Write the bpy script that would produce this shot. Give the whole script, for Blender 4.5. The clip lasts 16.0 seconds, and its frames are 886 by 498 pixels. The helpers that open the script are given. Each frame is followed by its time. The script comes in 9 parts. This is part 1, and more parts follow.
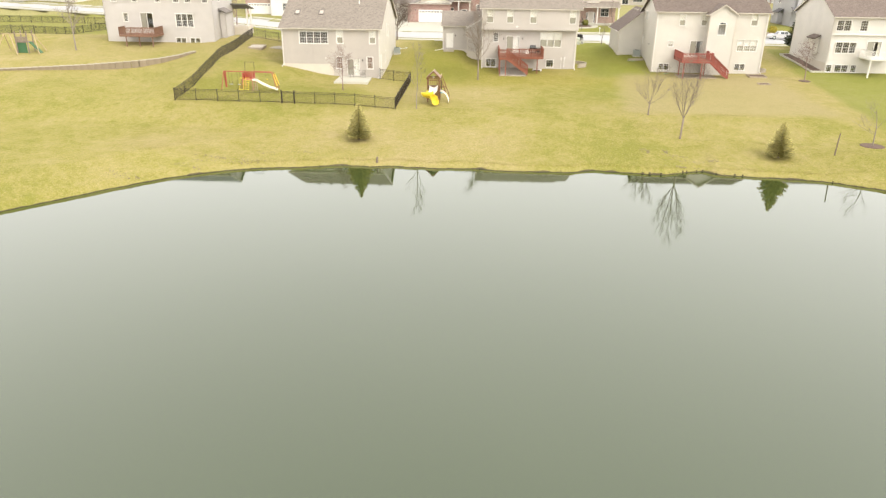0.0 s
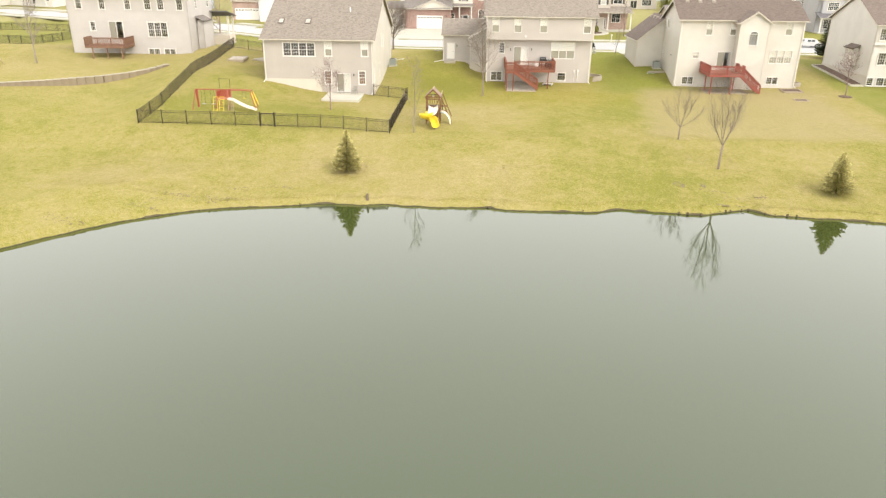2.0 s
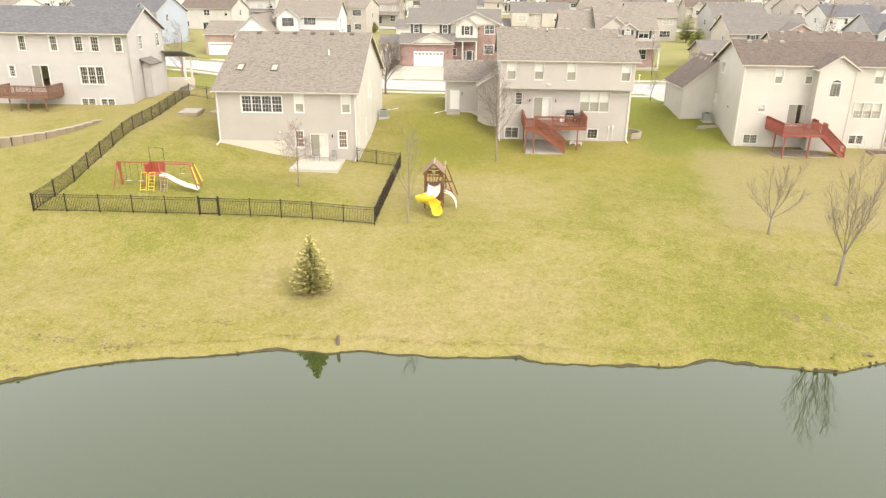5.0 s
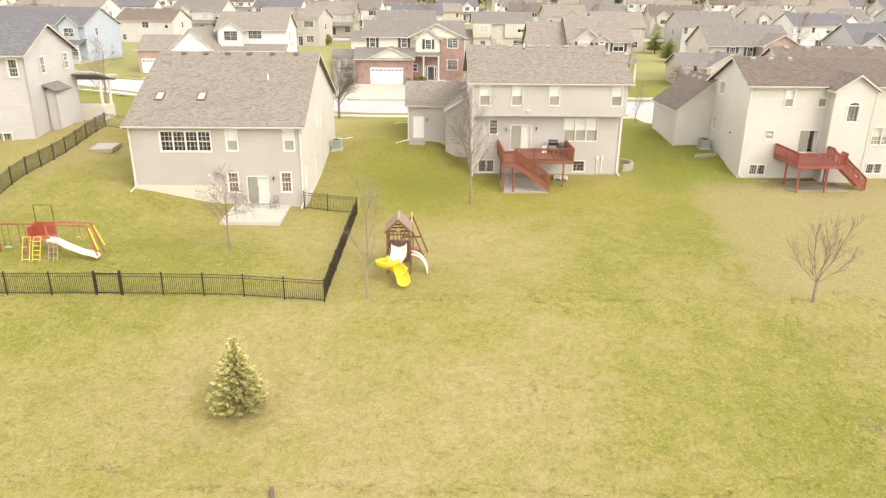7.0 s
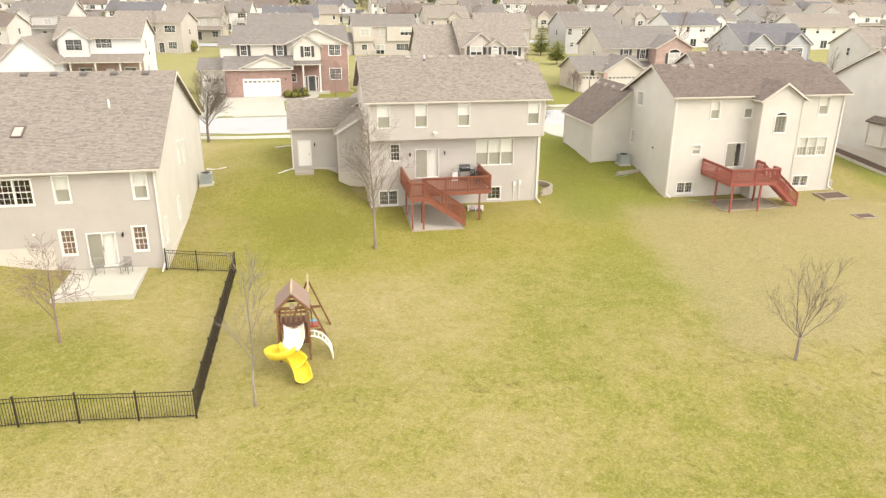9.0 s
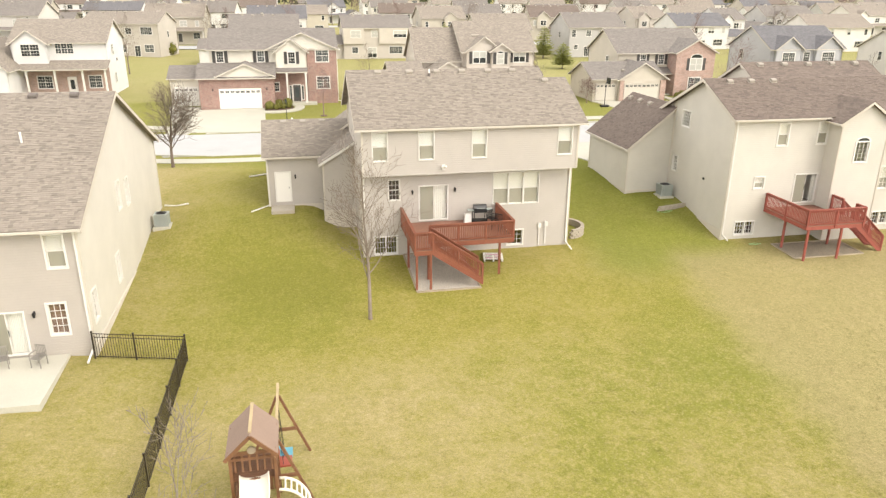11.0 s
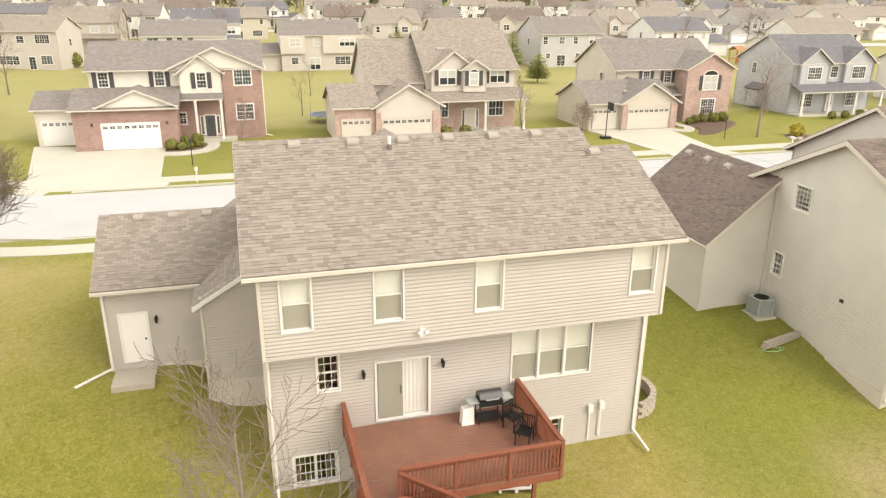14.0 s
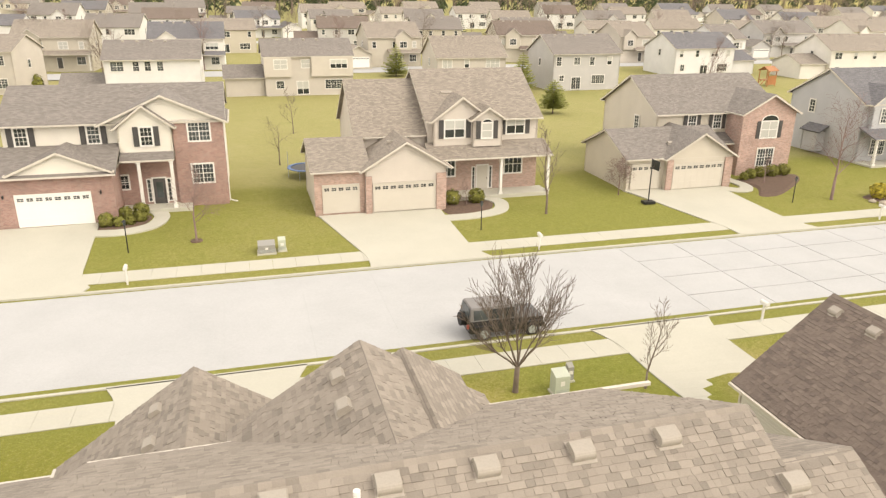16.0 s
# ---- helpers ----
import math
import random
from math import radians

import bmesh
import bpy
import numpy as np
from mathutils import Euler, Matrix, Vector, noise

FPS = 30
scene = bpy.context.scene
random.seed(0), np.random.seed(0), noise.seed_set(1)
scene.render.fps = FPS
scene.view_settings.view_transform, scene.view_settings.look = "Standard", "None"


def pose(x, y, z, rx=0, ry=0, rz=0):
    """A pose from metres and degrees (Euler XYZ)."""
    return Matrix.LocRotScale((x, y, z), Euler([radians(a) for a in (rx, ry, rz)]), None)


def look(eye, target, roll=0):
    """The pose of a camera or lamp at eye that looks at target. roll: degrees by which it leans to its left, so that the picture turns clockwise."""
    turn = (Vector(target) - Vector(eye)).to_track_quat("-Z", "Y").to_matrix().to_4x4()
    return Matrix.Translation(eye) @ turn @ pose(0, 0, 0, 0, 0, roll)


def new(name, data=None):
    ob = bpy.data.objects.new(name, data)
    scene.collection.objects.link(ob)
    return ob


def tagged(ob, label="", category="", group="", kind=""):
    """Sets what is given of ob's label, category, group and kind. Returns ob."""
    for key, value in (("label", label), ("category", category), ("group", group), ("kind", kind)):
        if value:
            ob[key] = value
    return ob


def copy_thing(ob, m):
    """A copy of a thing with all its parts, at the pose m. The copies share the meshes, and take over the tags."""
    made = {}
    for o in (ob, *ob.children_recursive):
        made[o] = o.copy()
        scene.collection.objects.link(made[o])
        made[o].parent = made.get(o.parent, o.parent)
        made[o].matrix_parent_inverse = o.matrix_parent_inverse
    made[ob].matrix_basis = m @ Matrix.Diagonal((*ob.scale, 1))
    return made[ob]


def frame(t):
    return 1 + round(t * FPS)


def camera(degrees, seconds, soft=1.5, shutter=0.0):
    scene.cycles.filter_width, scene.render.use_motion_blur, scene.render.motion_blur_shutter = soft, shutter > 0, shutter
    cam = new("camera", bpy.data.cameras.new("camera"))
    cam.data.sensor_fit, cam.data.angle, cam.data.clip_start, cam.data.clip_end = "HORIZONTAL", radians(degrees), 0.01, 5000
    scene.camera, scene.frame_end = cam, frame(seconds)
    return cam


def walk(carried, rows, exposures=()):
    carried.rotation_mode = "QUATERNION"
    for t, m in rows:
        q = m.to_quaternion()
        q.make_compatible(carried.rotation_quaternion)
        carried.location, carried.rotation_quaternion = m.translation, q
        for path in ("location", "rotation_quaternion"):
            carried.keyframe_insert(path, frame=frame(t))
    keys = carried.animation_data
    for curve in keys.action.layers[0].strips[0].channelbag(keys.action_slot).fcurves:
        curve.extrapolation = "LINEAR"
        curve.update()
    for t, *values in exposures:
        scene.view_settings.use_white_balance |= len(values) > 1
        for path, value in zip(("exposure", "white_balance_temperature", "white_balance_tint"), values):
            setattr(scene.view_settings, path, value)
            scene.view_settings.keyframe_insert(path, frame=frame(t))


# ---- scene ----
cam = camera(64.2, 16.0, soft=1.35)
METRES, EYE, TILT, LEAN, TURN = 100.0, 17.5, 0.0, 0.0, 2.1
ROWS = [
    (0.0, 0.0, 0.0, 0.0, 0.28, -22.48, -0.68),
    (0.5, -0.0007, 0.0214, 0.0005, 0.26, -22.46, -0.67),
    (1.0, -0.0014, 0.0462, 0.0007, 0.25, -22.43, -0.65),
    (1.5, -0.0017, 0.074, 0.0008, 0.25, -22.41, -0.62),
    (2.0, -0.0026, 0.1052, 0.001, 0.18, -22.38, -0.62),
    (2.5, -0.0031, 0.1386, 0.0019, 0.15, -22.21, -0.64),
    (3.0, -0.0038, 0.1725, 0.003, 0.11, -21.33, -0.68),
    (3.5, -0.0046, 0.2068, 0.0035, 0.06, -21.33, -0.69),
    (6.0, -0.0102, 0.3628, 0.0061, -0.02, -20.01, -0.61),
    (6.5, -0.0112, 0.3905, 0.0066, -3.01, -19.95, -0.56),
    (7.0, -0.0114, 0.4174, 0.0068, -3.36, -19.91, -0.5),
    (7.5, -0.0125, 0.442, 0.0074, -7.11, -19.87, -0.43),
    (8.0, -0.0135, 0.4669, 0.0081, -10.45, -19.84, -0.36),
    (8.5, -0.014, 0.4918, 0.0083, -13.02, -19.8, -0.32),
    (9.0, -0.0134, 0.5169, 0.0086, -13.05, -19.83, -0.32),
    (11.5, 0.0056, 0.657, 0.0088, -14.43, -19.89, -0.3),
    (12.0, 0.0118, 0.6906, 0.0085, -15.25, -19.87, -0.27),
    (12.5, 0.019, 0.7258, 0.0084, -15.23, -19.84, -0.29),
    (13.0, 0.027, 0.7625, 0.0089, -16.08, -19.85, -0.32),
    (13.5, 0.036, 0.7995, 0.0094, -17.31, -19.81, -0.37),
    (14.0, 0.0449, 0.837, 0.0102, -17.6, -19.79, -0.41),
    (14.5, 0.0548, 0.8743, 0.0123, -17.6, -19.78, -0.46),
    (15.0, 0.0654, 0.9116, 0.0163, -17.61, -19.8, -0.48),
    (15.5, 0.0762, 0.95, 0.0241, -17.62, -19.76, -0.57),
    (16.0, 0.0859, 0.9859, 0.0348, -17.65, -19.72, -0.57),
]
walk(cam, [(t, pose(0, 0, EYE, TILT, LEAN, TURN) @ pose(METRES * x, METRES * y, METRES * z, 90 + pitch, roll, yaw)) for t, x, y, z, yaw, pitch, roll in ROWS],
     exposures=[(0.0, 1.04, 6800, 12), (10.0, 1.02, 6860, 12), (14.6, 0.96, 7150, 12), (15.6, 0.85, 7250, 13), (16.0, 0.83, 7300, 13)])

# ---- light ----
SUN_EL, SUN_AZ = 45.0, 134.0          # a veiled sun to the right, over the pond
world = bpy.data.worlds.new("overcast_sky")
scene.world = world
world.use_nodes = True
_n, _l = world.node_tree.nodes, world.node_tree.links
_sky = _n.new("ShaderNodeTexSky")
_sky.sky_type, _sky.sun_disc = "NISHITA", False
_sky.sun_elevation, _sky.sun_rotation = radians(SUN_EL), radians(SUN_AZ)
_sky.dust_density, _sky.air_density = 4.0, 1.2
_hs = _n.new("ShaderNodeHueSaturation")
_hs.inputs["Saturation"].default_value = 0.25
_mixw = _n.new("ShaderNodeMix")
_mixw.data_type = "RGBA"
_mixw.inputs[0].default_value = 0.75
_ht = _n.new("ShaderNodeSeparateXYZ")
_l.new(_n.new("ShaderNodeTexCoord").outputs["Generated"], _ht.inputs[0])
_veil = _n.new("ShaderNodeValToRGB")      # a hazy veil, paler towards the horizon
_veil.color_ramp.elements[0].color, _veil.color_ramp.elements[1].color = (12.6, 12.6, 12.4, 1), (6.1, 6.1, 6.25, 1)
_veil.color_ramp.elements[1].position = 0.7
_l.new(_ht.outputs[2], _veil.inputs[0])
_l.new(_veil.outputs[0], _mixw.inputs[7])
_l.new(_sky.outputs[0], _hs.inputs["Color"])
_l.new(_hs.outputs[0], _mixw.inputs[6])
_l.new(_mixw.outputs[2], _n["Background"].inputs[0])
_n["Background"].inputs[1].default_value = 0.137
sun = new("sun", bpy.data.lights.new("sun", "SUN"))
sun.data.energy, sun.data.angle, sun.data.color = 1.05, radians(40), (1.0, 0.96, 0.88)
sun.matrix_world = look((0, 0, 0), (-math.sin(radians(SUN_AZ)) * math.cos(radians(SUN_EL)), -math.cos(radians(SUN_AZ)) * math.cos(radians(SUN_EL)), -math.sin(radians(SUN_EL))))


# ---- materials ----
MATS = {}


def nodes_of(name):
    m = bpy.data.materials.new(name)
    m.use_nodes = True
    t = m.node_tree
    return m, t.nodes, t.links, t.nodes["Principled BSDF"]


def noise_tex(n, l, scale, detail=4, rough=0.6, vec=None):
    t = n.new("ShaderNodeTexNoise")
    t.inputs["Scale"].default_value, t.inputs["Detail"].default_value, t.inputs["Roughness"].default_value = scale, detail, rough
    if vec:
        l.new(vec, t.inputs["Vector"])
    return t.outputs["Fac"]


def ramp(n, l, fac, stops):
    r = n.new("ShaderNodeValToRGB")
    e = r.color_ramp.elements
    while len(e) < len(stops):
        e.new(0.5)
    for i, (p, c) in enumerate(stops):
        e[i].position, e[i].color = p, (*c, 1)
    l.new(fac, r.inputs[0])
    return r.outputs[0]


def mix(n, l, fac, a, b, mode="MIX"):
    m = n.new("ShaderNodeMix")
    m.data_type, m.blend_type = "RGBA", mode
    for s, v in ((0, fac), (6, a), (7, b)):
        if isinstance(v, (int, float)):
            m.inputs[s].default_value = v
        elif isinstance(v, tuple):
            m.inputs[s].default_value = (*v, 1)
        else:
            l.new(v, m.inputs[s])
    return m.outputs[2]


def bump(n, l, b, height, strength=0.3, dist=0.01):
    k = n.new("ShaderNodeBump")
    k.inputs["Strength"].default_value, k.inputs["Distance"].default_value = strength, dist
    l.new(height, k.inputs["Height"])
    l.new(k.outputs[0], b.inputs["Normal"])


def shade(c, f):
    return tuple(max(0.0, min(1.0, v * f)) for v in c)


def plain(name, c, rough=0.6, metal=0.0, grain=30.0, var=0.16, stain=0.6, relief=0.15):
    """A painted, moulded or sawn surface: colour with grain and broad stains."""
    if name in MATS:
        return MATS[name]
    m, n, l, b = nodes_of(name)
    co = n.new("ShaderNodeTexCoord").outputs["Object"]
    fine, broad = noise_tex(n, l, grain, 5, 0.65, co), noise_tex(n, l, stain, 4, 0.6, co)
    col = ramp(n, l, broad, [(0.25, shade(c, 1 - var)), (0.75, shade(c, 1 + var * 0.6))])
    col = mix(n, l, 0.35, col, ramp(n, l, fine, [(0.3, shade(c, 1 - var * 1.3)), (0.7, shade(c, 1 + var))]))
    l.new(col, b.inputs["Base Color"])
    b.inputs["Roughness"].default_value, b.inputs["Metallic"].default_value = rough, metal
    bump(n, l, b, fine, relief, 0.004)
    MATS[name] = m
    return m


def siding(name, c, course=0.115, lines=True):
    """Vinyl clapboard; lines adds the laps as relief where the boards are not built."""
    if name in MATS:
        return MATS[name]
    m, n, l, b = nodes_of(name)
    co = n.new("ShaderNodeTexCoord").outputs["Object"]
    broad, fine = noise_tex(n, l, 0.5, 5, 0.6, co), noise_tex(n, l, 25, 3, 0.6, co)
    col = ramp(n, l, broad, [(0.3, shade(c, 0.90)), (0.72, shade(c, 1.05))])
    col = mix(n, l, 0.25, col, ramp(n, l, fine, [(0.35, shade(c, 0.88)), (0.65, shade(c, 1.06))]))
    b.inputs["Roughness"].default_value = 0.5
    if lines:
        sep = n.new("ShaderNodeSeparateXYZ")
        l.new(co, sep.inputs[0])
        d = n.new("ShaderNodeMath")
        d.operation = "DIVIDE"
        d.inputs[1].default_value = course
        l.new(sep.outputs[2], d.inputs[0])
        fr = n.new("ShaderNodeMath")
        fr.operation = "FRACT"
        l.new(d.outputs[0], fr.inputs[0])
        inv = n.new("ShaderNodeMath")
        inv.operation = "SUBTRACT"
        inv.inputs[0].default_value = 1.0
        l.new(fr.outputs[0], inv.inputs[1])
        bump(n, l, b, inv.outputs[0], 0.8, 0.016)
    l.new(col, b.inputs["Base Color"])
    MATS[name] = m
    return m


def shingle(name, c, pieces=""):
    """Asphalt shingles. pieces: 'island' or 'object' where the tabs are built, else tabs come as relief."""
    if name in MATS:
        return MATS[name]
    m, n, l, b = nodes_of(name)
    tc = n.new("ShaderNodeTexCoord")
    co = tc.outputs["Object"]
    fine, broad = noise_tex(n, l, 60, 4, 0.7, co), noise_tex(n, l, 0.35, 5, 0.6, co)
    if pieces:
        rnd = n.new("ShaderNodeNewGeometry").outputs["Random Per Island"] if pieces == "island" else n.new("ShaderNodeObjectInfo").outputs["Random"]
        base = ramp(n, l, rnd, [(0.0, shade(c, 0.60)), (0.28, shade(c, 0.88)), (0.75, shade(c, 1.04)), (1.0, shade(c, 1.2))])
    else:
        br = n.new("ShaderNodeTexBrick")
        br.inputs["Scale"].default_value = 1.0
        br.inputs["Brick Width"].default_value, br.inputs["Row Height"].default_value = 0.30, 0.14
        br.inputs["Mortar Size"].default_value = 0.008
        br.inputs["Color1"].default_value, br.inputs["Color2"].default_value = (*shade(c, 0.66), 1), (*shade(c, 1.26), 1)
        br.inputs["Mortar"].default_value = (*shade(c, 0.5), 1)
        l.new(tc.outputs["UV"], br.inputs["Vector"])
        base = br.outputs["Color"]
    col = mix(n, l, 0.3, base, ramp(n, l, fine, [(0.3, shade(c, 0.6)), (0.7, shade(c, 1.4))]))
    col = mix(n, l, 0.08, col, ramp(n, l, broad, [(0.3, shade(c, 0.72)), (0.7, shade(c, 1.25))]))
    l.new(col, b.inputs["Base Color"])
    b.inputs["Roughness"].default_value = 0.92
    bump(n, l, b, fine, 0.5, 0.01)
    MATS[name] = m
    return m


def brickwork(name, c):
    if name in MATS:
        return MATS[name]
    m, n, l, b = nodes_of(name)
    tc = n.new("ShaderNodeTexCoord")
    br = n.new("ShaderNodeTexBrick")
    br.inputs["Scale"].default_value = 1.0
    br.inputs["Brick Width"].default_value, br.inputs["Row Height"].default_value, br.inputs["Mortar Size"].default_value = 0.21, 0.075, 0.008
    br.inputs["Color1"].default_value, br.inputs["Color2"].default_value = (*shade(c, 0.7), 1), (*shade(c, 1.35), 1)
    br.inputs["Mortar"].default_value = (0.42, 0.38, 0.33, 1)
    l.new(tc.outputs["UV"], br.inputs["Vector"])
    broad = noise_tex(n, l, 0.8, 4, 0.6, tc.outputs["Object"])
    l.new(mix(n, l, 0.3, br.outputs["Color"], ramp(n, l, broad, [(0.3, shade(c, 0.6)), (0.7, shade(c, 1.5))])), b.inputs["Base Color"])
    b.inputs["Roughness"].default_value = 0.85
    bump(n, l, b, br.outputs["Fac"], 0.4, -0.006)
    MATS[name] = m
    return m


def glass_mat(name="window_glass", tint=(0.985, 0.985, 0.975)):
    if name in MATS:
        return MATS[name]
    m, n, l, b = nodes_of(name)
    lw = n.new("ShaderNodeLayerWeight")
    lw.inputs[0].default_value = 0.25
    fr = n.new("ShaderNodeMapRange")
    fr.inputs[3].default_value, fr.inputs[4].default_value = 0.035, 0.5
    l.new(lw.outputs["Facing"], fr.inputs[0])
    t, g, mx = n.new("ShaderNodeBsdfTransparent"), n.new("ShaderNodeBsdfGlossy"), n.new("ShaderNodeMixShader")
    t.inputs[0].default_value = (*tint, 1)
    g.inputs["Roughness"].default_value = 0.02
    l.new(fr.outputs[0], mx.inputs[0])
    l.new(t.outputs[0], mx.inputs[1])
    l.new(g.outputs[0], mx.inputs[2])
    l.new(mx.outputs[0], n["Material Output"].inputs["Surface"])
    MATS[name] = m
    return m


def dark_pane(name="dark_pane", c=(0.035, 0.04, 0.04)):
    if name in MATS:
        return MATS[name]
    m, n, l, b = nodes_of(name)
    co = n.new("ShaderNodeTexCoord").outputs["Object"]
    rnd = n.new("ShaderNodeObjectInfo").outputs["Random"]
    l.new(mix(n, l, noise_tex(n, l, 1.3, 2, 0.5, co), shade(c, 0.5), ramp(n, l, rnd, [(0.2, shade(c, 1.2)), (0.9, shade(c, 3.5))])), b.inputs["Base Color"])
    b.inputs["Roughness"].default_value = 0.06
    MATS[name] = m
    return m


def screen_mat(name="insect_screen"):
    if name in MATS:
        return MATS[name]
    m, n, l, b = nodes_of(name)
    b.inputs["Base Color"].default_value = (0.42, 0.40, 0.31, 1)
    b.inputs["Roughness"].default_value = 0.7
    b.inputs["Alpha"].default_value = 0.5
    MATS[name] = m
    return m


# ---- mesh helpers ----
def quad(bm, pts):
    return bm.faces.new([bm.verts.new(p) for p in pts])


def box(bm, x0, x1, y0, y1, z0, z1, m=None):
    v = [Vector((x, y, z)) for z in (z0, z1) for y in (y0, y1) for x in (x0, x1)]
    if m is not None:
        v = [m @ p for p in v]
    v = [bm.verts.new(p) for p in v]
    for f in ((0, 2, 3, 1), (4, 5, 7, 6), (0, 1, 5, 4), (2, 6, 7, 3), (0, 4, 6, 2), (1, 3, 7, 5)):
        bm.faces.new([v[i] for i in f])


def prism(bm, base, top):
    """A solid between two polygons with the same number of corners."""
    a, b = [bm.verts.new(p) for p in base], [bm.verts.new(p) for p in top]
    k = len(a)
    bm.faces.new(a[::-1])
    bm.faces.new(b)
    for i in range(k):
        bm.faces.new((a[i], a[(i + 1) % k], b[(i + 1) % k], b[i]))


def tube(bm, pts, radii, sides=6, caps=True):
    """A tapered tube along pts."""
    rings = []
    for i, p in enumerate(pts):
        p = Vector(p)
        d = (Vector(pts[min(i + 1, len(pts) - 1)]) - Vector(pts[max(i - 1, 0)])).normalized()
        a = d.orthogonal().normalized() if not rings else (last - d * last.dot(d)).normalized()
        last = a
        b = d.cross(a)
        r = radii[i] if isinstance(radii, (list, tuple)) else radii
        rings.append([bm.verts.new(p + (a * math.cos(2 * math.pi * k / sides) + b * math.sin(2 * math.pi * k / sides)) * r) for k in range(sides)])
    for p, q in zip(rings, rings[1:]):
        for k in range(sides):
            bm.faces.new((p[k], p[(k + 1) % sides], q[(k + 1) % sides], q[k]))
    if caps:
        bm.faces.new(rings[0][::-1])
        bm.faces.new(rings[-1])


def beam(bm, a, b, w, h):
    """A straight timber from a to b, w across and h deep."""
    a, b = Vector(a), Vector(b)
    d = b - a
    m = Matrix.Translation(a) @ d.to_track_quat("X", "Z").to_matrix().to_4x4()
    box(bm, 0, d.length, -w / 2, w / 2, -h / 2, h / 2, m)


def mesh_of(name, bm, mat, smooth=False):
    me = bpy.data.meshes.new(name)
    bmesh.ops.recalc_face_normals(bm, faces=bm.faces)
    bm.to_mesh(me)
    bm.free()
    me.materials.append(mat)
    if smooth:
        for p in me.polygons:
            p.use_smooth = True
    return me


def part(name, bm, mat, parent=None, label="", smooth=False):
    ob = new(name, mesh_of(name, bm, mat, smooth) if isinstance(bm, bmesh.types.BMesh) else bm)
    if mat and mat.name.startswith("brick") and not ob.data.uv_layers:
        face_uv(ob.data)
    ob.parent = parent
    if label:
        ob["label"] = label
    return ob


def holder(name, m, label, category, group="", kind=""):
    ob = new(name)
    ob.empty_display_size = 0.3
    ob.matrix_world = m
    return tagged(ob, label, category, group, kind)


def boxes(*specs):
    bm = bmesh.new()
    for s in specs:
        box(bm, *s)
    return bm


def plan_uv(me, axis_u, axis_v):
    uv = me.uv_layers.new(name="UVMap")
    for lp in me.loops:
        co = me.vertices[lp.vertex_index].co
        uv.data[lp.index].uv = (co.dot(axis_u), co.dot(axis_v))


def face_uv(me):
    """Courses run level on every upright face."""
    uv = me.uv_layers.new(name="UVMap")
    for p in me.polygons:
        along = 1 if abs(p.normal.x) > abs(p.normal.y) else 0
        for i in p.loop_indices:
            co = me.vertices[me.loops[i].vertex_index].co
            uv.data[i].uv = (co[along], co.z)


def sweep(vals):
    vals = sorted(vals)
    out = [vals[0]]
    for v in vals[1:]:
        if v - out[-1] > 1e-4:
            out.append(v)
    return out


def plate(bm, xs, ys, z0, z1, solid):
    """A connected flat frame: the cells of a grid for which solid(i, j) holds, from z0 to z1."""
    vs = {}

    def v(i, j, k):
        if (i, j, k) not in vs:
            vs[i, j, k] = bm.verts.new((xs[i], ys[j], (z0, z1)[k]))
        return vs[i, j, k]

    nx, ny = len(xs) - 1, len(ys) - 1
    ok = [[0 <= i < nx and 0 <= j < ny and solid(i, j) for j in range(-1, ny + 1)] for i in range(-1, nx + 1)]
    for i in range(nx):
        for j in range(ny):
            if not ok[i + 1][j + 1]:
                continue
            bm.faces.new((v(i, j, 1), v(i + 1, j, 1), v(i + 1, j + 1, 1), v(i, j + 1, 1)))
            bm.faces.new((v(i, j, 0), v(i, j + 1, 0), v(i + 1, j + 1, 0), v(i + 1, j, 0)))
            if not ok[i][j + 1]:
                bm.faces.new((v(i, j, 0), v(i, j, 1), v(i, j + 1, 1), v(i, j + 1, 0)))
            if not ok[i + 2][j + 1]:
                bm.faces.new((v(i + 1, j, 0), v(i + 1, j + 1, 0), v(i + 1, j + 1, 1), v(i + 1, j, 1)))
            if not ok[i + 1][j]:
                bm.faces.new((v(i, j, 0), v(i + 1, j, 0), v(i + 1, j, 1), v(i, j, 1)))
            if not ok[i + 1][j + 2]:
                bm.faces.new((v(i, j + 1, 0), v(i, j + 1, 1), v(i + 1, j + 1, 1), v(i + 1, j + 1, 0)))


# ---- land and water ----
def lerp_table(tab, v):
    if v <= tab[0][0]:
        return tab[0][1]
    for (a, p), (b, q) in zip(tab, tab[1:]):
        if v <= b:
            return p + (q - p) * (v - a) / (b - a)
    return tab[-1][1]


def smooth_step(a, b, v):
    k = max(0.0, min(1.0, (v - a) / (b - a)))
    return k * k * (3 - 2 * k)


SHORE = [(-94, 12.5), (-65, 25), (-47, 38.5), (-35.5, 49.3), (-32.8, 52.2), (-29.8, 55.7), (-26.1, 59.2), (-22.4, 61.4), (-20.4, 62.3), (-18, 62.85), (-15.6, 63.2), (-13.2, 63.85), (-11.2, 64.1), (-9.0, 63.95), (-7.5, 64.3), (-5.4, 64.0), (-2.7, 63.85), (1.1, 64.0), (2.4, 63.55), (5.6, 63.4), (7.4, 63.5), (9.1, 63.4), (10.3, 63.7), (11.5, 64.4), (13.9, 63.9), (17.7, 63.35), (20, 64.3), (21.8, 64.9), (23.2, 63.7), (28, 63.1), (32.1, 62.4), (36.2, 60.1), (50, 49), (69, 27), (89, 10)]
WATER = -0.8
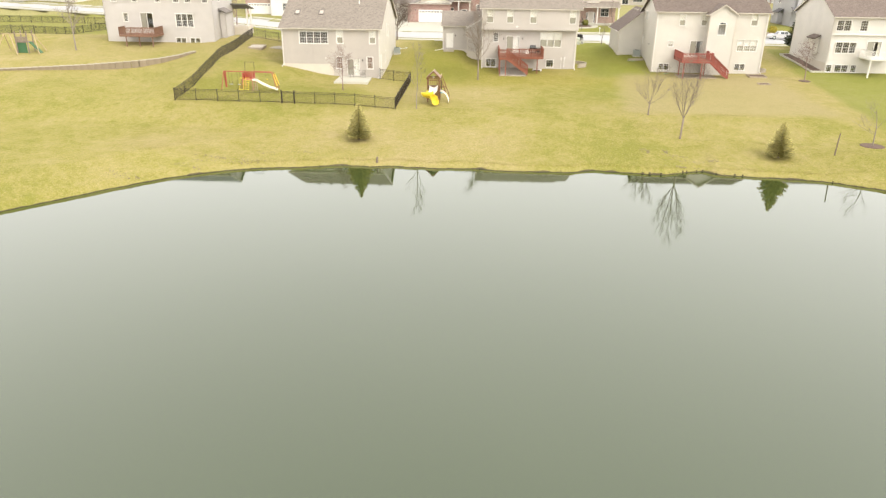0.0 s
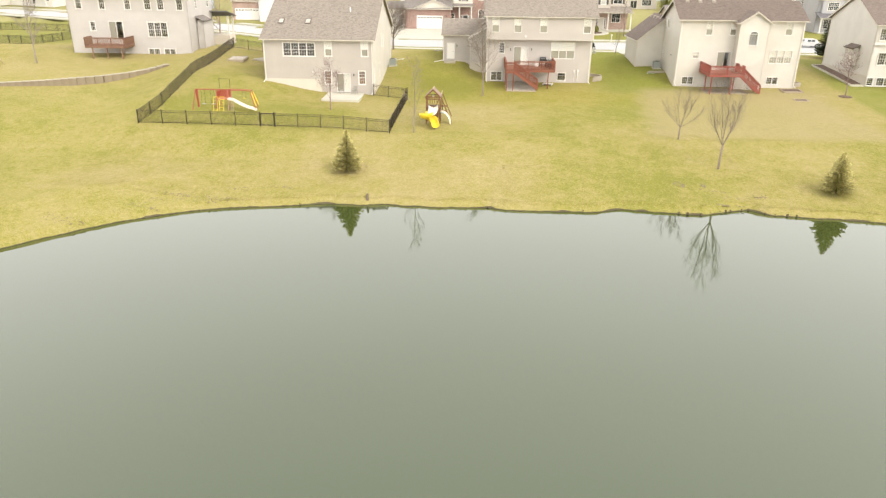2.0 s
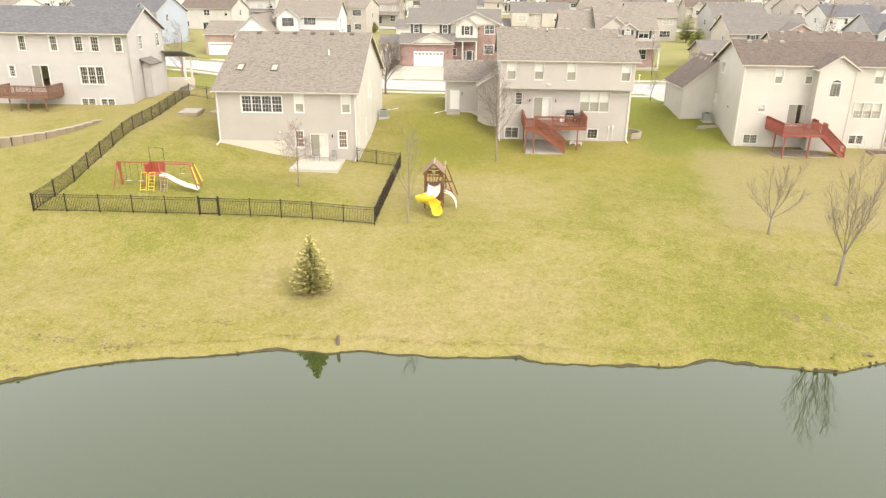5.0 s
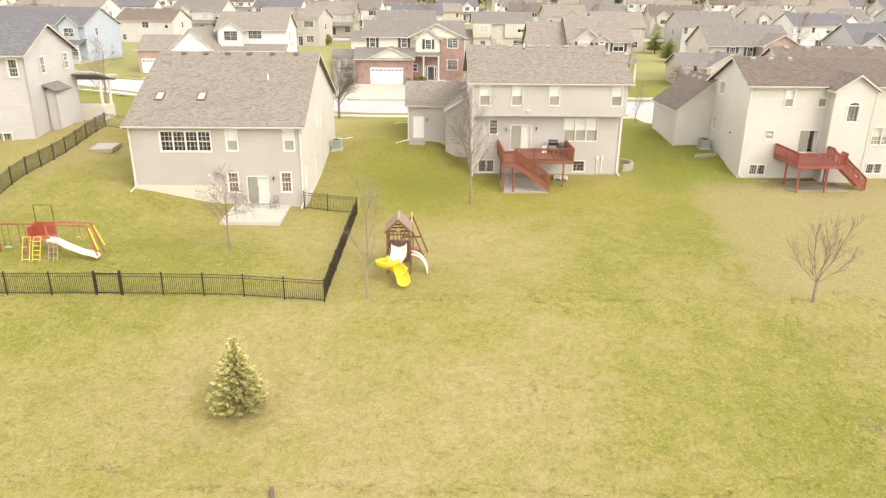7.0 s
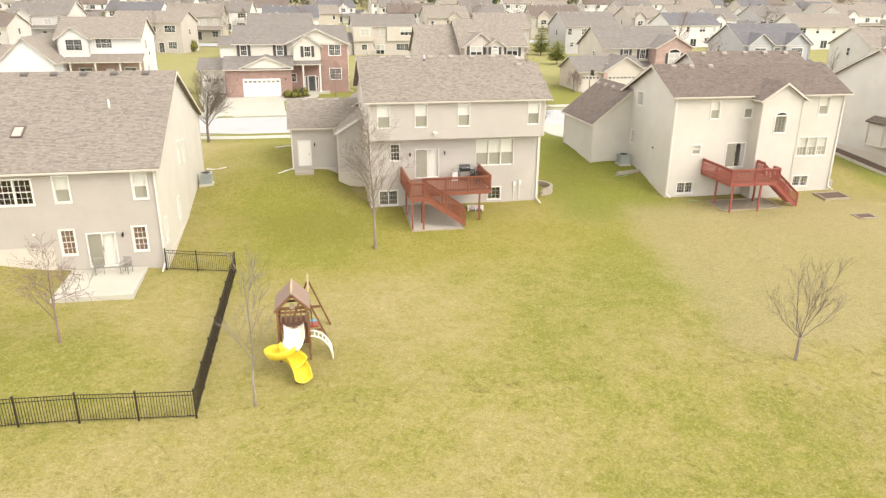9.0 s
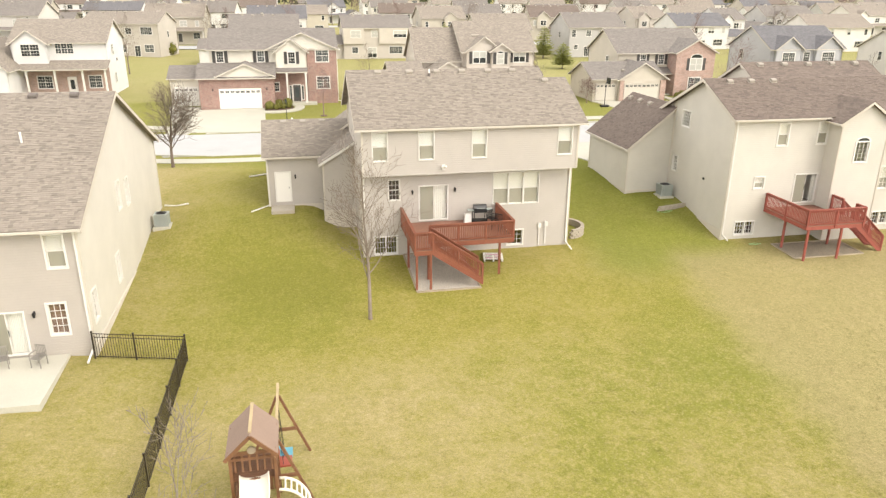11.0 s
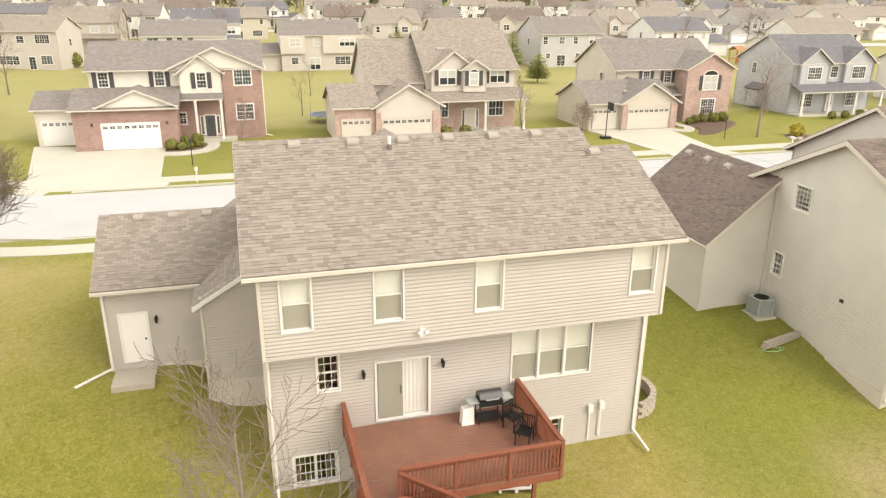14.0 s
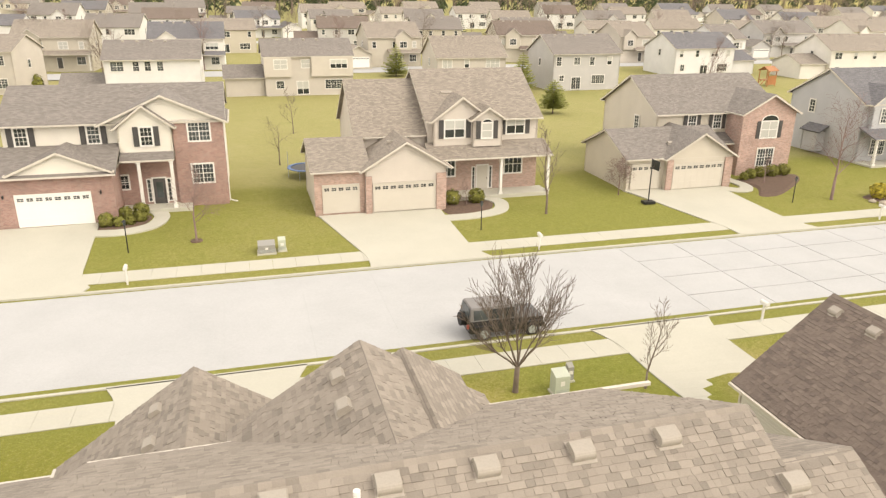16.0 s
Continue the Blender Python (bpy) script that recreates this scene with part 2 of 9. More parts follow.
YARD = [(-20, -0.5), (0, -0.5), (1, -0.32), (5, 0.35), (9, 0.95), (14.5, 1.75), (22, 1.98), (32, 2.35), (40, 2.85), (48, 3.55), (56, 4.1), (64, 4.1), (500, 4.6)]
STREET_N, STREET_F = 129.8, 141.6     # the road's two edges


def shore(x):
    return lerp_table(SHORE, x) + 0.14 * noise.noise((x * 0.8, 3.1, 0)) + 0.12 * noise.noise((x * 2.1, 7.7, 0)) + 0.06 * noise.noise((x * 5.3, 1.2, 0))


def road_y(x, y):
    """y measured across the road, whose left end bends away."""
    k = max(0.0, -8 - x)
    return y - (0.47 * (k - 6) if k > 12 else 0.47 * k * k / 24)


def land(x, y):
    """Height of the ground."""
    r = road_y(x, y)
    if r > STREET_N - 3:
        z = 4.12 + smooth_step(142, 156, r) * 0.75 + max(0, y - 200) * 0.004 + max(0, y - 238) * 0.018
        z += smooth_step(-22, -60, x) * 1.0
        return z - 0.2 * (STREET_N + 0.3 < r < STREET_F - 0.3)
    d = y - shore(x)
    if y < -20:
        return 0.4
    z = lerp_table(YARD, min(d, max(y - 64.0, 7 + 0.05 * d)))
    left = smooth_step(-27, -41, x) * (1.7 * min(1.0, max(0.0, (y - 76) / 30)) - smooth_step(106, 124, y) * 1.5)
    hump = smooth_step(-16, -25, x) * smooth_step(86, 96, y) * smooth_step(126, 108, y) * 0.9
    side = smooth_step(0.6, -2.0, x) * smooth_step(-14, -7, x) * smooth_step(104, 109.3, y) * smooth_step(127, 117, y) * 1.0
    right = smooth_step(18.5, 22, x) * smooth_step(29, 26, x) * smooth_step(102, 109, y) * smooth_step(126, 116, y) * 0.75
    keep = smooth_step(-41, -33.5, x) * smooth_step(69, 79, y) * smooth_step(122, 108, y)
    plot = (smooth_step(-7, -15, x) * 0.42 + smooth_step(-15, -33, x) * 0.33) * keep
    plot += smooth_step(-9, -14, x) * smooth_step(-31, -27, x) * smooth_step(79, 83.5, y) * smooth_step(90, 84, y) * 0.3
    plot += smooth_step(-19, -31, x) * smooth_step(-40, -33.5, x) * smooth_step(79, 88, y) * (0.9 - 0.55 * smooth_step(91, 101, y)) * smooth_step(122, 110, y)
    z += left + hump + side + right + plot
    if d < 0.6:
        z = min(z, -0.42 + 0.1 * d)
    if d < 0.0:
        z = WATER - 0.9 if d < -0.15 else WATER + 0.3 + d * 2.6
    if y < -14:
        z = WATER - 0.9 + 1.5 * smooth_step(-14, -18, y)
    return z + 0.03 * noise.noise((x * 0.15, y * 0.15, 0)) * (d > 1)


def steps(*runs):
    out = []
    for a, b, d in runs:
        k = max(1, round((b - a) / d))
        out += [a + (b - a) * i / k for i in range(k)]
    return out + [runs[-1][1]]


def sheet(name, xs, ys, height, mat):
    me = bpy.data.meshes.new(name)
    w = len(xs)
    vs = [(x, y, height(x, y)) for y in ys for x in xs]
    fs = [(j * w + i, j * w + i + 1, (j + 1) * w + i + 1, (j + 1) * w + i) for j in range(len(ys) - 1) for i in range(w - 1)]
    me.from_pydata(vs, [], fs)
    me.materials.append(mat)
    for p in me.polygons:
        p.use_smooth = True
    return new(name, me)


def grass_mat():
    m, n, l, b = nodes_of("lawn_grass")
    co = n.new("ShaderNodeTexCoord").outputs["Object"]
    broad = noise_tex(n, l, 0.055, 5, 0.62, co)
    mid = noise_tex(n, l, 0.5, 5, 0.7, co)
    fine = noise_tex(n, l, 7.0, 6, 0.8, co)
    blade = noise_tex(n, l, 45.0, 3, 0.7, co)
    clump = noise_tex(n, l, 1.7, 6, 0.72, co)
    lush, green, straw, dry = (0.186, 0.188, 0.042), (0.240, 0.220, 0.070), (0.296, 0.254, 0.120), (0.345, 0.292, 0.170)
    # areas of lawn, each with its own tint: x from, x to, y from, y to, tint, how far
    sep = n.new("ShaderNodeSeparateXYZ")
    l.new(co, sep.inputs[0])
    wob = noise_tex(n, l, 0.25, 3, 0.6, co)

    def edge(out, at, soft, up=True):
        mr = n.new("ShaderNodeMapRange")
        mr.interpolation_type = "SMOOTHSTEP"
        mr.inputs[1].default_value, mr.inputs[2].default_value = at - soft, at + soft
        mr.inputs[3].default_value, mr.inputs[4].default_value = (0, 1) if up else (1, 0)
        ad = n.new("ShaderNodeMath")
        ad.operation = "MULTIPLY_ADD"
        ad.inputs[1].default_value = 2.4
        l.new(wob, ad.inputs[0])
        l.new(out, ad.inputs[2])
        sb = n.new("ShaderNodeMath")
        sb.operation = "SUBTRACT"
        sb.inputs[1].default_value = 1.2
        l.new(ad.outputs[0], sb.inputs[0])
        l.new(sb.outputs[0], mr.inputs[0])
        return mr.outputs[0]

    def sums(p, q, k):
        ad = n.new("ShaderNodeMath")
        ad.operation = "MULTIPLY_ADD"
        ad.inputs[1].default_value = k
        l.new(q, ad.inputs[0])
        if isinstance(p, float):
            ad.inputs[2].default_value = p
        else:
            l.new(p, ad.inputs[2])
        return ad.outputs[0]

    s = sums(sums(sums(sums(-0.17, broad, 0.56), mid, 0.30), clump, 0.22), fine, 0.26)
    a = None
    for x0, x1, y0, y1, tint, much, soft, skew in LAWNS:
        f = None
        lean = sums(sep.outputs[0], sep.outputs[1], -skew)
        for o, at, up in ((lean, x0 - 90 * skew, True), (sep.outputs[0], x1, False), (sep.outputs[1], y0, True), (sep.outputs[1], y1, False)):
            e = edge(o, at, soft, up)
            if f is None:
                f = e
            else:
                k = n.new("ShaderNodeMath")
                k.operation = "MULTIPLY"
                l.new(f, k.inputs[0])
                l.new(e, k.inputs[1])
                f = k.outputs[0]
        if tint is None:
            s = sums(s, f, much)
            continue
        if a is None:
            a = ramp(n, l, s, [(0.38, lush), (0.46, green), (0.58, straw), (0.70, dry)])
            a = mix(n, l, ramp(n, l, fine, [(0.50, (0, 0, 0)), (0.70, (0.6, 0.6, 0.6))]), a, dry)
        k = n.new("ShaderNodeMath")
        k.operation = "MULTIPLY"
        k.inputs[1].default_value = much
        l.new(f, k.inputs[0])
        a = mix(n, l, k.outputs[0], a, mix(n, l, ramp(n, l, fine, [(0.35, (0, 0, 0)), (0.7, (0.8, 0.8, 0.8))]), tint, shade(tint, 1.45)))
    tuft = noise_tex(n, l, 3.4, 5, 0.75, co)
    a = mix(n, l, 0.5, a, ramp(n, l, tuft, [(0.34, (0.78, 0.81, 0.72)), (0.64, (1.08, 1.06, 1.04))]), "MULTIPLY")
    a = mix(n, l, 0.6, a, ramp(n, l, noise_tex(n, l, 16.0, 4, 0.75, co), [(0.34, (0.58, 0.59, 0.52)), (0.68, (1.22, 1.20, 1.17))]), "MULTIPLY")
    l.new(mix(n, l, 1.0, a, (1.27, 1.245, 1.21), "MULTIPLY"), b.inputs["Base Color"])
    b.inputs["Roughness"].default_value = 0.95
    b.inputs["Specular IOR Level"].default_value = 0.1
    bump(n, l, b, mix(n, l, 0.5, fine, blade), 0.9, 0.06)
    return m


LUSH, TAN = (0.125, 0.150, 0.028), (0.250, 0.215, 0.116)
# x from, x to, y from, y to, tint (none: greener or drier), by how much, softness, lean of the first edge
LAWNS = [
    (-7, 24, 92, 128, None, -0.06, 3.0, 0),
    (-12, -1, 92, 128, None, -0.035, 1.5, 0),
    (-30, -9, 79.5, 96, None, -0.005, 1.5, 0),
    (6, 40, 62, 92, None, -0.045, 4.0, 0),
    (-90, -20, 48, 92, None, -0.05, 6.0, 0),
    (-20, 12, 56, 77, None, 0.012, 4.0, 0),
    (-300, 300, 126, 162, None, -0.075, 2.0, 0),
    (-300, 300, 162, 700, None, -0.03, 2.0, 0),
    (-300, 300, 126, 161, (0.158, 0.166, 0.048), 0.65, 1.5, 0),
    (-300, 300, 161, 700, (0.222, 0.218, 0.105), 0.65, 1.5, 0),
    (-9, 26, 92, 124, (0.215, 0.186, 0.036), 0.32, 4.0, 0),
    # darker green strips in the gaps beside the beige house
    (-8.5, 0.5, 94, 127, LUSH, 0.26, 3.0, 0),
    (15.5, 25.8, 99, 127, LUSH, 0.6, 2.0, 0),
    (14.5, 21, 86, 106, LUSH, 0.2, 2.4, 0.165),
    (18.8, 41, 79, 101.5, TAN, 0.72, 1.6, 0.165),
    (44.6, 70, 66, 122, LUSH, 0.62, 0.9, 0.1),
    (-60, -31, 86, 108, TAN, 0.18, 2.5, 0),
]


def water_mat():
    m, n, l, b = nodes_of("pond_water")
    co = n.new("ShaderNodeTexCoord").outputs["Object"]
    broad = noise_tex(n, l, 0.03, 3, 0.5, co)
    l.new(ramp(n, l, broad, [(0.3, (0.034, 0.053, 0.014)), (0.7, (0.044, 0.064, 0.021))]), b.inputs["Base Color"])
    b.inputs["Roughness"].default_value = 0.03
    b.inputs["IOR"].default_value = 1.9
    mp = n.new("ShaderNodeMapping")
    mp.inputs["Scale"].default_value = (1.0, 1.0, 1.0)
    l.new(co, mp.inputs[0])
    r1, r2 = noise_tex(n, l, 1.2, 3, 0.5, mp.outputs[0]), noise_tex(n, l, 0.15, 2, 0.5, mp.outputs[0])
    bump(n, l, b, mix(n, l, 0.5, r1, r2), 0.025, 0.05)
    return m


XS = steps((-900, -300, 60), (-300, -100, 12), (-100, -45, 2.5), (-45, 60, 0.75), (60, 140, 3), (140, 400, 20), (400, 1000, 75))
YS = steps((-300, -30, 30), (-30, 46, 2.0), (46, 72, 0.28), (72, 150, 1.0), (150, 260, 5), (260, 600, 25), (600, 1600, 100))
MATS["grass"] = grass_mat()
ground = tagged(sheet("ground", XS, YS, lambda x, y: WATER - 0.9 if -14 < y < shore(x) + 0.6 else land(x, y), MATS["grass"]), "yellow-green early spring lawn sloping down to the pond", "lawn", kind="structure")


UNDERCUTS = ((-12.3, 1.3), (1.1, 0.6), (6.8, 1.0), (10.9, 1.0), (13.2, 0.6), (17.4, 0.9), (22.4, 1.1), (-24.5, 0.8), (29.5, 1.2))


def bitten(x):
    """How far the turf has broken back from the water."""
    return 0.02 + 0.04 * noise.noise((x * 3.7, 2.2, 0)) + sum(0.12 * max(0.0, 1 - ((x - c) / (0.8 * w)) ** 2) for c, w in UNDERCUTS)


def shore_strip(name, ds, mat):
    """A band that follows the shore: (distance inland, height) pairs, or none for the lawn's own height."""
    me = bpy.data.meshes.new(name)
    xs = steps((-94, -50, 1.0), (-50, 50, 0.22), (50, 89, 1.0))
    vs = []
    for x in xs:
        for d, z, k in ds:
            d += k * bitten(x)
            vs.append((x, shore(x) + d, land(x, shore(x) + d) + 0.012 if z is None else z + 0.5 * k * bitten(x) + 0.03 * noise.noise((x * 2.3, d * 3, 1.7))))
    k = len(ds)
    me.from_pydata(vs, [], [(i * k + j, (i + 1) * k + j, (i + 1) * k + j + 1, i * k + j + 1) for i in range(len(xs) - 1) for j in range(k - 1)])
    me.materials.append(mat)
    for p in me.polygons:
        p.use_smooth = True
    return new(name, me)


MATS["bank_soil"] = plain("bank_soil", (0.085, 0.068, 0.038), 0.95, grain=14, var=0.45, stain=1.2, relief=0.6)
tagged(shore_strip("bank", ((-0.15, WATER - 0.15, 0), (-0.02, WATER, 0), (0.0, WATER + 0.02, 0.6), (0.03, WATER + 0.05, 1)), MATS["bank_soil"]), "low earthen bank at the pond's edge", "bank", kind="structure")
tagged(shore_strip("bank_turf", ((0.0, WATER + 0.01, 1), (0.05, WATER + 0.10, 1), (0.32, -0.60, 1), (0.62, -0.48, 0.5), (1.05, None, 0), (1.3, None, 0), (1.6, None, 0), (2.0, None, 0)), MATS["grass"]), "straw-coloured turf along the pond's edge", "lawn", kind="structure")
water = tagged(sheet("water", steps((-300, 300, 20)), steps((-40, 72, 8)), lambda x, y: WATER, water_mat()), "still grey-green pond mirroring the pale sky", "pond", kind="structure")


# ---- house kit ----
# A face frame maps (u along the wall to the right as seen from outside, v up, w outwards).
def face(x, y, z, turn):
    """turn: 0 looks to -y, 90 to +x, 180 to +y, 270 to -x."""
    a = radians(turn)
    u, w = Vector((math.cos(a), math.sin(a), 0)), Vector((math.sin(a), -math.cos(a), 0))
    return Matrix(((u.x, 0, w.x, x), (u.y, 0, w.y, y), (u.z, 1, w.z, z), (0, 0, 0, 1)))


BACK, GAP = 0.06, 0.015     # depth of the sheathing behind the boards, open slot under each lap


def wall(house, name, m, width, height, mat, holes=(), gable=None, course=0, label="", bottom=0.0, single=False, inset=False, corners=True):
    """A wall panel with real openings. gable: (u of apex, rise). course: height of built clapboards, 0 for none."""
    if inset:
        m = m @ Matrix.Translation((0, 0, -0.057))
    cuts = [0, width] + [c for h in holes for c in (h[0], h[0] + h[2])] + ([gable[0]] if gable else [])
    cuts = [c for c in sweep(cuts) if 0 <= c <= width]

    def top(u):
        if not gable:
            return height
        return height + (gable[1] * u / gable[0] if u <= gable[0] else gable[1] * (width - u) / (width - gable[0]))

    bm = bmesh.new()
    deep = -BACK if course else 0.0
    for a, b in zip(cuts, cuts[1:]):
        zs = [bottom]
        for h in sorted(holes, key=lambda h: h[1]):
            if h[0] < (a + b) / 2 < h[0] + h[2]:
                zs += [h[1], h[1] + h[3]]
        zs.append(None)
        for i in range(0, len(zs), 2):
            lo, hi = zs[i], zs[i + 1]
            ta, tb = (top(a), top(b)) if hi is None else (hi, hi)
            if min(ta, tb) - lo > 0.001 or hi is None:
                quad(bm, [m @ Vector(p) for p in ((a, lo, deep), (b, lo, deep), (b, tb, deep), (a, ta, deep))])
    for u, v, w, h in holes:
        c = [(u, v), (u + w, v), (u + w, v + h), (u, v + h)]
        for p, q in zip(c, c[1:] + c[:1]):
            quad(bm, [m @ Vector(k) for k in ((*p, deep), (*q, deep), (*q, -0.16), (*p, -0.16))])
    sb = bmesh.new()
    boards = []
    if course:
        z, full = bottom, top(gable[0]) if gable else height
        while z < full - 0.02:
            t = min(z + course, full)
            mid = (z + t) / 2
            lo, hi = 0.0, width
            if gable and mid > height:
                k = (mid - height) / gable[1]
                lo, hi = gable[0] * k, width - (width - gable[0]) * k
            spans = [(lo, hi)]
            for u, v, w, h in holes:
                if v - 0.02 < mid < v + h + 0.02:
                    spans = [s for a, b in spans for s in ((a, min(b, u - 0.0)), (max(a, u + w), b)) if s[1] - s[0] > 0.02]
            for a, b in spans:
                if single:
                    boards.append((a, b, z, t))
                    continue
                for lo_, hi_ in (((z, -BACK), (z, 0.020)), ((z, 0.020), (z + 0.005, 0.026)), ((z + 0.005, 0.026), (t - GAP, 0.008)), ((t - GAP, 0.008), (t - GAP - 0.03, -BACK))):
                    quad(sb, [m @ Vector(p) for p in ((a, *lo_), (b, *lo_), (b, *hi_), (a, *hi_))])
            z = t
    if course == 0.127 and corners:
        for u in (0.0, width):
            tb = bmesh.new()
            box(tb, u - 0.05, u + 0.05, bottom, height, -0.03, 0.058, m)
            part("corner_trim", tb, MATS["trim_cream"], house)
    me = bpy.data.meshes.new(name)
    bm.normal_update()
    bm.to_mesh(me)
    bm.free()
    me.materials.append(mat)
    plan_uv(me, (m.to_3x3() @ Vector((1, 0, 0))), Vector((0, 0, 1)))
    ob = part(name, me, None, house, label)
    if len(sb.faces):
        tagged(part("siding", sb, mat, ob), kind="stuff")
    else:
        sb.free()
    for a, b, z, t in boards:
        bb = bmesh.new()
        prof = ((z, -BACK), (z, 0.020), (z + 0.005, 0.026), (t - GAP, 0.008), (t - GAP - 0.03, -BACK))
        prism(bb, [m @ Vector((a, *p)) for p in prof], [m @ Vector((b, *p)) for p in prof])
        part("siding_board", bb, mat, ob)
    return ob


LITE = []          # filled while distant houses are built, which need less trim


def slope(house, a, b, c, d, mat, thick=0.13, name="roof"):
    """A roof slope: eave corners a, b (as seen from below the slope), ridge corners c (over b), d (over a)."""
    a, b, c, d = (Vector(p) for p in (a, b, c, d))
    up = (b - a).cross(d - a).normalized()
    if up.z < 0:
        up = -up
    bm = bmesh.new()
    prism(bm, [p - up * thick for p in (a, b, c, d)], [a, b, c, d])
    me = mesh_of(name, bm, mat)
    eu = (b - a).normalized()
    plan_uv(me, eu, up.cross(eu).normalized())
    return part(name, me, None, house)


def chevron(house, pts, at, along_y, mat, drop=0.2):
    """The bargeboard of one gable end: a bent board along (p, z) points in the plane at."""
    bm = bmesh.new()
    out = []
    for k in (0.0, 0.024):
        out.append([bm.verts.new((at + k, p, z) if along_y else (p, at + k, z)) for p, z in [(p, z - 0.03) for p, z in pts] + [(p, z - drop) for p, z in pts[::-1]]])
    n = len(pts)
    f, g = out
    for i in range(n - 1):
        j = 2 * n - 1 - i
        bm.faces.new((f[i], f[i + 1], f[j - 1], f[j]))
        bm.faces.new((g[j], g[j - 1], g[i + 1], g[i]))
    for i in range(2 * n):
        bm.faces.new((f[i], g[i], g[(i + 1) % (2 * n)], f[(i + 1) % (2 * n)]))
    return part("rake_board", bm, mat, house)


def block(house, x0, x1, y0, y1, z0, ze, rise, ridge="x", wm=None, rm=None, over=0.35, side=0.3, holes=None, course=0, walls="0123", trim=None, at=None, roof=True):
    """Four walls and a gable roof. ridge 'x' or 'y'. holes: {turn: [(u, v, w, h)]} with v from z0. at: where the ridge lies across, 0 to 1."""
    holes = holes or {}
    w, d, h = x1 - x0, y1 - y0, ze - z0
    at = 0.5 if at is None else at
    trim = trim or MATS["trim_cream"]
    fs = {0: (face(x0, y0, z0, 0), w), 90: (face(x1, y0, z0, 90), d), 180: (face(x1, y1, z0, 180), w), 270: (face(x0, y1, z0, 270), d)}
    for i, (turn, (m, width)) in enumerate(fs.items()):
        if str(i) not in walls:
            continue
        g = None
        if rise and ridge == "x" and turn in (90, 270):
            g = (width * (at if turn == 90 else 1 - at), rise)
        if rise and ridge == "y" and turn in (0, 180):
            g = (width * (at if turn == 0 else 1 - at), rise)
        laps = not course and not LITE and wm.name.startswith("siding")
        wall(house, "wall", m, width, h, wm, holes.get(turn, ()), g, 0.15 if laps else course, inset=laps)
    if not rise or not roof:
        return fs
    t = 0.13
    if ridge == "x":
        yr = y0 + d * at
        s0, s1 = rise / (yr - y0), rise / (y1 - yr)
        X0, X1, zr = x0 - side, x1 + side, ze + rise + t
        e0, e1 = (y0 - over, ze + t - s0 * over), (y1 + over, ze + t - s1 * over)
        slope(house, (X0, *e0), (X1, *e0), (X1, yr, zr), (X0, yr, zr), rm)
        slope(house, (X1, *e1), (X0, *e1), (X0, yr, zr), (X1, yr, zr), rm)
        for (y, z), s in ((e0, -1), (e1, 1)):
            if not LITE:
                part("gutter", boxes((X0, X1, min(y, y + s * 0.11), max(y, y + s * 0.11), z - 0.13, z - 0.025)), trim, house)
        for x in (X0 - 0.012, X1 - 0.012):
            chevron(house, [(y, z) for y, z in (e0, (yr, zr), e1)], x, True, trim)
        if LITE:
            return fs
        part("soffit", boxes((X0, X1, y0 - over, y0, e0[1] - 0.15, e0[1] - 0.13)), trim, house)
        part("soffit", boxes((X0, X1, y1, y1 + over, e1[1] - 0.15, e1[1] - 0.13)), trim, house)
    else:
        xr = x0 + w * at
        s0, s1 = rise / (xr - x0), rise / (x1 - xr)
        Y0, Y1, zr = y0 - over, y1 + side, ze + rise + t
        e0, e1 = (x0 - side, ze + t - s0 * side), (x1 + side, ze + t - s1 * side)
        slope(house, (e0[0], Y1, e0[1]), (e0[0], Y0, e0[1]), (xr, Y0, zr), (xr, Y1, zr), rm)
        slope(house, (e1[0], Y0, e1[1]), (e1[0], Y1, e1[1]), (xr, Y1, zr), (xr, Y0, zr), rm)
        for (x, z), s in ((e0, -1), (e1, 1)):
            if not LITE:
                part("gutter", boxes((min(x, x + s * 0.11), max(x, x + s * 0.11), Y0, Y1, z - 0.13, z - 0.025)), trim, house)
        chevron(house, [(x, z) for x, z in (e0, (xr, zr), e1)], Y0 - 0.012, False, trim)
    return fs


SHARED = {}


def shared(key, make, mat):
    if key not in SHARED:
        bm = bmesh.new()
        make(bm)
        SHARED[key] = mesh_of(key[0], bm, mat)
    return SHARED[key]


def set_in(ob, m, u, v, w=0.0):
    ob.matrix_local = m @ Matrix.Translation((u, v, w))
    return ob


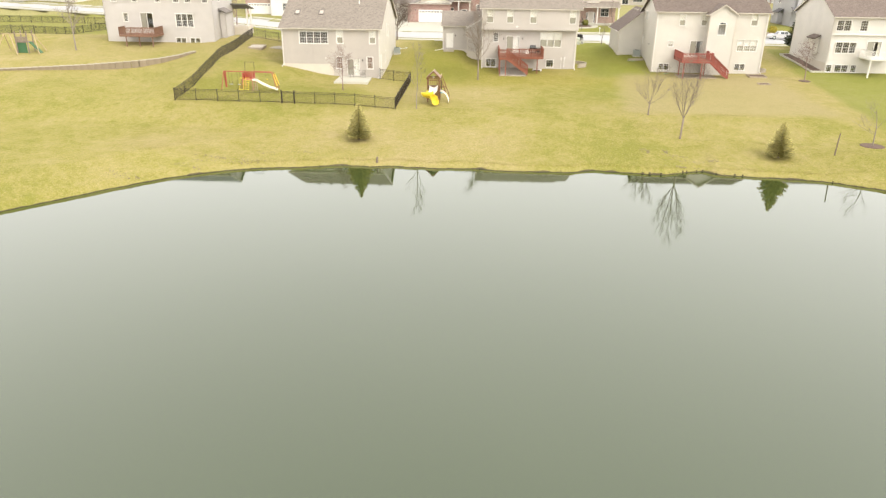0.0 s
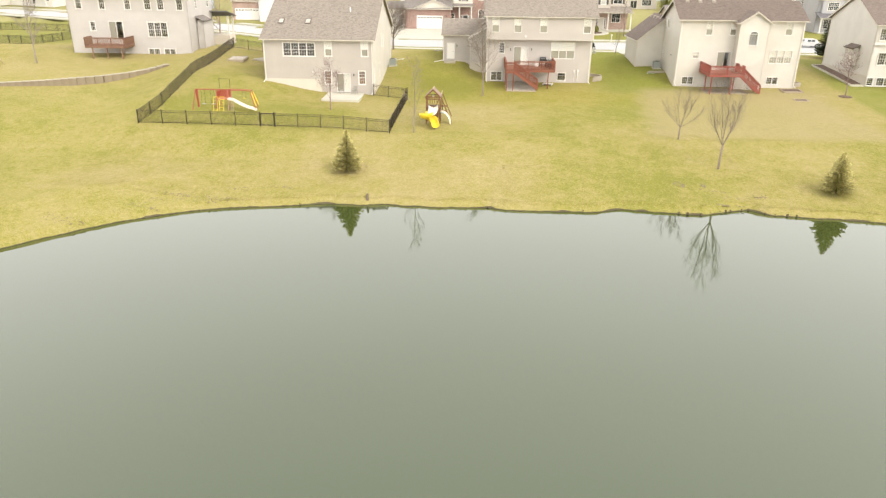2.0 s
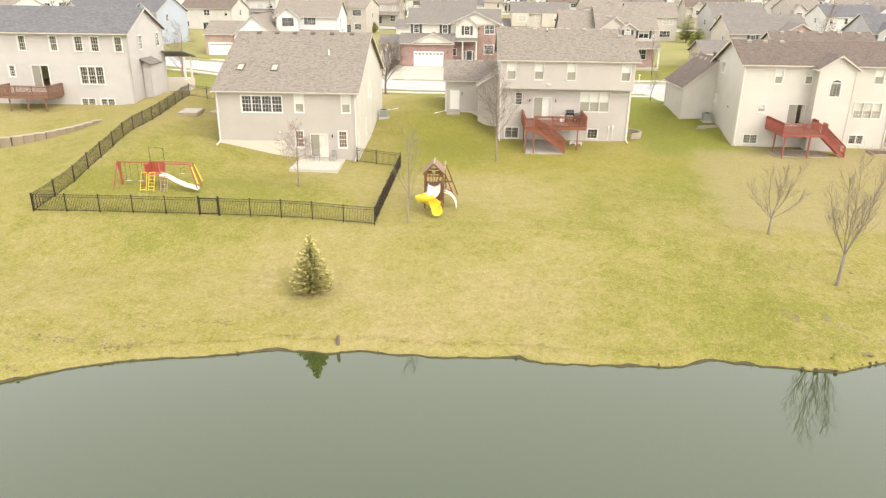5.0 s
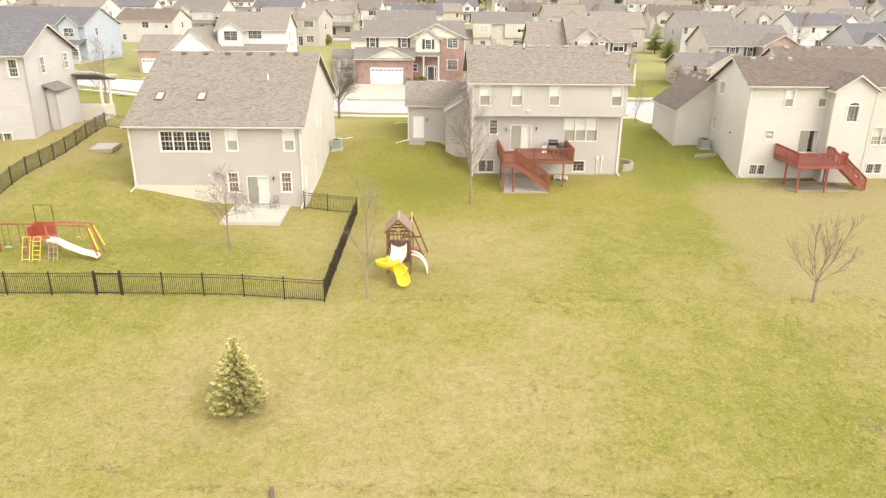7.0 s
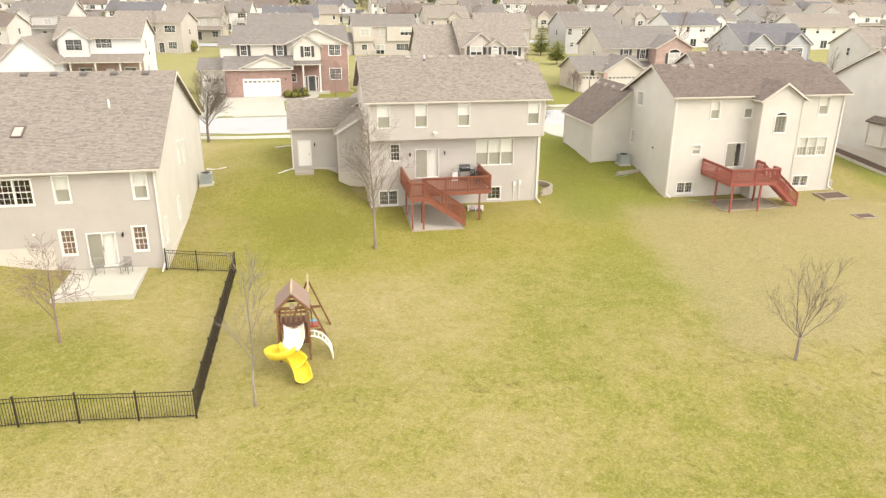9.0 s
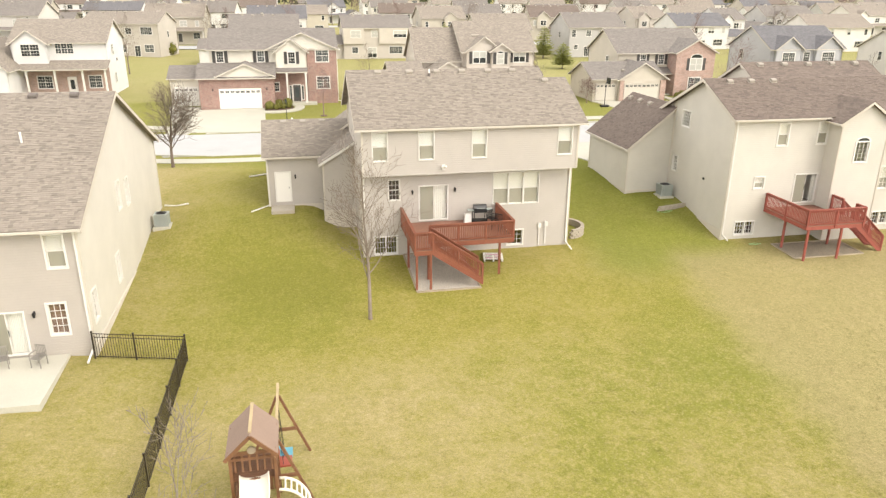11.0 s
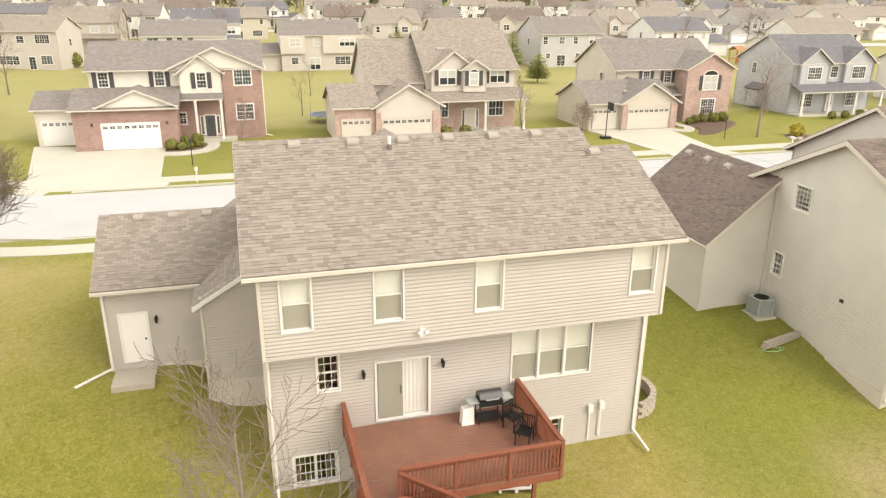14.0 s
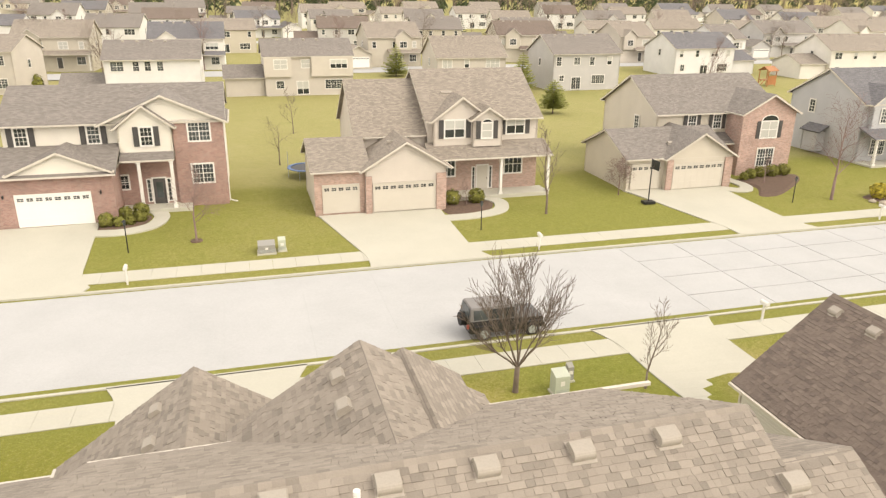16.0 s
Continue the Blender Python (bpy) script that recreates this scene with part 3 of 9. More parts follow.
def window(house, m, u, v, w, h, grid=(0, 0), hung=True, blind=0.0, screen=False, lights=1, deep=True, trim=None, case=0.09, pane=None, name="window", cloth="blind"):
    """A window with casing, sashes and panes. u, v: lower left of the glass opening. deep: the wall is really open behind it."""
    trim = trim or MATS["trim_white"]
    back = -0.09 if deep else 0.0

    def bars():
        """Cut lines of the sash: solid bands across and up."""
        sx, sy, t = [], [], 0.035
        for i in range(lights):
            a, b = w * i / lights, w * (i + 1) / lights
            sx += [(a, a + t), (b - t, b)]
            for k in range(1, grid[0]):
                c = a + (b - a) * k / grid[0]
                sx.append((c - 0.011, c + 0.011))
        sy += [(0, t), (h - t, h)]
        if hung:
            sy.append((h / 2 - 0.03, h / 2 + 0.03))
        for k in range(1, grid[1]):
            c = h * k / grid[1]
            if not (hung and abs(c - h / 2) < 0.06):
                sy.append((c - 0.011, c + 0.011))
        return sx, sy

    def lattice(bm, sx, sy, z0, z1):
        xs, ys = sweep([c for p in sx for c in p]), sweep([c for p in sy for c in p])
        inx = [any(p[0] - 1e-6 <= (u0 + u1) / 2 <= p[1] + 1e-6 for p in sx) for u0, u1 in zip(xs, xs[1:])]
        iny = [any(p[0] - 1e-6 <= (u0 + u1) / 2 <= p[1] + 1e-6 for p in sy) for u0, u1 in zip(ys, ys[1:])]
        plate(bm, xs, ys, z0, z1, lambda i, j: inx[i] or iny[j])

    def casing(bm):
        if deep:
            lattice(bm, [(-case, 0), (w, w + case)] + [(w * i / lights - 0.045, w * i / lights + 0.045) for i in range(1, lights)], [(-case, 0), (h, h + case)], back - 0.02, 0.062)
        else:
            sx, sy = bars()
            lattice(bm, sx + [(-case, 0.0), (w, w + case)], sy + [(-case, 0.0), (h, h + case)], 0.0, 0.05)

    def sashes(bm):
        lattice(bm, *bars(), back, back + 0.035)

    ob = part(name, shared(("window", w, h, grid, hung, lights, deep, case, trim.name), casing, trim), None, house)
    set_in(ob, m, u, v)
    if deep:
        part("sash", shared(("sash", w, h, grid, hung, lights, trim.name), sashes, trim), None, ob)
    pm = pane or (glass_mat() if deep else dark_pane())
    p = part("pane", shared(("pane", w, h, deep, pm.name), lambda bm: box(bm, 0.0, w, 0.0, h, back + 0.006 if deep else 0.008, back + 0.012 if deep else 0.014), pm), None, ob)
    if deep:
        p.visible_shadow = False
    if blind:
        # without depth the blind lies before the pane, so its colour is dimmed
        part("blind", shared(("blind", w, h, blind, deep, cloth), lambda bm: box(bm, 0.01, w - 0.01, h * (1 - blind), h - 0.01, back - 0.05 if deep else 0.016, back - 0.045 if deep else 0.02), MATS[cloth if deep else "blind_dimmed"]), None, ob)
    if screen:
        part("insect_screen", shared(("screen", w, h, deep), lambda bm: box(bm, 0.03, w - 0.03, 0.03, h / 2, back + 0.018, back + 0.021), screen_mat()), None, ob)
    return ob


def patio_door(house, m, u, v, w, h, curtain=0.5, dark=False):
    def fr(bm):
        for a, b, c, d in ((-0.07, 0, -0.03, h + 0.07), (w, w + 0.07, -0.03, h + 0.07), (0, w, h, h + 0.07), (0, w, -0.03, 0.05)):
            box(bm, a, b, c, d, -0.11, 0.065)
        box(bm, w / 2 - 0.05, w / 2 + 0.05, 0.05, h, -0.09, 0.0)
    ob = part("patio_door", shared(("patio_door", w, h), fr, MATS["trim_white"]), None, house)
    set_in(ob, m, u, v)
    p = part("pane", shared(("ppane", w, h), lambda bm: box(bm, 0, w, 0.05, h, -0.075, -0.068), glass_mat()), None, ob)
    p.visible_shadow = False
    if curtain:
        def folds(bm):
            k = 26
            a, b = w * (1 - curtain), w
            for i in range(k):
                x0, x1 = a + (b - a) * i / k, a + (b - a) * (i + 1) / k
                y0, y1 = -0.15 + 0.025 * (i % 2), -0.15 + 0.025 * ((i + 1) % 2)
                quad(bm, [(x0, 0.05, y0), (x1, 0.05, y1), (x1, h, y1), (x0, h, y0)])
        part("curtain", shared(("curtain", w, h, curtain), folds, MATS["blind"]), None, ob, "white vertical curtain")
    part("handle", shared(("phandle",), lambda bm: box(bm, w / 2 - 0.09, w / 2 - 0.06, 0.95, 1.25, 0.0, 0.05), MATS["dark_metal"]), None, ob)
    if curtain <= 1:
        part("insect_screen", shared(("pscreen", w, h), lambda bm: box(bm, 0.04, w / 2, 0.05, h, 0.012, 0.016), screen_mat()), None, ob)
    return ob


def panel_door(house, m, u, v, w=0.91, h=2.03, colour="door_white", glazed=False):
    def leaf(bm):
        box(bm, 0, w, 0, h, 0.004, 0.052)
        for a, b in ((0.12, 0.46 * w), (0.54 * w, w - 0.12)):
            for c, d in ((0.2, 0.75), (0.95, 1.55), (1.68, 1.9)):
                box(bm, a, b, c, d, 0.052, 0.062)
    ob = part("entry_door", shared(("entry_door", w, h, colour), leaf, MATS[colour]), None, house)
    set_in(ob, m, u, v)
    part("frame", shared(("dframe", w, h), lambda bm: [box(bm, *s, 0.003, 0.08) for s in ((-0.1, 0, 0, h + 0.1), (w, w + 0.1, 0, h + 0.1), (0, w, h, h + 0.1))], MATS["trim_white"]), None, ob)
    if LITE:
        return ob
    part("knob", shared(("knob", w), lambda bm: box(bm, w - 0.11, w - 0.05, 0.95, 1.01, 0.052, 0.12), MATS["dark_metal"]), None, ob)
    if glazed:
        part("pane", shared(("dpane", w, h), lambda bm: box(bm, 0.22, w - 0.22, 0.5, h - 0.3, 0.063, 0.068), dark_pane()), None, ob)
    return ob


def garage_door(house, m, u, v, w, h=2.15, colour="door_white"):
    """A sectional door: leaf, raised rails and a row of small panes."""
    k = max(4, round(w / 0.6))

    def rails(bm):
        xs, ys = [0.0], [0.0]
        for i in range(k):
            xs += [w * i / k + 0.05, w * (i + 1) / k - 0.05]
        for r in range(4):
            ys += [h * r / 4 + 0.07, h * (r + 1) / 4 - 0.05]
        plate(bm, xs + [w], ys + [h], 0.024, 0.04, lambda i, j: i % 2 == 0 or j % 2 == 0)

    def lite(bm):
        a = w / k - 0.16
        plate(bm, [0, 0.02, a / 2 - 0.012, a / 2 + 0.012, a - 0.02, a], [0, 0.02, 0.128, 0.152, 0.26, 0.28], 0.0, 0.012, lambda i, j: i % 2 == 0 or j % 2 == 0)

    ob = part("garage_door", shared(("garage_door", w, h, colour), lambda bm: box(bm, 0, w, 0, h, 0.004, 0.026), MATS[colour]), None, house)
    set_in(ob, m, u, v)
    part("rail_frame", shared(("rail_frame", w, h, colour), rails, MATS[colour]), None, ob)
    part("frame", shared(("gframe", w, h, colour), lambda bm: plate(bm, [-0.07, 0, w, w + 0.07], [0, h, h + 0.07], 0.003, 0.07, lambda i, j: i != 1 or j == 1), MATS[colour]), None, ob)
    if LITE:
        def row(bm):
            for i in range(k):
                box(bm, w * i / k + 0.1, w * (i + 1) / k - 0.1, h * 0.8, h * 0.8 + 0.26, 0.041, 0.05)
        tagged(part("panes", shared(("gpanes", w, h), row, dark_pane()), None, ob), kind="stuff")
        return ob
    for i in range(k):
        p = part("pane", shared(("gpane", w, h), lambda bm: box(bm, 0, w / k - 0.16, 0, 0.28, 0.0, 0.004), dark_pane()), None, ob)
        p.location = (w * i / k + 0.08, h * 0.8, 0.041)
        q = part("muntin", shared(("gmuntin", w, h, colour), lite, MATS[colour]), None, ob)
        q.location = (w * i / k + 0.08, h * 0.8, 0.043)
    return ob


def shutter(house, m, u, v, w, h):
    def slats(bm):
        k = int(h / 0.07)
        ys = [0.0]
        for i in range(1, k):
            ys += [h * i / k - 0.014, h * i / k + 0.012]
        plate(bm, [0, 0.05, w - 0.05, w], [0.0, 0.06] + ys[2:-1] + [h - 0.06, h], 0.02, 0.035, lambda i, j: i != 1 or j % 2 == 0)
    ob = set_in(part("shutter", shared(("shutter", w, h), lambda bm: box(bm, 0, w, 0, h, 0.0, 0.02), MATS["shutter_dark"]), None, house), m, u, v, 0.023)
    part("louvre_panel", shared(("louvre_panel", w, h), slats, MATS["shutter_dark"]), None, ob)
    return ob


def roof_vent(house, x, y, z, pitch, mat="vent_metal", turn=0):
    """A hooded vent, rounded down the slope, on a roof that rises towards +y."""
    def hood(bm):
        prof = [(-0.19, -0.02)] + [(-0.19 + 0.11 * (1 - math.cos(a)), 0.06 + 0.11 * math.sin(a)) for a in (0.0, 0.4, 0.8, 1.2, math.pi / 2)] + [(0.14, 0.13), (0.18, -0.02)]
        prism(bm, [(-0.2, p, q) for p, q in prof], [(0.2, p, q) for p, q in prof])
        prism(bm, [(-0.23, -0.25, 0.0), (0.23, -0.25, 0.0), (0.23, 0.2, 0.0), (-0.23, 0.2, 0.0)], [(-0.23, -0.25, 0.008), (0.23, -0.25, 0.008), (0.23, 0.2, 0.008), (-0.23, 0.2, 0.008)])
    ob = part("roof_vent", shared(("roof_vent", mat), hood, MATS[mat]), None, house)
    ob.matrix_local = pose(x, y, z, 0, 0, turn) @ pose(0, 0, 0, pitch)
    return ob


def downspout(house, m, u, v0, v1, kick=0.9, aside=0.0):
    bm = bmesh.new()
    box(bm, u - 0.04, u + 0.04, v0 + 0.15, v1, 0.045, 0.115, m)
    a, b = m @ Vector((u, v0 + 0.22, 0.06)), m @ Vector((u + aside, v0 + 0.04, 0.06 + kick))
    beam(bm, a, b, 0.08, 0.07)
    return part("downspout", bm, MATS["trim_white"], house)


def wall_lamp(house, m, u, v):
    bm = bmesh.new()
    box(bm, u - 0.04, u + 0.04, v - 0.06, v + 0.1, 0.02, 0.06, m)
    box(bm, u - 0.015, u + 0.015, v + 0.05, v + 0.08, 0.06, 0.15, m)
    prism(bm, [m @ Vector(p) for p in ((u - 0.035, v - 0.17, 0.1), (u + 0.035, v - 0.17, 0.1), (u + 0.035, v - 0.17, 0.18), (u - 0.035, v - 0.17, 0.18))], [m @ Vector(p) for p in ((u - 0.06, v + 0.05, 0.08), (u + 0.06, v + 0.05, 0.08), (u + 0.06, v + 0.05, 0.2), (u - 0.06, v + 0.05, 0.2))])
    part("wall_lamp", bm, MATS["dark_metal"], house, "black carriage lantern")


plain("trim_white", (0.70, 0.68, 0.63), 0.5, var=0.05)
plain("door_white", (0.78, 0.76, 0.71), 0.5, var=0.05)
plain("door_cream", (0.56, 0.52, 0.445), 0.5, var=0.06)
plain("blind", (0.80, 0.79, 0.74), 0.7, var=0.05)
plain("curtain_brown", (0.26, 0.16, 0.115), 0.8, var=0.3, stain=5)
# darker copy of blind: the dimming behind glass is put into the colour
plain("blind_dimmed", (0.46, 0.455, 0.41), 0.5, var=0.1)
plain("dark_metal", (0.02, 0.02, 0.02), 0.5, 0.2)
plain("vent_metal", (0.34, 0.305, 0.255), 0.75, 0.0)
plain("trim_cream", (0.56, 0.515, 0.44), 0.5, var=0.06)
plain("shutter_dark", (0.07, 0.065, 0.06), 0.6)
plain("concrete", (0.50, 0.48, 0.40), 0.9, grain=14, var=0.14, stain=0.35, relief=0.3)
plain("concrete_old", (0.42, 0.38, 0.31), 0.95, grain=14, var=0.2, stain=0.5, relief=0.3)
plain("foundation", (0.58, 0.53, 0.45), 0.9, var=0.1)
plain("deck_red", (0.24, 0.078, 0.042), 0.65, grain=18, var=0.25, stain=1.5)
plain("deck_brown", (0.22, 0.12, 0.075), 0.7, grain=18, var=0.25, stain=1.5)
plain("room_floor", (0.09, 0.06, 0.045), 0.7, grain=18, var=0.25, stain=1.5)
plain("room_wall", (0.13, 0.115, 0.10), 0.9, var=0.1)
plain("deck_floor", (0.245, 0.118, 0.078), 0.55, grain=18, var=0.3, stain=1.2)


# ---- the houses by the pond ----
LIGHT_SIDING = siding("siding_beige", (0.475, 0.435, 0.385), lines=False)
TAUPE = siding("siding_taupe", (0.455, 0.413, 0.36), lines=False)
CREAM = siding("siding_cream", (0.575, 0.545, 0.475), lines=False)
ROOF_TAN = shingle("shingle_tan", (0.262, 0.227, 0.187))
ROOF_TAN_I = shingle("shingle_tan_tabs", (0.262, 0.227, 0.187), "island")
ROOF_TAN_O = shingle("shingle_tan_tab", (0.262, 0.227, 0.187), "object")
ROOF_BROWN = shingle("shingle_brown", (0.170, 0.134, 0.110))
ROOF_GREY = shingle("shingle_grey", (0.205, 0.184, 0.163))
ROOF_DARK = shingle("shingle_slate", (0.150, 0.146, 0.150))


def house_holder(x, y, z, label, turn=0.0, group="houses"):
    return holder("house", pose(x, y, z, 0, 0, turn), label, "house", group)


def ac_unit(x, y, z, turn=0):
    ob = holder("air_conditioner", pose(x, y, z, 0, 0, turn), "grey metal outdoor air conditioner standing beside a house", "air conditioner", "air conditioners")
    bm = bmesh.new()
    box(bm, -0.55, 0.55, -0.55, 0.55, -0.3, 0.08)
    part("pad", bm, MATS["concrete"], ob)
    bm = bmesh.new()
    for sx in (-1, 1):
        for sy in (-1, 1):
            box(bm, sx * 0.40 - 0.04, sx * 0.40 + 0.04, sy * 0.40 - 0.04, sy * 0.40 + 0.04, 0.08, 0.85)
    tagged(part("corner_posts", bm, MATS["ac_grey"], ob), kind="stuff")
    part("casing", boxes((-0.38, 0.38, -0.38, 0.38, 0.1, 0.85)), MATS["ac_grey"], ob)
    bm = bmesh.new()
    for i in range(14):
        z0 = 0.12 + i * 0.05
        box(bm, -0.41, 0.41, -0.41, 0.41, z0, z0 + 0.028)
    tagged(part("louvre", bm, MATS["ac_grey"], ob), kind="stuff")
    bm = bmesh.new()
    box(bm, -0.45, 0.45, -0.45, 0.45, 0.85, 0.91)
    part("top", bm, MATS["ac_grey"], ob)
    bm = bmesh.new()
    tube(bm, [(0, 0, 0.90), (0, 0, 0.918)], 0.34, 20)
    part("fan_opening", bm, MATS["dark_metal"], ob)
    bm = bmesh.new()
    for r in (0.1, 0.18, 0.26, 0.34):
        k = 20
        for i in range(k):
            a, b = 2 * math.pi * i / k, 2 * math.pi * (i + 1) / k
            beam(bm, (r * math.cos(a), r * math.sin(a), 0.925), (r * math.cos(b), r * math.sin(b), 0.925), 0.012, 0.01)
    part("grille", bm, MATS["dark_metal"], ob)
    return ob


plain("vent_dark", (0.14, 0.12, 0.105), 0.7)
plain("ac_grey", (0.36, 0.39, 0.36), 0.6)
plain("meter_grey", (0.70, 0.68, 0.64), 0.5)


def interior(h, x0, x1, y0, y1, floors, z1):
    """Floors and a partition inside, which can be glimpsed through the panes."""
    for z in floors:
        part("floor_slab", boxes((x0 + 0.12, x1 - 0.12, y0 + 0.2, y1 - 0.12, z - 0.15, z)), MATS["room_floor"], h)
    part("partition", boxes((x0 + 0.12, x1 - 0.12, y0 + 3.4, y0 + 3.5, floors[0], z1)), MATS["room_wall"], h)


def main_house():
    """The tan house whose roof the camera passes over."""
    X, Y, Z = 1.35, 104.0, 2.85
    h = house_holder(X, Y, Z, "two-storey beige clapboard house with a walkout back and tan shingles")
    W = 13.3
    wm, rm = LIGHT_SIDING, ROOF_TAN
    z_up, z_ev = 8.20 - Z, 11.03 - Z
    f = face(0, 0, 0, 0)
    # lower back wall
    low = [(1.60, 6.45 - Z, 0.66, 1.25), (3.50, 5.06 - Z, 1.74, 2.17), (8.22, 5.86 - Z, 2.95, 1.98), (0.68, 3.02 - Z, 1.36, 1.08), (9.25, 3.10 - Z, 0.98, 0.95)]
    wall(h, "wall", face(0, 0, -0.8, 0), W, z_up + 0.8, wm, [(u, v + 0.8, a, b) for u, v, a, b in low], course=0.127, single=True)
    window(h, f, *low[0], grid=(3, 4), hung=True, case=0.055)
    patio_door(h, f, *low[1], curtain=0.98)
    window(h, f, *low[2], lights=3, blind=1.0, screen=True, case=0.055)
    window(h, f, *low[3], grid=(4, 3), hung=False, lights=2)
    window(h, f, *low[4], grid=(3, 3), hung=False)
    wall(h, "wall", face(W, 0, -0.8, 90), 8.2, z_up + 0.8, wm, course=0.127)
    wall(h, "wall", face(0, 8.2, -0.8, 270), 8.2, z_up + 0.8, wm, course=0.127)
    # overhanging upper floor
    up = [(x - X, 9.10 - Z, 0.86, 1.66) for x in (1.95, 4.72, 7.95, 13.38)]
    u0 = face(0, -0.8, z_up, 0)
    wall(h, "wall", u0, W, z_ev - z_up, wm, [(u, v - z_up, a, b) for u, v, a, b in up], course=0.127, single=True)
    for i, o in enumerate(up):
        window(h, face(0, -0.8, 0, 0), *o, blind=1.0 if i < 3 else 0.5, screen=True, case=0.055)
    rise = 0.515 * 5.15
    wall(h, "wall", face(W, -0.8, z_up, 90), 8.3, z_ev - z_up, wm, (), (4.15, 0.515 * 4.15 - 0.02), course=0.127)
    wall(h, "wall", face(0, 9.5, z_up, 270), 10.3, z_ev - z_up, wm, (), (5.15, rise - 0.02), course=0.127)
    wall(h, "wall", face(W, 8.8, -0.8, 180), W, z_ev + 0.8, wm, course=0.127)
    bm = boxes((0, W, -0.8, 0, z_up - 0.03, z_up))
    part("overhang_soffit", bm, MATS["trim_white"], h)
    # main roof; the right end has a lower ridge
    t, s = 0.13, 0.515
    x0, xm, x1 = 0.92 - X, 13.65 - X, 15.18 - X
    ye, yr, yl = 102.95 - Y, 108.35 - Y, 107.35 - Y
    ze = 11.03 - Z

    def on(y):
        return ze + s * (y - ye)

    slope(h, (x0, ye, ze), (xm, ye, ze), (xm, yr, on(yr)), (x0, yr, on(yr)), rm)
    slope(h, (xm, ye, ze), (x1, ye, ze), (x1, yl, on(yl)), (xm, yl, on(yl)), rm)
    slope(h, (xm, 2 * yr - ye, ze), (x0, 2 * yr - ye, ze), (x0, yr, on(yr)), (xm, yr, on(yr)), rm)
    slope(h, (x1, 2 * yl - ye, ze), (xm, 2 * yl - ye, ze), (xm, yl, on(yl)), (x1, yl, on(yl)), rm)
    part("gutter", boxes((x0, x1, ye - 0.11, ye, ze - 0.13, ze - 0.03)), MATS["trim_cream"], h)
    part("gutter", boxes((x0, x1, 2 * yr - ye, 2 * yr - ye + 0.11, ze - 0.13, ze - 0.03)), MATS["trim_cream"], h)
    for x, ym in ((x0 - 0.014, yr), (x1 - 0.012, yl)):
        chevron(h, [(ye, ze), (ym, on(ym)), (2 * ym - ye, ze)], x, True, MATS["trim_cream"], 0.22)
    part("soffit", boxes((x0, x1, ye, -0.8, ze - 0.15, ze - 0.13)), MATS["trim_white"], h)
    pit = math.degrees(math.atan(s))
    for x in (2.92, 4.92, 6.69, 8.34, 10.05, 11.71):
        roof_vent(h, x - X, 108.04 - Y, on(108.04 - Y) + 0.012, pit)
    roof_vent(h, 13.6 - X, 106.97 - Y, on(106.97 - Y) + 0.012, pit)
    bm = bmesh.new()
    tube(bm, [(6.15 - X, 107.7 - Y, on(107.7 - Y) - 0.05), (6.15 - X, 107.7 - Y, on(107.7 - Y) + 0.42)], 0.06, 10)
    pipe = part("vent_pipe", bm, MATS["trim_white"], h)
    bm = bmesh.new()
    tube(bm, [(6.15 - X, 107.7 - Y, on(107.7 - Y) - 0.05), (6.15 - X, 107.7 - Y, on(107.7 - Y) + 0.16)], [0.11, 0.075], 10)
    part("boot", bm, MATS["vent_dark"], pipe, "dark rubber pipe boot")
    # front gables
    LITE.append(True)
    block(h, 7.25 - X - 3.0, 7.25 - X + 3.0, 4.0, 10.1, 1.0, 11.0 - Z, 1.87, "y", wm, rm, walls="13", side=0.3)
    wall(h, "wall", face(7.25 - X + 3.0, 10.1, 1.0, 180), 6.0, 10.0 - Z, wm, (), (3.0, 1.87))
    block(h, 8.4 - X - 1.3, 8.4 - X + 1.3, 5.0, 10.5, 1.0, 11.5 - Z, 0.84, "y", wm, rm, walls="13", side=0.25)
    block(h, 8.6, W - 0.2, 8.6, 11.0, 1.0, 4.3, 0.0, wm=wm)
    slope(h, (W + 0.1, 11.3, 4.5), (8.4, 11.3, 4.5), (8.4, 8.4, 5.8), (W + 0.1, 8.4, 5.8), rm)
    LITE.clear()
    # garage wing
    gx0, gx1, gy0 = -4.45 - X, 3.2 - X, 111.0 - Y
    gz = 8.02 - Z
    block(h, gx0, gx1, gy0, gy0 + 6.6, 0.4, gz, 1.7, "x", wm, rm, over=0.35, side=0.3, course=0.127)
    g = face(gx0, gy0, 0, 0)
    panel_door(h, g, 0.55, 4.75 - Z)
    part("door_step", boxes((gx0 + 0.13, gx0 + 1.67, gy0 - 1.55, gy0 - 0.08, 4.0 - Z, 4.53 - Z)), MATS["concrete_old"], h)
    wall_lamp(h, g, 1.85, 6.55 - Z)
    downspout(h, g, 0.02, 4.35 - Z, gz - 0.1, kick=0.85, aside=-1.25)
    for x in (-3.2, -1.85, -0.5):
        roof_vent(h, x - X, 114.15 - Y, gz + 0.13 + 0.486 * (114.15 - 111.0) + 0.012, 25.9)
    # half gable between garage and house
    bx0, by0 = -0.75 - X, 109.0 - Y
    bz = 7.85 - Z
    wall(h, "wall", face(bx0, by0, 0.4, 0), 2.1, bz - 0.4 + 0.2, wm, (), (2.09, 1.15), course=0.127)
    wall(h, "wall", face(bx0, by0 + 3, 0.4, 270), 3.0, bz - 0.3, wm, (), None, course=0.127)
    slope(h, (bx0 - 0.3, by0 + 4.2, bz - 0.05), (bx0 - 0.3, by0 - 0.3, bz - 0.05), (0.0, by0 - 0.3, bz + 1.38), (0.0, by0 + 4.2, bz + 1.38), rm)
    bm = bmesh.new()
    y = by0 - 0.325
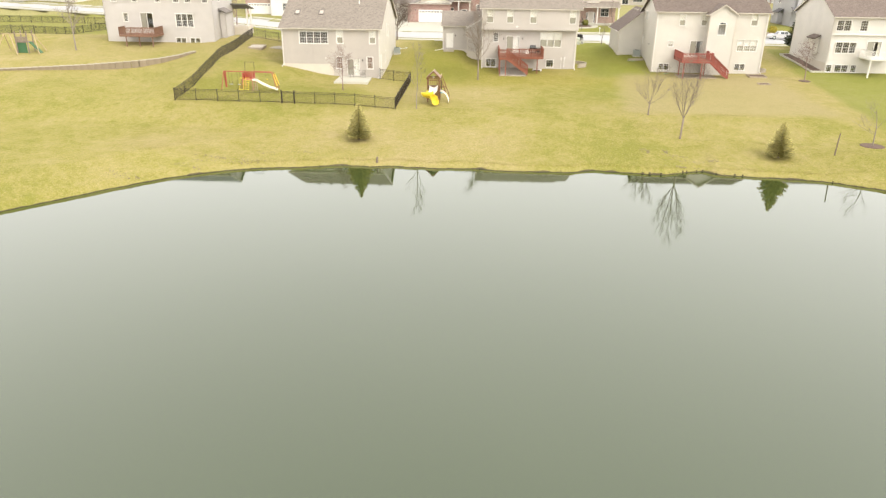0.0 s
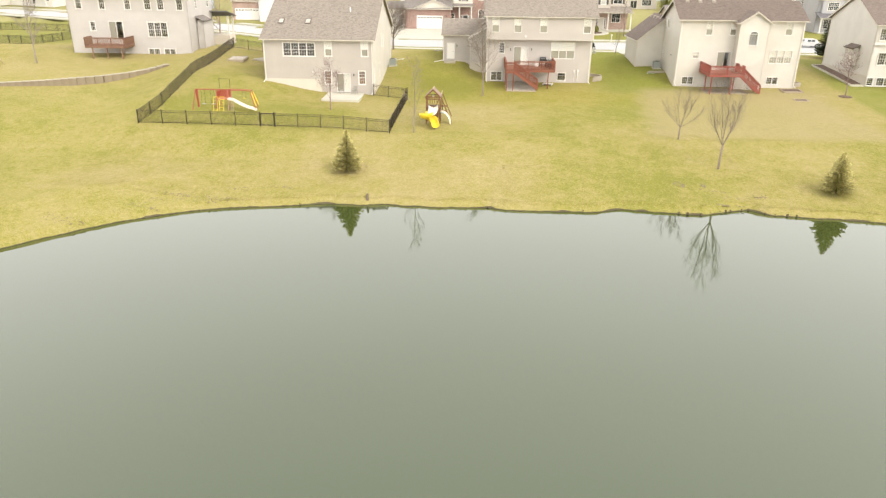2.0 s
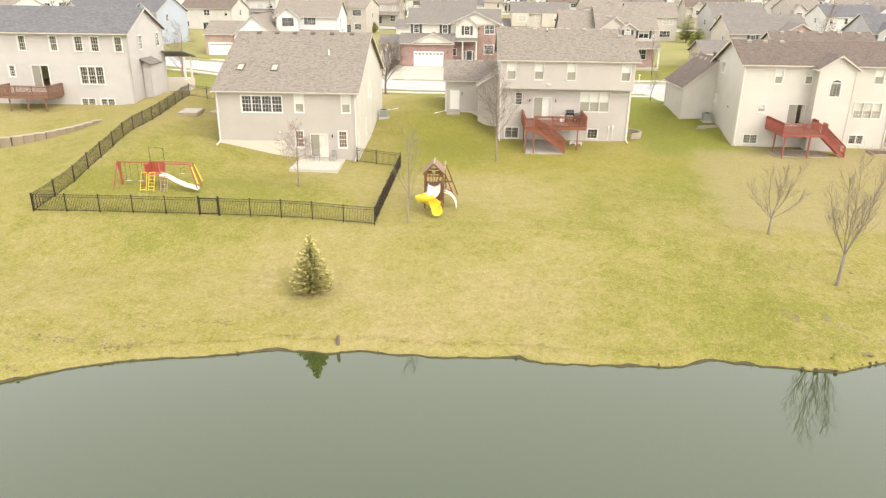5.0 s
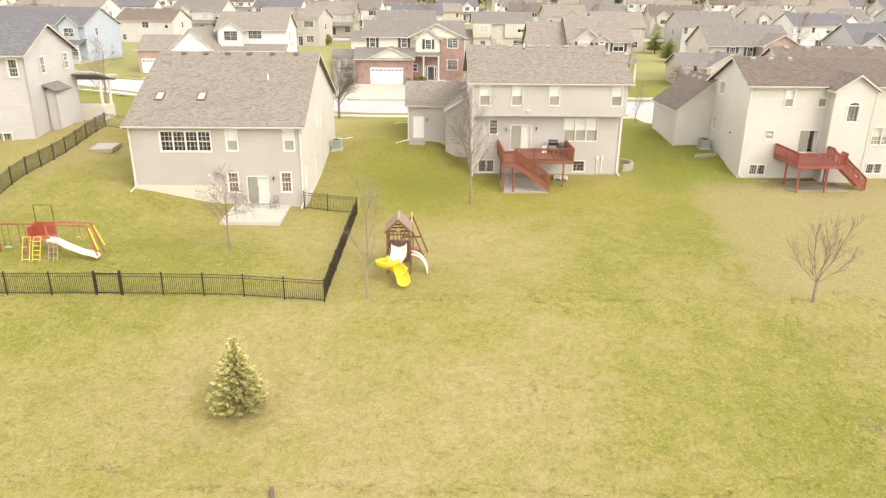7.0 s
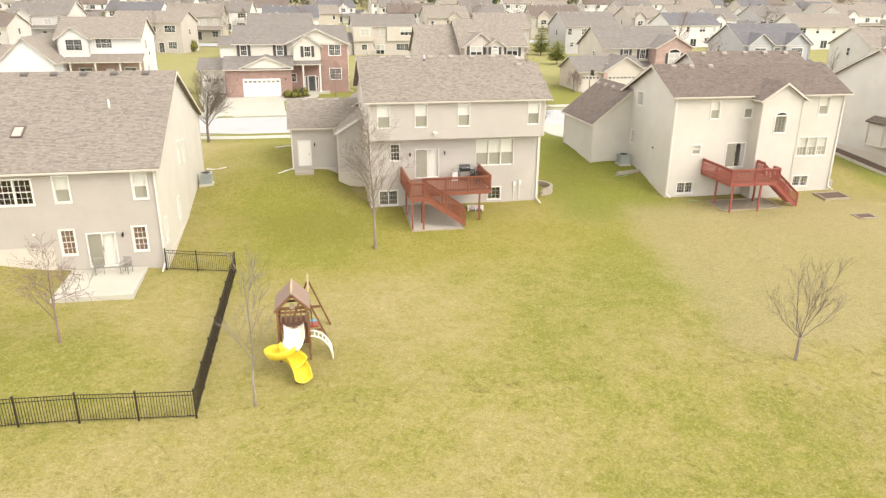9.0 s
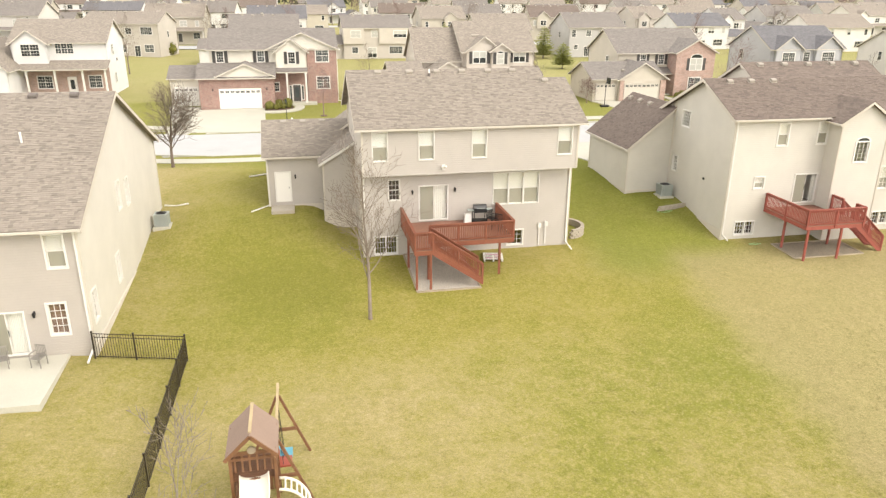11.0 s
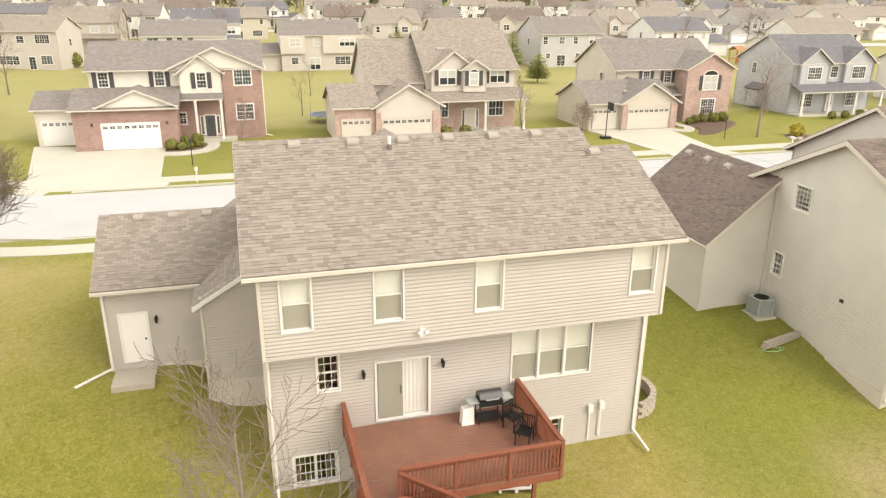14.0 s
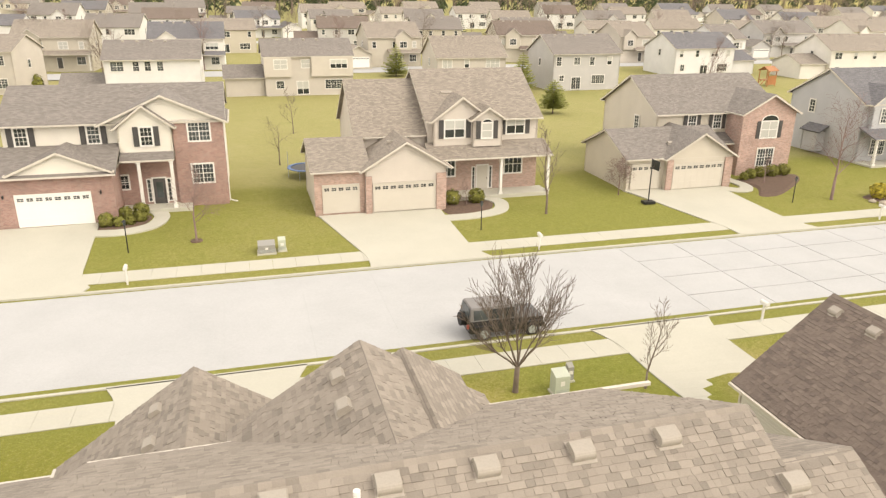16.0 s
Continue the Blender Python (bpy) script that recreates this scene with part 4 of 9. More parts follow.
    prism(bm, [(bx0 - 0.3, y, bz - 0.25), (0, y, bz + 1.18), (0, y, bz + 1.37), (bx0 - 0.3, y, bz - 0.06)], [(bx0 - 0.3, y + 0.024, bz - 0.25), (0, y + 0.024, bz + 1.18), (0, y + 0.024, bz + 1.37), (bx0 - 0.3, y + 0.024, bz - 0.06)])
    part("rake_board", bm, MATS["trim_white"], h)
    # second front gable over the garage
    block(h, 2.98 - X - 3.7, 2.98 - X + 3.7, gy0 + 2.5, gy0 + 6.8, 0.8, 8.2 - Z, 2.52, "y", wm, rm, walls="12")
    for x, y in ((2.0, 117.0), (2.0, 115.4)):
        roof_vent(h, x - X, y - Y, 10.85 - Z - 0.98 * 0.681, 34, turn=-90)
    for x, y in ((6.6, 113.4), (6.55, 112.1)):
        roof_vent(h, x - X, y - Y, 11.13 - Z + 1.87 - 0.42, 31, turn=-90)
    part("foundation", boxes((bx0 - 0.07, -0.02, by0 - 0.075, by0 + 0.2, 0.4, 4.53 - Z)), MATS["foundation"], h)
    part("foundation", boxes((gx0 - 0.07, bx0 - 0.08, gy0 - 0.075, gy0 + 0.2, 0.4, 4.52 - Z)), MATS["foundation"], h)
    interior(h, 0, W, 0, 8.2, (0.05, 4.98 - Z, 8.06 - Z), z_ev)
    for u in (0.08, W - 0.1):
        downspout(h, f, u, 0.05, z_up, kick=1.2)
    wall_lamp(h, f, 3.05, 6.95 - Z)
    wall_lamp(h, f, 5.72, 7.0 - Z)
    for u, v in ((11.35, 4.35 - Z), (11.8, 4.42 - Z)):
        bm = bmesh.new()
        box(bm, u - 0.1, u + 0.1, v - 0.2, v + 0.1, 0.02, 0.17, f)
        box(bm, u - 0.03, u + 0.03, v - 1.4, v - 0.2, 0.025, 0.08, f)
        part("meter_box", bm, MATS["meter_grey"], h, "grey electric meter box with conduit")
    bm = bmesh.new()
    box(bm, 11.72, 11.76, 3.1 - Z, 4.6 - Z, 0.025, 0.07, f)
    part("conduit", bm, MATS["meter_grey"], h)
    m2 = face(0, -0.8, 0, 0)
    bm = bmesh.new()
    box(bm, 4.75, 4.9, 8.45 - Z, 8.75 - Z, 0.02, 0.13, m2)
    beam(bm, m2 @ Vector((4.72, 8.62 - Z, 0.1)), m2 @ Vector((4.72, 8.7 - Z, 0.32)), 0.11, 0.11)
    beam(bm, m2 @ Vector((4.93, 8.62 - Z, 0.1)), m2 @ Vector((4.93, 8.7 - Z, 0.32)), 0.11, 0.11)
    part("flood_light", bm, MATS["trim_white"], h, "white twin flood light")
    return h


def left_house():
    X, Y, Z = -24.7, 94.2, 2.7
    h = house_holder(X, Y, Z, "taupe clapboard house with a broad tan shingled roof and skylights")
    W, D = 12.7, 19.2
    wm, rm = TAUPE, ROOF_TAN
    ev = 8.906 - Z
    f = face(0, 0, 0, 0)
    op = [(2.28, 6.92 - Z, 3.66, 1.45), (7.16, 6.98 - Z, 0.75, 1.50), (11.40 - 0.0, 7.0 - Z, 0.72, 1.50), (7.02, 3.78 - Z, 0.72, 1.48), (8.46, 2.92 - Z, 1.50, 2.05), (11.02, 3.80 - Z, 0.72, 1.48)]
    wall(h, "wall", face(0, 0, -0.5, 0), W, ev + 0.5, wm, [(u, v + 0.5, a, b) for u, v, a, b in op], course=0.127)
    window(h, f, *op[0], lights=4, grid=(3, 4), hung=True)
    window(h, f, *op[1], blind=1.0, screen=True)
    window(h, f, *op[2], blind=1.0, screen=True)
    window(h, f, *op[3], grid=(3, 4), hung=True, blind=1.0, cloth="curtain_brown")
    patio_door(h, f, *op[4], curtain=0.62)
    window(h, f, *op[5], grid=(3, 4), hung=True, blind=1.0, cloth="curtain_brown")
    s = 0.464
    yr = 103.6 - Y
    rise = s * yr
    side = face(W, 0, -0.5, 90)
    so = [(0.6, 3.97 - Z, 0.72, 1.45), (5.5, 3.97 - Z, 0.72, 1.45), (7.65, 7.3 - Z, 0.72, 1.45), (9.65, 7.0 - Z, 0.72, 1.45)]
    # taupe siding swapped for cream here: the sunlight on this side is painted in
    wall(h, "wall", side, D, ev + 0.5, CREAM, [(u, v + 0.5, a, b) for u, v, a, b in so], (yr, rise), course=0.127, label="clapboard side wall with sunlight painted in as cream")
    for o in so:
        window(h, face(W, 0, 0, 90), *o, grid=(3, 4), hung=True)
    wall(h, "wall", face(0, D, -0.5, 270), D, ev + 0.5, wm, (), (D - yr, rise), course=0.127)
    wall(h, "wall", face(W, D, -0.5, 180), W, ev + 0.5, wm)
    t = 0.13
    x0, x1, ye, ze = -0.35, W + 0.35, -0.4, ev + t - s * 0.4
    zr = ev + t + rise
    slope(h, (x0, ye, ze), (x1, ye, ze), (x1, yr, zr), (x0, yr, zr), rm)
    slope(h, (x1, D + 0.4, ze), (x0, D + 0.4, ze), (x0, yr, zr), (x1, yr, zr), rm)
    part("gutter", boxes((x0, x1, ye - 0.11, ye, ze - 0.13, ze - 0.03)), MATS["trim_cream"], h)
    part("soffit", boxes((x0, x1, ye, 0, ze - 0.15, ze - 0.13)), MATS["trim_white"], h)
    for x in (x0 - 0.014, x1 - 0.012):
        chevron(h, [(ye, ze), (yr, zr), (D + 0.4, ze)], x, True, MATS["trim_cream"], 0.24)
    pit = math.degrees(math.atan(s))
    for x in (-22.9, -21.1, -19.3, -17.5, -15.6, -13.6):
        roof_vent(h, x - X, yr - 0.35, zr - s * 0.35 + 0.012, pit, "vent_dark")
    bm = bmesh.new()
    tube(bm, [(-15.3 - X, 99.6 - Y, zr - s * 4.0 - 0.1), (-15.3 - X, 99.6 - Y, zr - s * 4.0 + 0.5)], 0.06, 8)
    part("vent_pipe", bm, MATS["trim_white"], h)
    for x in (-23.2, -20.0):
        bm = bmesh.new()
        m = pose(x - X, 97.35 - Y, ev + t + s * (97.35 - Y), pit)
        for a, b, c, d in ((-0.33, 0.33, -0.55, -0.48), (-0.33, 0.33, 0.48, 0.55), (-0.33, -0.26, -0.48, 0.48), (0.26, 0.33, -0.48, 0.48)):
            box(bm, a, b, c, d, -0.02, 0.12, m)
        sk = part("skylight", bm, MATS["vent_dark"], h, "dark framed skylight with a pale blind")
        bm = bmesh.new()
        box(bm, -0.26, 0.26, -0.48, 0.48, 0.06, 0.085, m)
        part("pane", bm, MATS["skylight_pane"], sk)
    interior(h, 0, W, 0, D, (0.1, 5.9 - Z), ev)
    downspout(h, f, 0.06, 4.05 - Z, ev - 0.1, kick=1.1)
    downspout(h, f, W - 0.08, 0.05, ev - 0.1, kick=1.1)
    part("outlet_box", boxes((5.55, 5.67, -0.06, 0.0, 5.05 - Z, 5.17 - Z)), MATS["trim_white"], h)
    wall_lamp(h, f, 10.45, 4.9 - Z)
    bm = boxes((-0.06, 6.55, -0.075, -0.001, -0.6, 1.62))
    bm2 = boxes((W + 0.001, W + 0.075, 0.0, D, -0.5, 0.4))
    part("foundation", bm, MATS["foundation"], h)
    part("foundation", bm2, MATS["foundation"], h)
    return h


plain("skylight_pane", (0.50, 0.44, 0.37), 0.15)


def right_house():
    X, Y, Z = 25.3, 103.0, 2.75
    h = house_holder(X, Y, Z, "cream clapboard house with a brown shingled roof and arched window")
    W, D, s = 15.05, 7.6, 0.50
    wm, rm = CREAM, ROOF_BROWN
    ev = 11.04 - Z
    yr = 3.85
    f = face(0, 0, 0, 0)
    op = [(3.16, 9.14 - Z, 0.72, 1.40), (6.12, 9.16 - Z, 0.70, 1.40), (12.85, 9.25 - Z, 0.80, 1.42), (1.95, 6.32 - Z, 0.66, 0.70), (4.98, 5.14 - Z, 1.6, 1.95), (11.45, 5.85 - Z, 2.65, 1.5), (0.98, 3.12 - Z, 1.36, 0.86), (11.55, 3.25 - Z, 1.35, 0.85)]
    wall(h, "wall", face(0, 0, -0.6, 0), W, ev + 0.6, wm, [(u, v + 0.6, a, b) for u, v, a, b in op], course=0.127)
    for o in op[:3]:
        window(h, f, *o, blind=1.0, screen=True)
    window(h, f, *op[3], blind=0.9, screen=True)
    patio_door(h, f, *op[4], curtain=0.15)
    window(h, f, *op[5], lights=3, grid=(3, 4), blind=1.0, screen=True)
    for o in op[6:]:
        window(h, f, *o, lights=2, grid=(3, 3), hung=False)
    side = face(0, D, 0, 270)
    so = [(1.1, 9.44 - Z, 1.0, 1.12), (0.42, 6.0 - Z, 0.66, 1.1)]
    wall(h, "wall", face(0, D, -0.6, 270), D, ev + 0.6, wm, [(u, v + 0.6, a, b) for u, v, a, b in so], (D - yr, s * yr), course=0.127)
    for o in so:
        window(h, side, *o, grid=(5, 5) if o[2] > 0.9 else (3, 4), hung=o[2] < 0.9, case=0.06)
    wall(h, "wall", face(W, 0, -0.6, 90), D, ev + 0.6, wm, (), (yr, s * yr), course=0.127)
    wall(h, "wall", face(W, D, -0.6, 180), W - 4.8, ev + 0.6, wm)
    # the side runs on behind the garage under the long front slope
    D2 = 9.3
    low_ev = ev + s * (2 * yr - D2)
    wall(h, "wall", face(0, D2, -0.6, 270), D2 - D, low_ev + 0.6, wm, (), (D2 - D, s * (D2 - D)), course=0.127, corners=False)
    wall(h, "wall", face(4.8, D2, -0.6, 180), 4.8, low_ev + 0.6, wm)
    t = 0.13
    x0, x1, ye, ze = -0.4, W + 0.35, -0.4, ev + t - s * 0.4
    zr = ev + t + s * yr
    slope(h, (x0, ye, ze), (x1, ye, ze), (x1, yr, zr), (x0, yr, zr), rm)
    yf = D2 + 0.3
    slope(h, (x1, yf, zr - s * (yf - yr)), (x0, yf, zr - s * (yf - yr)), (x0, yr, zr), (x1, yr, zr), rm)
    # front part with a higher ridge, set to the right
    block(h, 4.8, W, 2.2, 12.5, 0, ev - 0.2, 2.82, "x", wm, rm, walls="123")
    for a, b in ((x0, 6.5), (10.75, x1)):
        part("gutter", boxes((a, b, ye - 0.11, ye, ze - 0.13, ze - 0.03)), MATS["trim_cream"], h)
    part("soffit", boxes((x0, x1, ye, 0, ze - 0.15, ze - 0.13)), MATS["trim_white"], h)
    for x in (x0 - 0.014, x1 - 0.012):
        chevron(h, [(a, zr - s * abs(a - yr)) for a in (ye, yr, yf)], x, True, MATS["trim_cream"], 0.24)
    # bay with a gable and an arched window
    bx0, bx1, by = 6.85, 10.35, -1.2
    ao = (1.28, 8.1 - Z, 0.95, 1.3)
    block(h, bx0, bx1, by, 3.0, -0.6, ev - 0.24, 1.15, "y", wm, rm, over=0.3, side=0.35, holes={0: [(ao[0], ao[1] + 0.6, ao[2], ao[3])]}, course=0.127, walls="013")
    fb = face(bx0, by, 0, 0)
    window(h, fb, *ao, grid=(3, 5), hung=False)
    bm = bmesh.new()
    k = 14
    pts = [(ao[0] + ao[2] / 2 + (ao[2] / 2 + 0.09) * math.cos(math.pi * i / k), ao[1] + ao[3] + 0.09 + 0.3 * math.sin(math.pi * i / k)) for i in range(k + 1)]
    prism(bm, [fb @ Vector((u, v, 0.02)) for u, v in pts], [fb @ Vector((u, v, 0.045)) for u, v in pts])
    part("arch_head", bm, MATS["trim_white"], h)
    bm = bmesh.new()
    pts = [(ao[0] + ao[2] / 2 + (ao[2] / 2 - 0.02) * math.cos(math.pi * i / k), ao[1] + ao[3] + 0.05 + 0.24 * math.sin(math.pi * i / k)) for i in range(k + 1)]
    prism(bm, [fb @ Vector((u, v, 0.046)) for u, v in pts], [fb @ Vector((u, v, 0.05)) for u, v in pts])
    part("arch_pane", bm, dark_pane(), h)
    pit = math.degrees(math.atan(s))
    for x in (26.6, 28.2, 29.9):
        roof_vent(h, x - X, yr - 0.45, zr - s * 0.45 + 0.012, pit)
    zr2 = ev - 0.2 + t + 2.82
    for x in (31.2, 33.2, 35.2, 37.2, 39.2):
        roof_vent(h, x - X, 2.2 + 5.15 - 0.4, zr2 - s * 0.4 + 0.012, pit)
    # garage to the side, ridge towards the street
    gx0, gx1, gy0 = 21.9 - X, 29.06 - X, 110.75 - Y
    gz = 7.72 - Z
    rg = 2.9
    block(h, gx0, gx1, gy0, gy0 + 7.1, 0.3, gz, rg, "y", wm, rm, over=0.3, side=0.3, course=0.127)
    for y in (117.4, 115.7, 114.0):
        roof_vent(h, 25.0 - X, y - Y, gz + t + rg - 0.48 * 0.81 + 0.01, 39, turn=-90)
    interior(h, 0, W, 0, D, (0.2, 5.1 - Z, 8.2 - Z), ev)
    downspout(h, f, 0.07, 0.2, ev - 0.1, kick=0.7)
    downspout(h, f, W - 0.08, 0.2, ev - 0.1, kick=0.7)
    part("foundation", boxes((-0.075, -0.001, 0.0, D, -0.6, 0.75)), MATS["foundation"], h)
    part("foundation", boxes((gx0 - 0.075, -0.08, gy0 - 0.075, gy0 + 7.0, 0.3, 4.36 - Z)), MATS["foundation"], h)
    bm = bmesh.new()
    box(bm, D - 2.9, D - 2.75, 6.3 - Z, 6.42 - Z, 0.02, 0.1, side)
    part("wall_vent", bm, MATS["dark_metal"], h)
    return h


def far_left_house():
    X, Y, Z = -53.2, 105.0, 5.2
    h = house_holder(X, Y, Z, "pale grey clapboard two-storey house with a slate roof")
    W, D, s = 15.9, 9.0, 0.5
    wm = siding("siding_pale_grey", (0.52, 0.49, 0.45))
    ev = 12.95 - Z
    op = [(x - X, 11.05 - Z, w, 1.45) for x, w in ((-51.9, 0.72), (-48.85, 0.72), (-45.5, 0.72), (-42.9, 0.8), (-41.2, 0.8), (-38.7, 0.75))]
    op += [(-50.4 - X, 8.35 - Z, 0.62, 1.1), (-47.9 - X, 7.3 - Z, 1.75, 2.2), (-42.8 - X, 7.7 - Z, 2.5, 1.75), (-43.1 - X, 5.35 - Z, 1.45, 0.78), (-41.0 - X, 5.35 - Z, 1.45, 0.78)]
    b = block(h, 0, W, 0, D, -0.6, ev, s * D / 2, "x", wm, ROOF_DARK, holes={0: [(u, v + 0.6, a, c) for u, v, a, c in op]}, over=0.4)
    f = face(0, 0, 0, 0)
    for i, o in enumerate(op):
        if i == 7:
            patio_door(h, f, *o, curtain=0.0001)
        elif i == 8:
            window(h, f, *o, lights=3, grid=(3, 4), hung=True)
        elif i > 8:
            window(h, f, *o, lights=2, grid=(3, 3), hung=False)
        else:
            window(h, f, *o, grid=(3, 4), hung=True)
    sd = face(W, 0, 0, 90)
    window(h, sd, 2.6, 11.1 - Z, 0.7, 1.4, grid=(3, 4), deep=False)
    window(h, sd, 7.0, 11.1 - Z, 0.7, 1.4, grid=(3, 4), deep=False)
    interior(h, 0, W, 0, D, (0.05, 7.5 - Z, 10.4 - Z), ev)
    # small side bump with its own roof and a porch in front
    block(h, W, W + 0.9, 2.6, 5.0, 0.4, 9.6 - Z, 0.0, wm=wm, walls="013")
    slope(h, (W + 1.15, 2.3, 9.55 - Z), (W + 1.15, 5.3, 9.55 - Z), (W, 5.3, 10.15 - Z), (W, 2.3, 10.15 - Z), ROOF_GREY)
    part("porch_floor", boxes((W - 6, W + 2.2, D, D + 2.6, 0.6, 1.9)), MATS["foundation"], h)
    slope(h, (W + 2.5, D + 3.0, 4.4), (W - 6, D + 3.0, 4.4), (W - 6, D - 1.0, 5.3), (W + 2.5, D - 1.0, 5.3), ROOF_DARK)
    for y in (D + 0.4, D + 2.4):
        part("porch_post", boxes((W + 1.9, W + 2.1, y - 0.1, y + 0.1, 1.9, 4.5)), MATS["trim_white"], h)
    wall(h, "wall", face(W + 0.02, D, 0, 90), 0.02, 1, wm)
    return h


def far_right_house():
    X, Y, Z = 50.0, 104.6, 3.0
    h = house_holder(X, Y, Z, "white clapboard house with a brown roof and a grey balcony")
    W, D, s = 14.0, 12.5, 0.5
    wm = siding("siding_warm_white", (0.62, 0.59, 0.53))
    ev = 10.6 - Z
    op = [(0.55, 8.65 - Z, 1.85, 1.35), (3.75, 8.65 - Z, 0.95, 1.35), (0.95, 5.65 - Z, 2.75, 1.45), (0.2, 3.05 - Z, 0.75, 0.95), (1.4, 3.05 - Z, 1.85, 0.95), (3.65, 3.05 - Z, 0.75, 0.95), (5.2, 5.2 - Z, 1.9, 2.05)]
    block(h, 0, W, 0, D, -0.5, ev, s * D / 2, "x", wm, ROOF_BROWN, holes={0: [(u, v + 0.5, a, c) for u, v, a, c in op]}, over=0.4)
    f = face(0, 0, 0, 0)
    for i, o in enumerate(op[:6]):
        window(h, f, *o, lights=(2, 1, 3, 1, 2, 1)[i], grid=(3, 4), hung=i < 3)
    patio_door(h, f, *op[6], curtain=0.2)
    interior(h, 0, W, 0, D, (0.02, 5.15 - Z, 8.2 - Z), ev)
    part("foundation", boxes((-0.03, -0.001, 0, D, -0.5, 1.25)), MATS["foundation"], h)
    part("overhang_trim", boxes((-0.02, W, -0.28, 0.0, 8.1 - Z, 8.25 - Z)), MATS["trim_white"], h)
    slope(h, (-0.95, 5.5, 4.3), (-0.95, 3.0, 4.3), (0, 3.0, 4.75), (0, 5.5, 4.75), ROOF_BROWN)
    block(h, -0.7, 0.0, 3.2, 5.3, 2.2, 4.35, 0.0, wm=wm, walls="023")
    part("bay_floor", boxes((-0.68, -0.06, 3.22, 5.28, 2.12, 2.2)), MATS["trim_white"], h)
    bm = boxes((4.4, 8.2, -3.2, 0, 2.05, 2.3))
    part("balcony_floor", bm, MATS["trim_white"], h)
    bm = bmesh.new()
    for a, b in (((4.45, -3.15, 3.25), (8.2, -3.15, 3.25)), ((4.45, -3.15, 3.25), (4.45, 0, 3.25))):
        beam(bm, a, b, 0.09, 0.07)
        beam(bm, (a[0], a[1], 2.45), (b[0], b[1], 2.45), 0.07, 0.07)
        for i in range(24):
            p = Vector(a).lerp(Vector(b), i / 23)
            box(bm, p.x - 0.018, p.x + 0.018, p.y - 0.018, p.y + 0.018, 2.4, 3.22)
    part("balcony_rail", bm, MATS["trim_white"], h)
    for x, y in ((4.6, -3.0), (8.0, -3.0)):
        part("balcony_post", boxes((x - 0.09, x + 0.09, y - 0.09, y + 0.09, -0.3, 2.05)), MATS["trim_white"], h)
    return h


main_house()
left_house()
right_house()
far_left_house()
far_right_house()


# ---- street ----
def strip(name, bm_pts, mat, parent=None, lift=0.05, deep=0.25, label="", n=1):
    """A paved slab over a four-sided plan, draped on the land."""
    a, b, c, d = (Vector((*p, 0)) for p in bm_pts)
    bm = bmesh.new()
    rows = []
    for i in range(n + 1):
        p, q = a.lerp(d, i / n), b.lerp(c, i / n)
        rows.append([(p.x, p.y, land(p.x, p.y) + lift), (q.x, q.y, land(q.x, q.y) + lift)])
    for (p, q), (r, s) in zip(rows, rows[1:]):
        prism(bm, [(v[0], v[1], v[2] - deep) for v in (p, q, s, r)], [p, q, s, r])
    bmesh.ops.remove_doubles(bm, verts=bm.verts, dist=0.001)
    return part(name, bm, mat, parent, label)


def road_xy(u, r):
    """World place of a point u along the road and r across it."""
    return (u, r - road_y(u, 0.0))


plain("road_concrete", (0.425, 0.428, 0.42), 0.9, grain=10, var=0.12, stain=0.25, relief=0.25)
plain("walk_concrete", (0.46, 0.445, 0.37), 0.9, grain=10, var=0.1, stain=0.3, relief=0.25)
plain("joint_washed_out", (0.42, 0.40, 0.36), 0.9)
road = tagged(new("road"), "pale concrete residential street with dark joints", "road", kind="structure")
ROAD_Z = 4.05


def road_slab(u0, u1, r0, r1):
    p = [road_xy(u0, r0), road_xy(u1, r0), road_xy(u1, r1), road_xy(u0, r1)]
    z = [ROAD_Z + smooth_step(-22, -60, q[0]) * 1.0 - 0.0007 * (((r0, r0, r1, r1)[i]) - 135.7) ** 2 for i, q in enumerate(p)]
    bm = bmesh.new()
    prism(bm, [(x, y, h - 0.2) for (x, y), h in zip(p, z)], [(x, y, h) for (x, y), h in zip(p, z)])
    return part("slab", bm, MATS["road_concrete"], road)


lanes = [129.8, 132.75, 135.7, 138.65, 141.6]
u = -170.0
while u < 170:
    step = 4.5 if -60 <= u < 100 else 22.0
    for r0, r1 in zip(lanes, lanes[1:]):
        gap = 0.03 if u > 26 else 0.0015
        road_slab(u + gap, u + step - gap, r0 + gap, r1 - gap)
    u += step
plain("joint_tar", (0.10, 0.09, 0.08), 0.8)
# left of x = 30 overexposure is painted in: joints lightened towards the slabs
for first, last, mat, word in ((0, 47, "joint_washed_out", "pale joints, overexposure put into the colour"), (47, 80, "joint_tar", "dark tarred joints")):
    bm = bmesh.new()
    for i in range(first, last):
        u0, u1 = -170 + i * 4.25, -170 + (i + 1) * 4.25
        q = [road_xy(u0, STREET_N), road_xy(u1, STREET_N), road_xy(u1, STREET_F), road_xy(u0, STREET_F)]
        quad(bm, [(x, y, ROAD_Z - 0.06 + smooth_step(-22, -60, x) * 1.0) for x, y in q])
    part("joint_fill", bm, MATS[mat], road, word)
pavement = tagged(new("pavement"), "pale concrete kerbs and sidewalks along the street", "sidewalk", kind="structure")
for r0, r1, lift, deep in ((129.6, 129.8, 0.06, 0.3), (141.6, 141.8, 0.06, 0.3)):
    for i in range(34):
        u0, u1 = -170 + i * 10, -170 + i * 10 + 9.98
        strip("kerb", [road_xy(u0, r0), road_xy(u1, r0), road_xy(u1, r1), road_xy(u0, r1)], MATS["walk_concrete"], pavement, lift, deep)
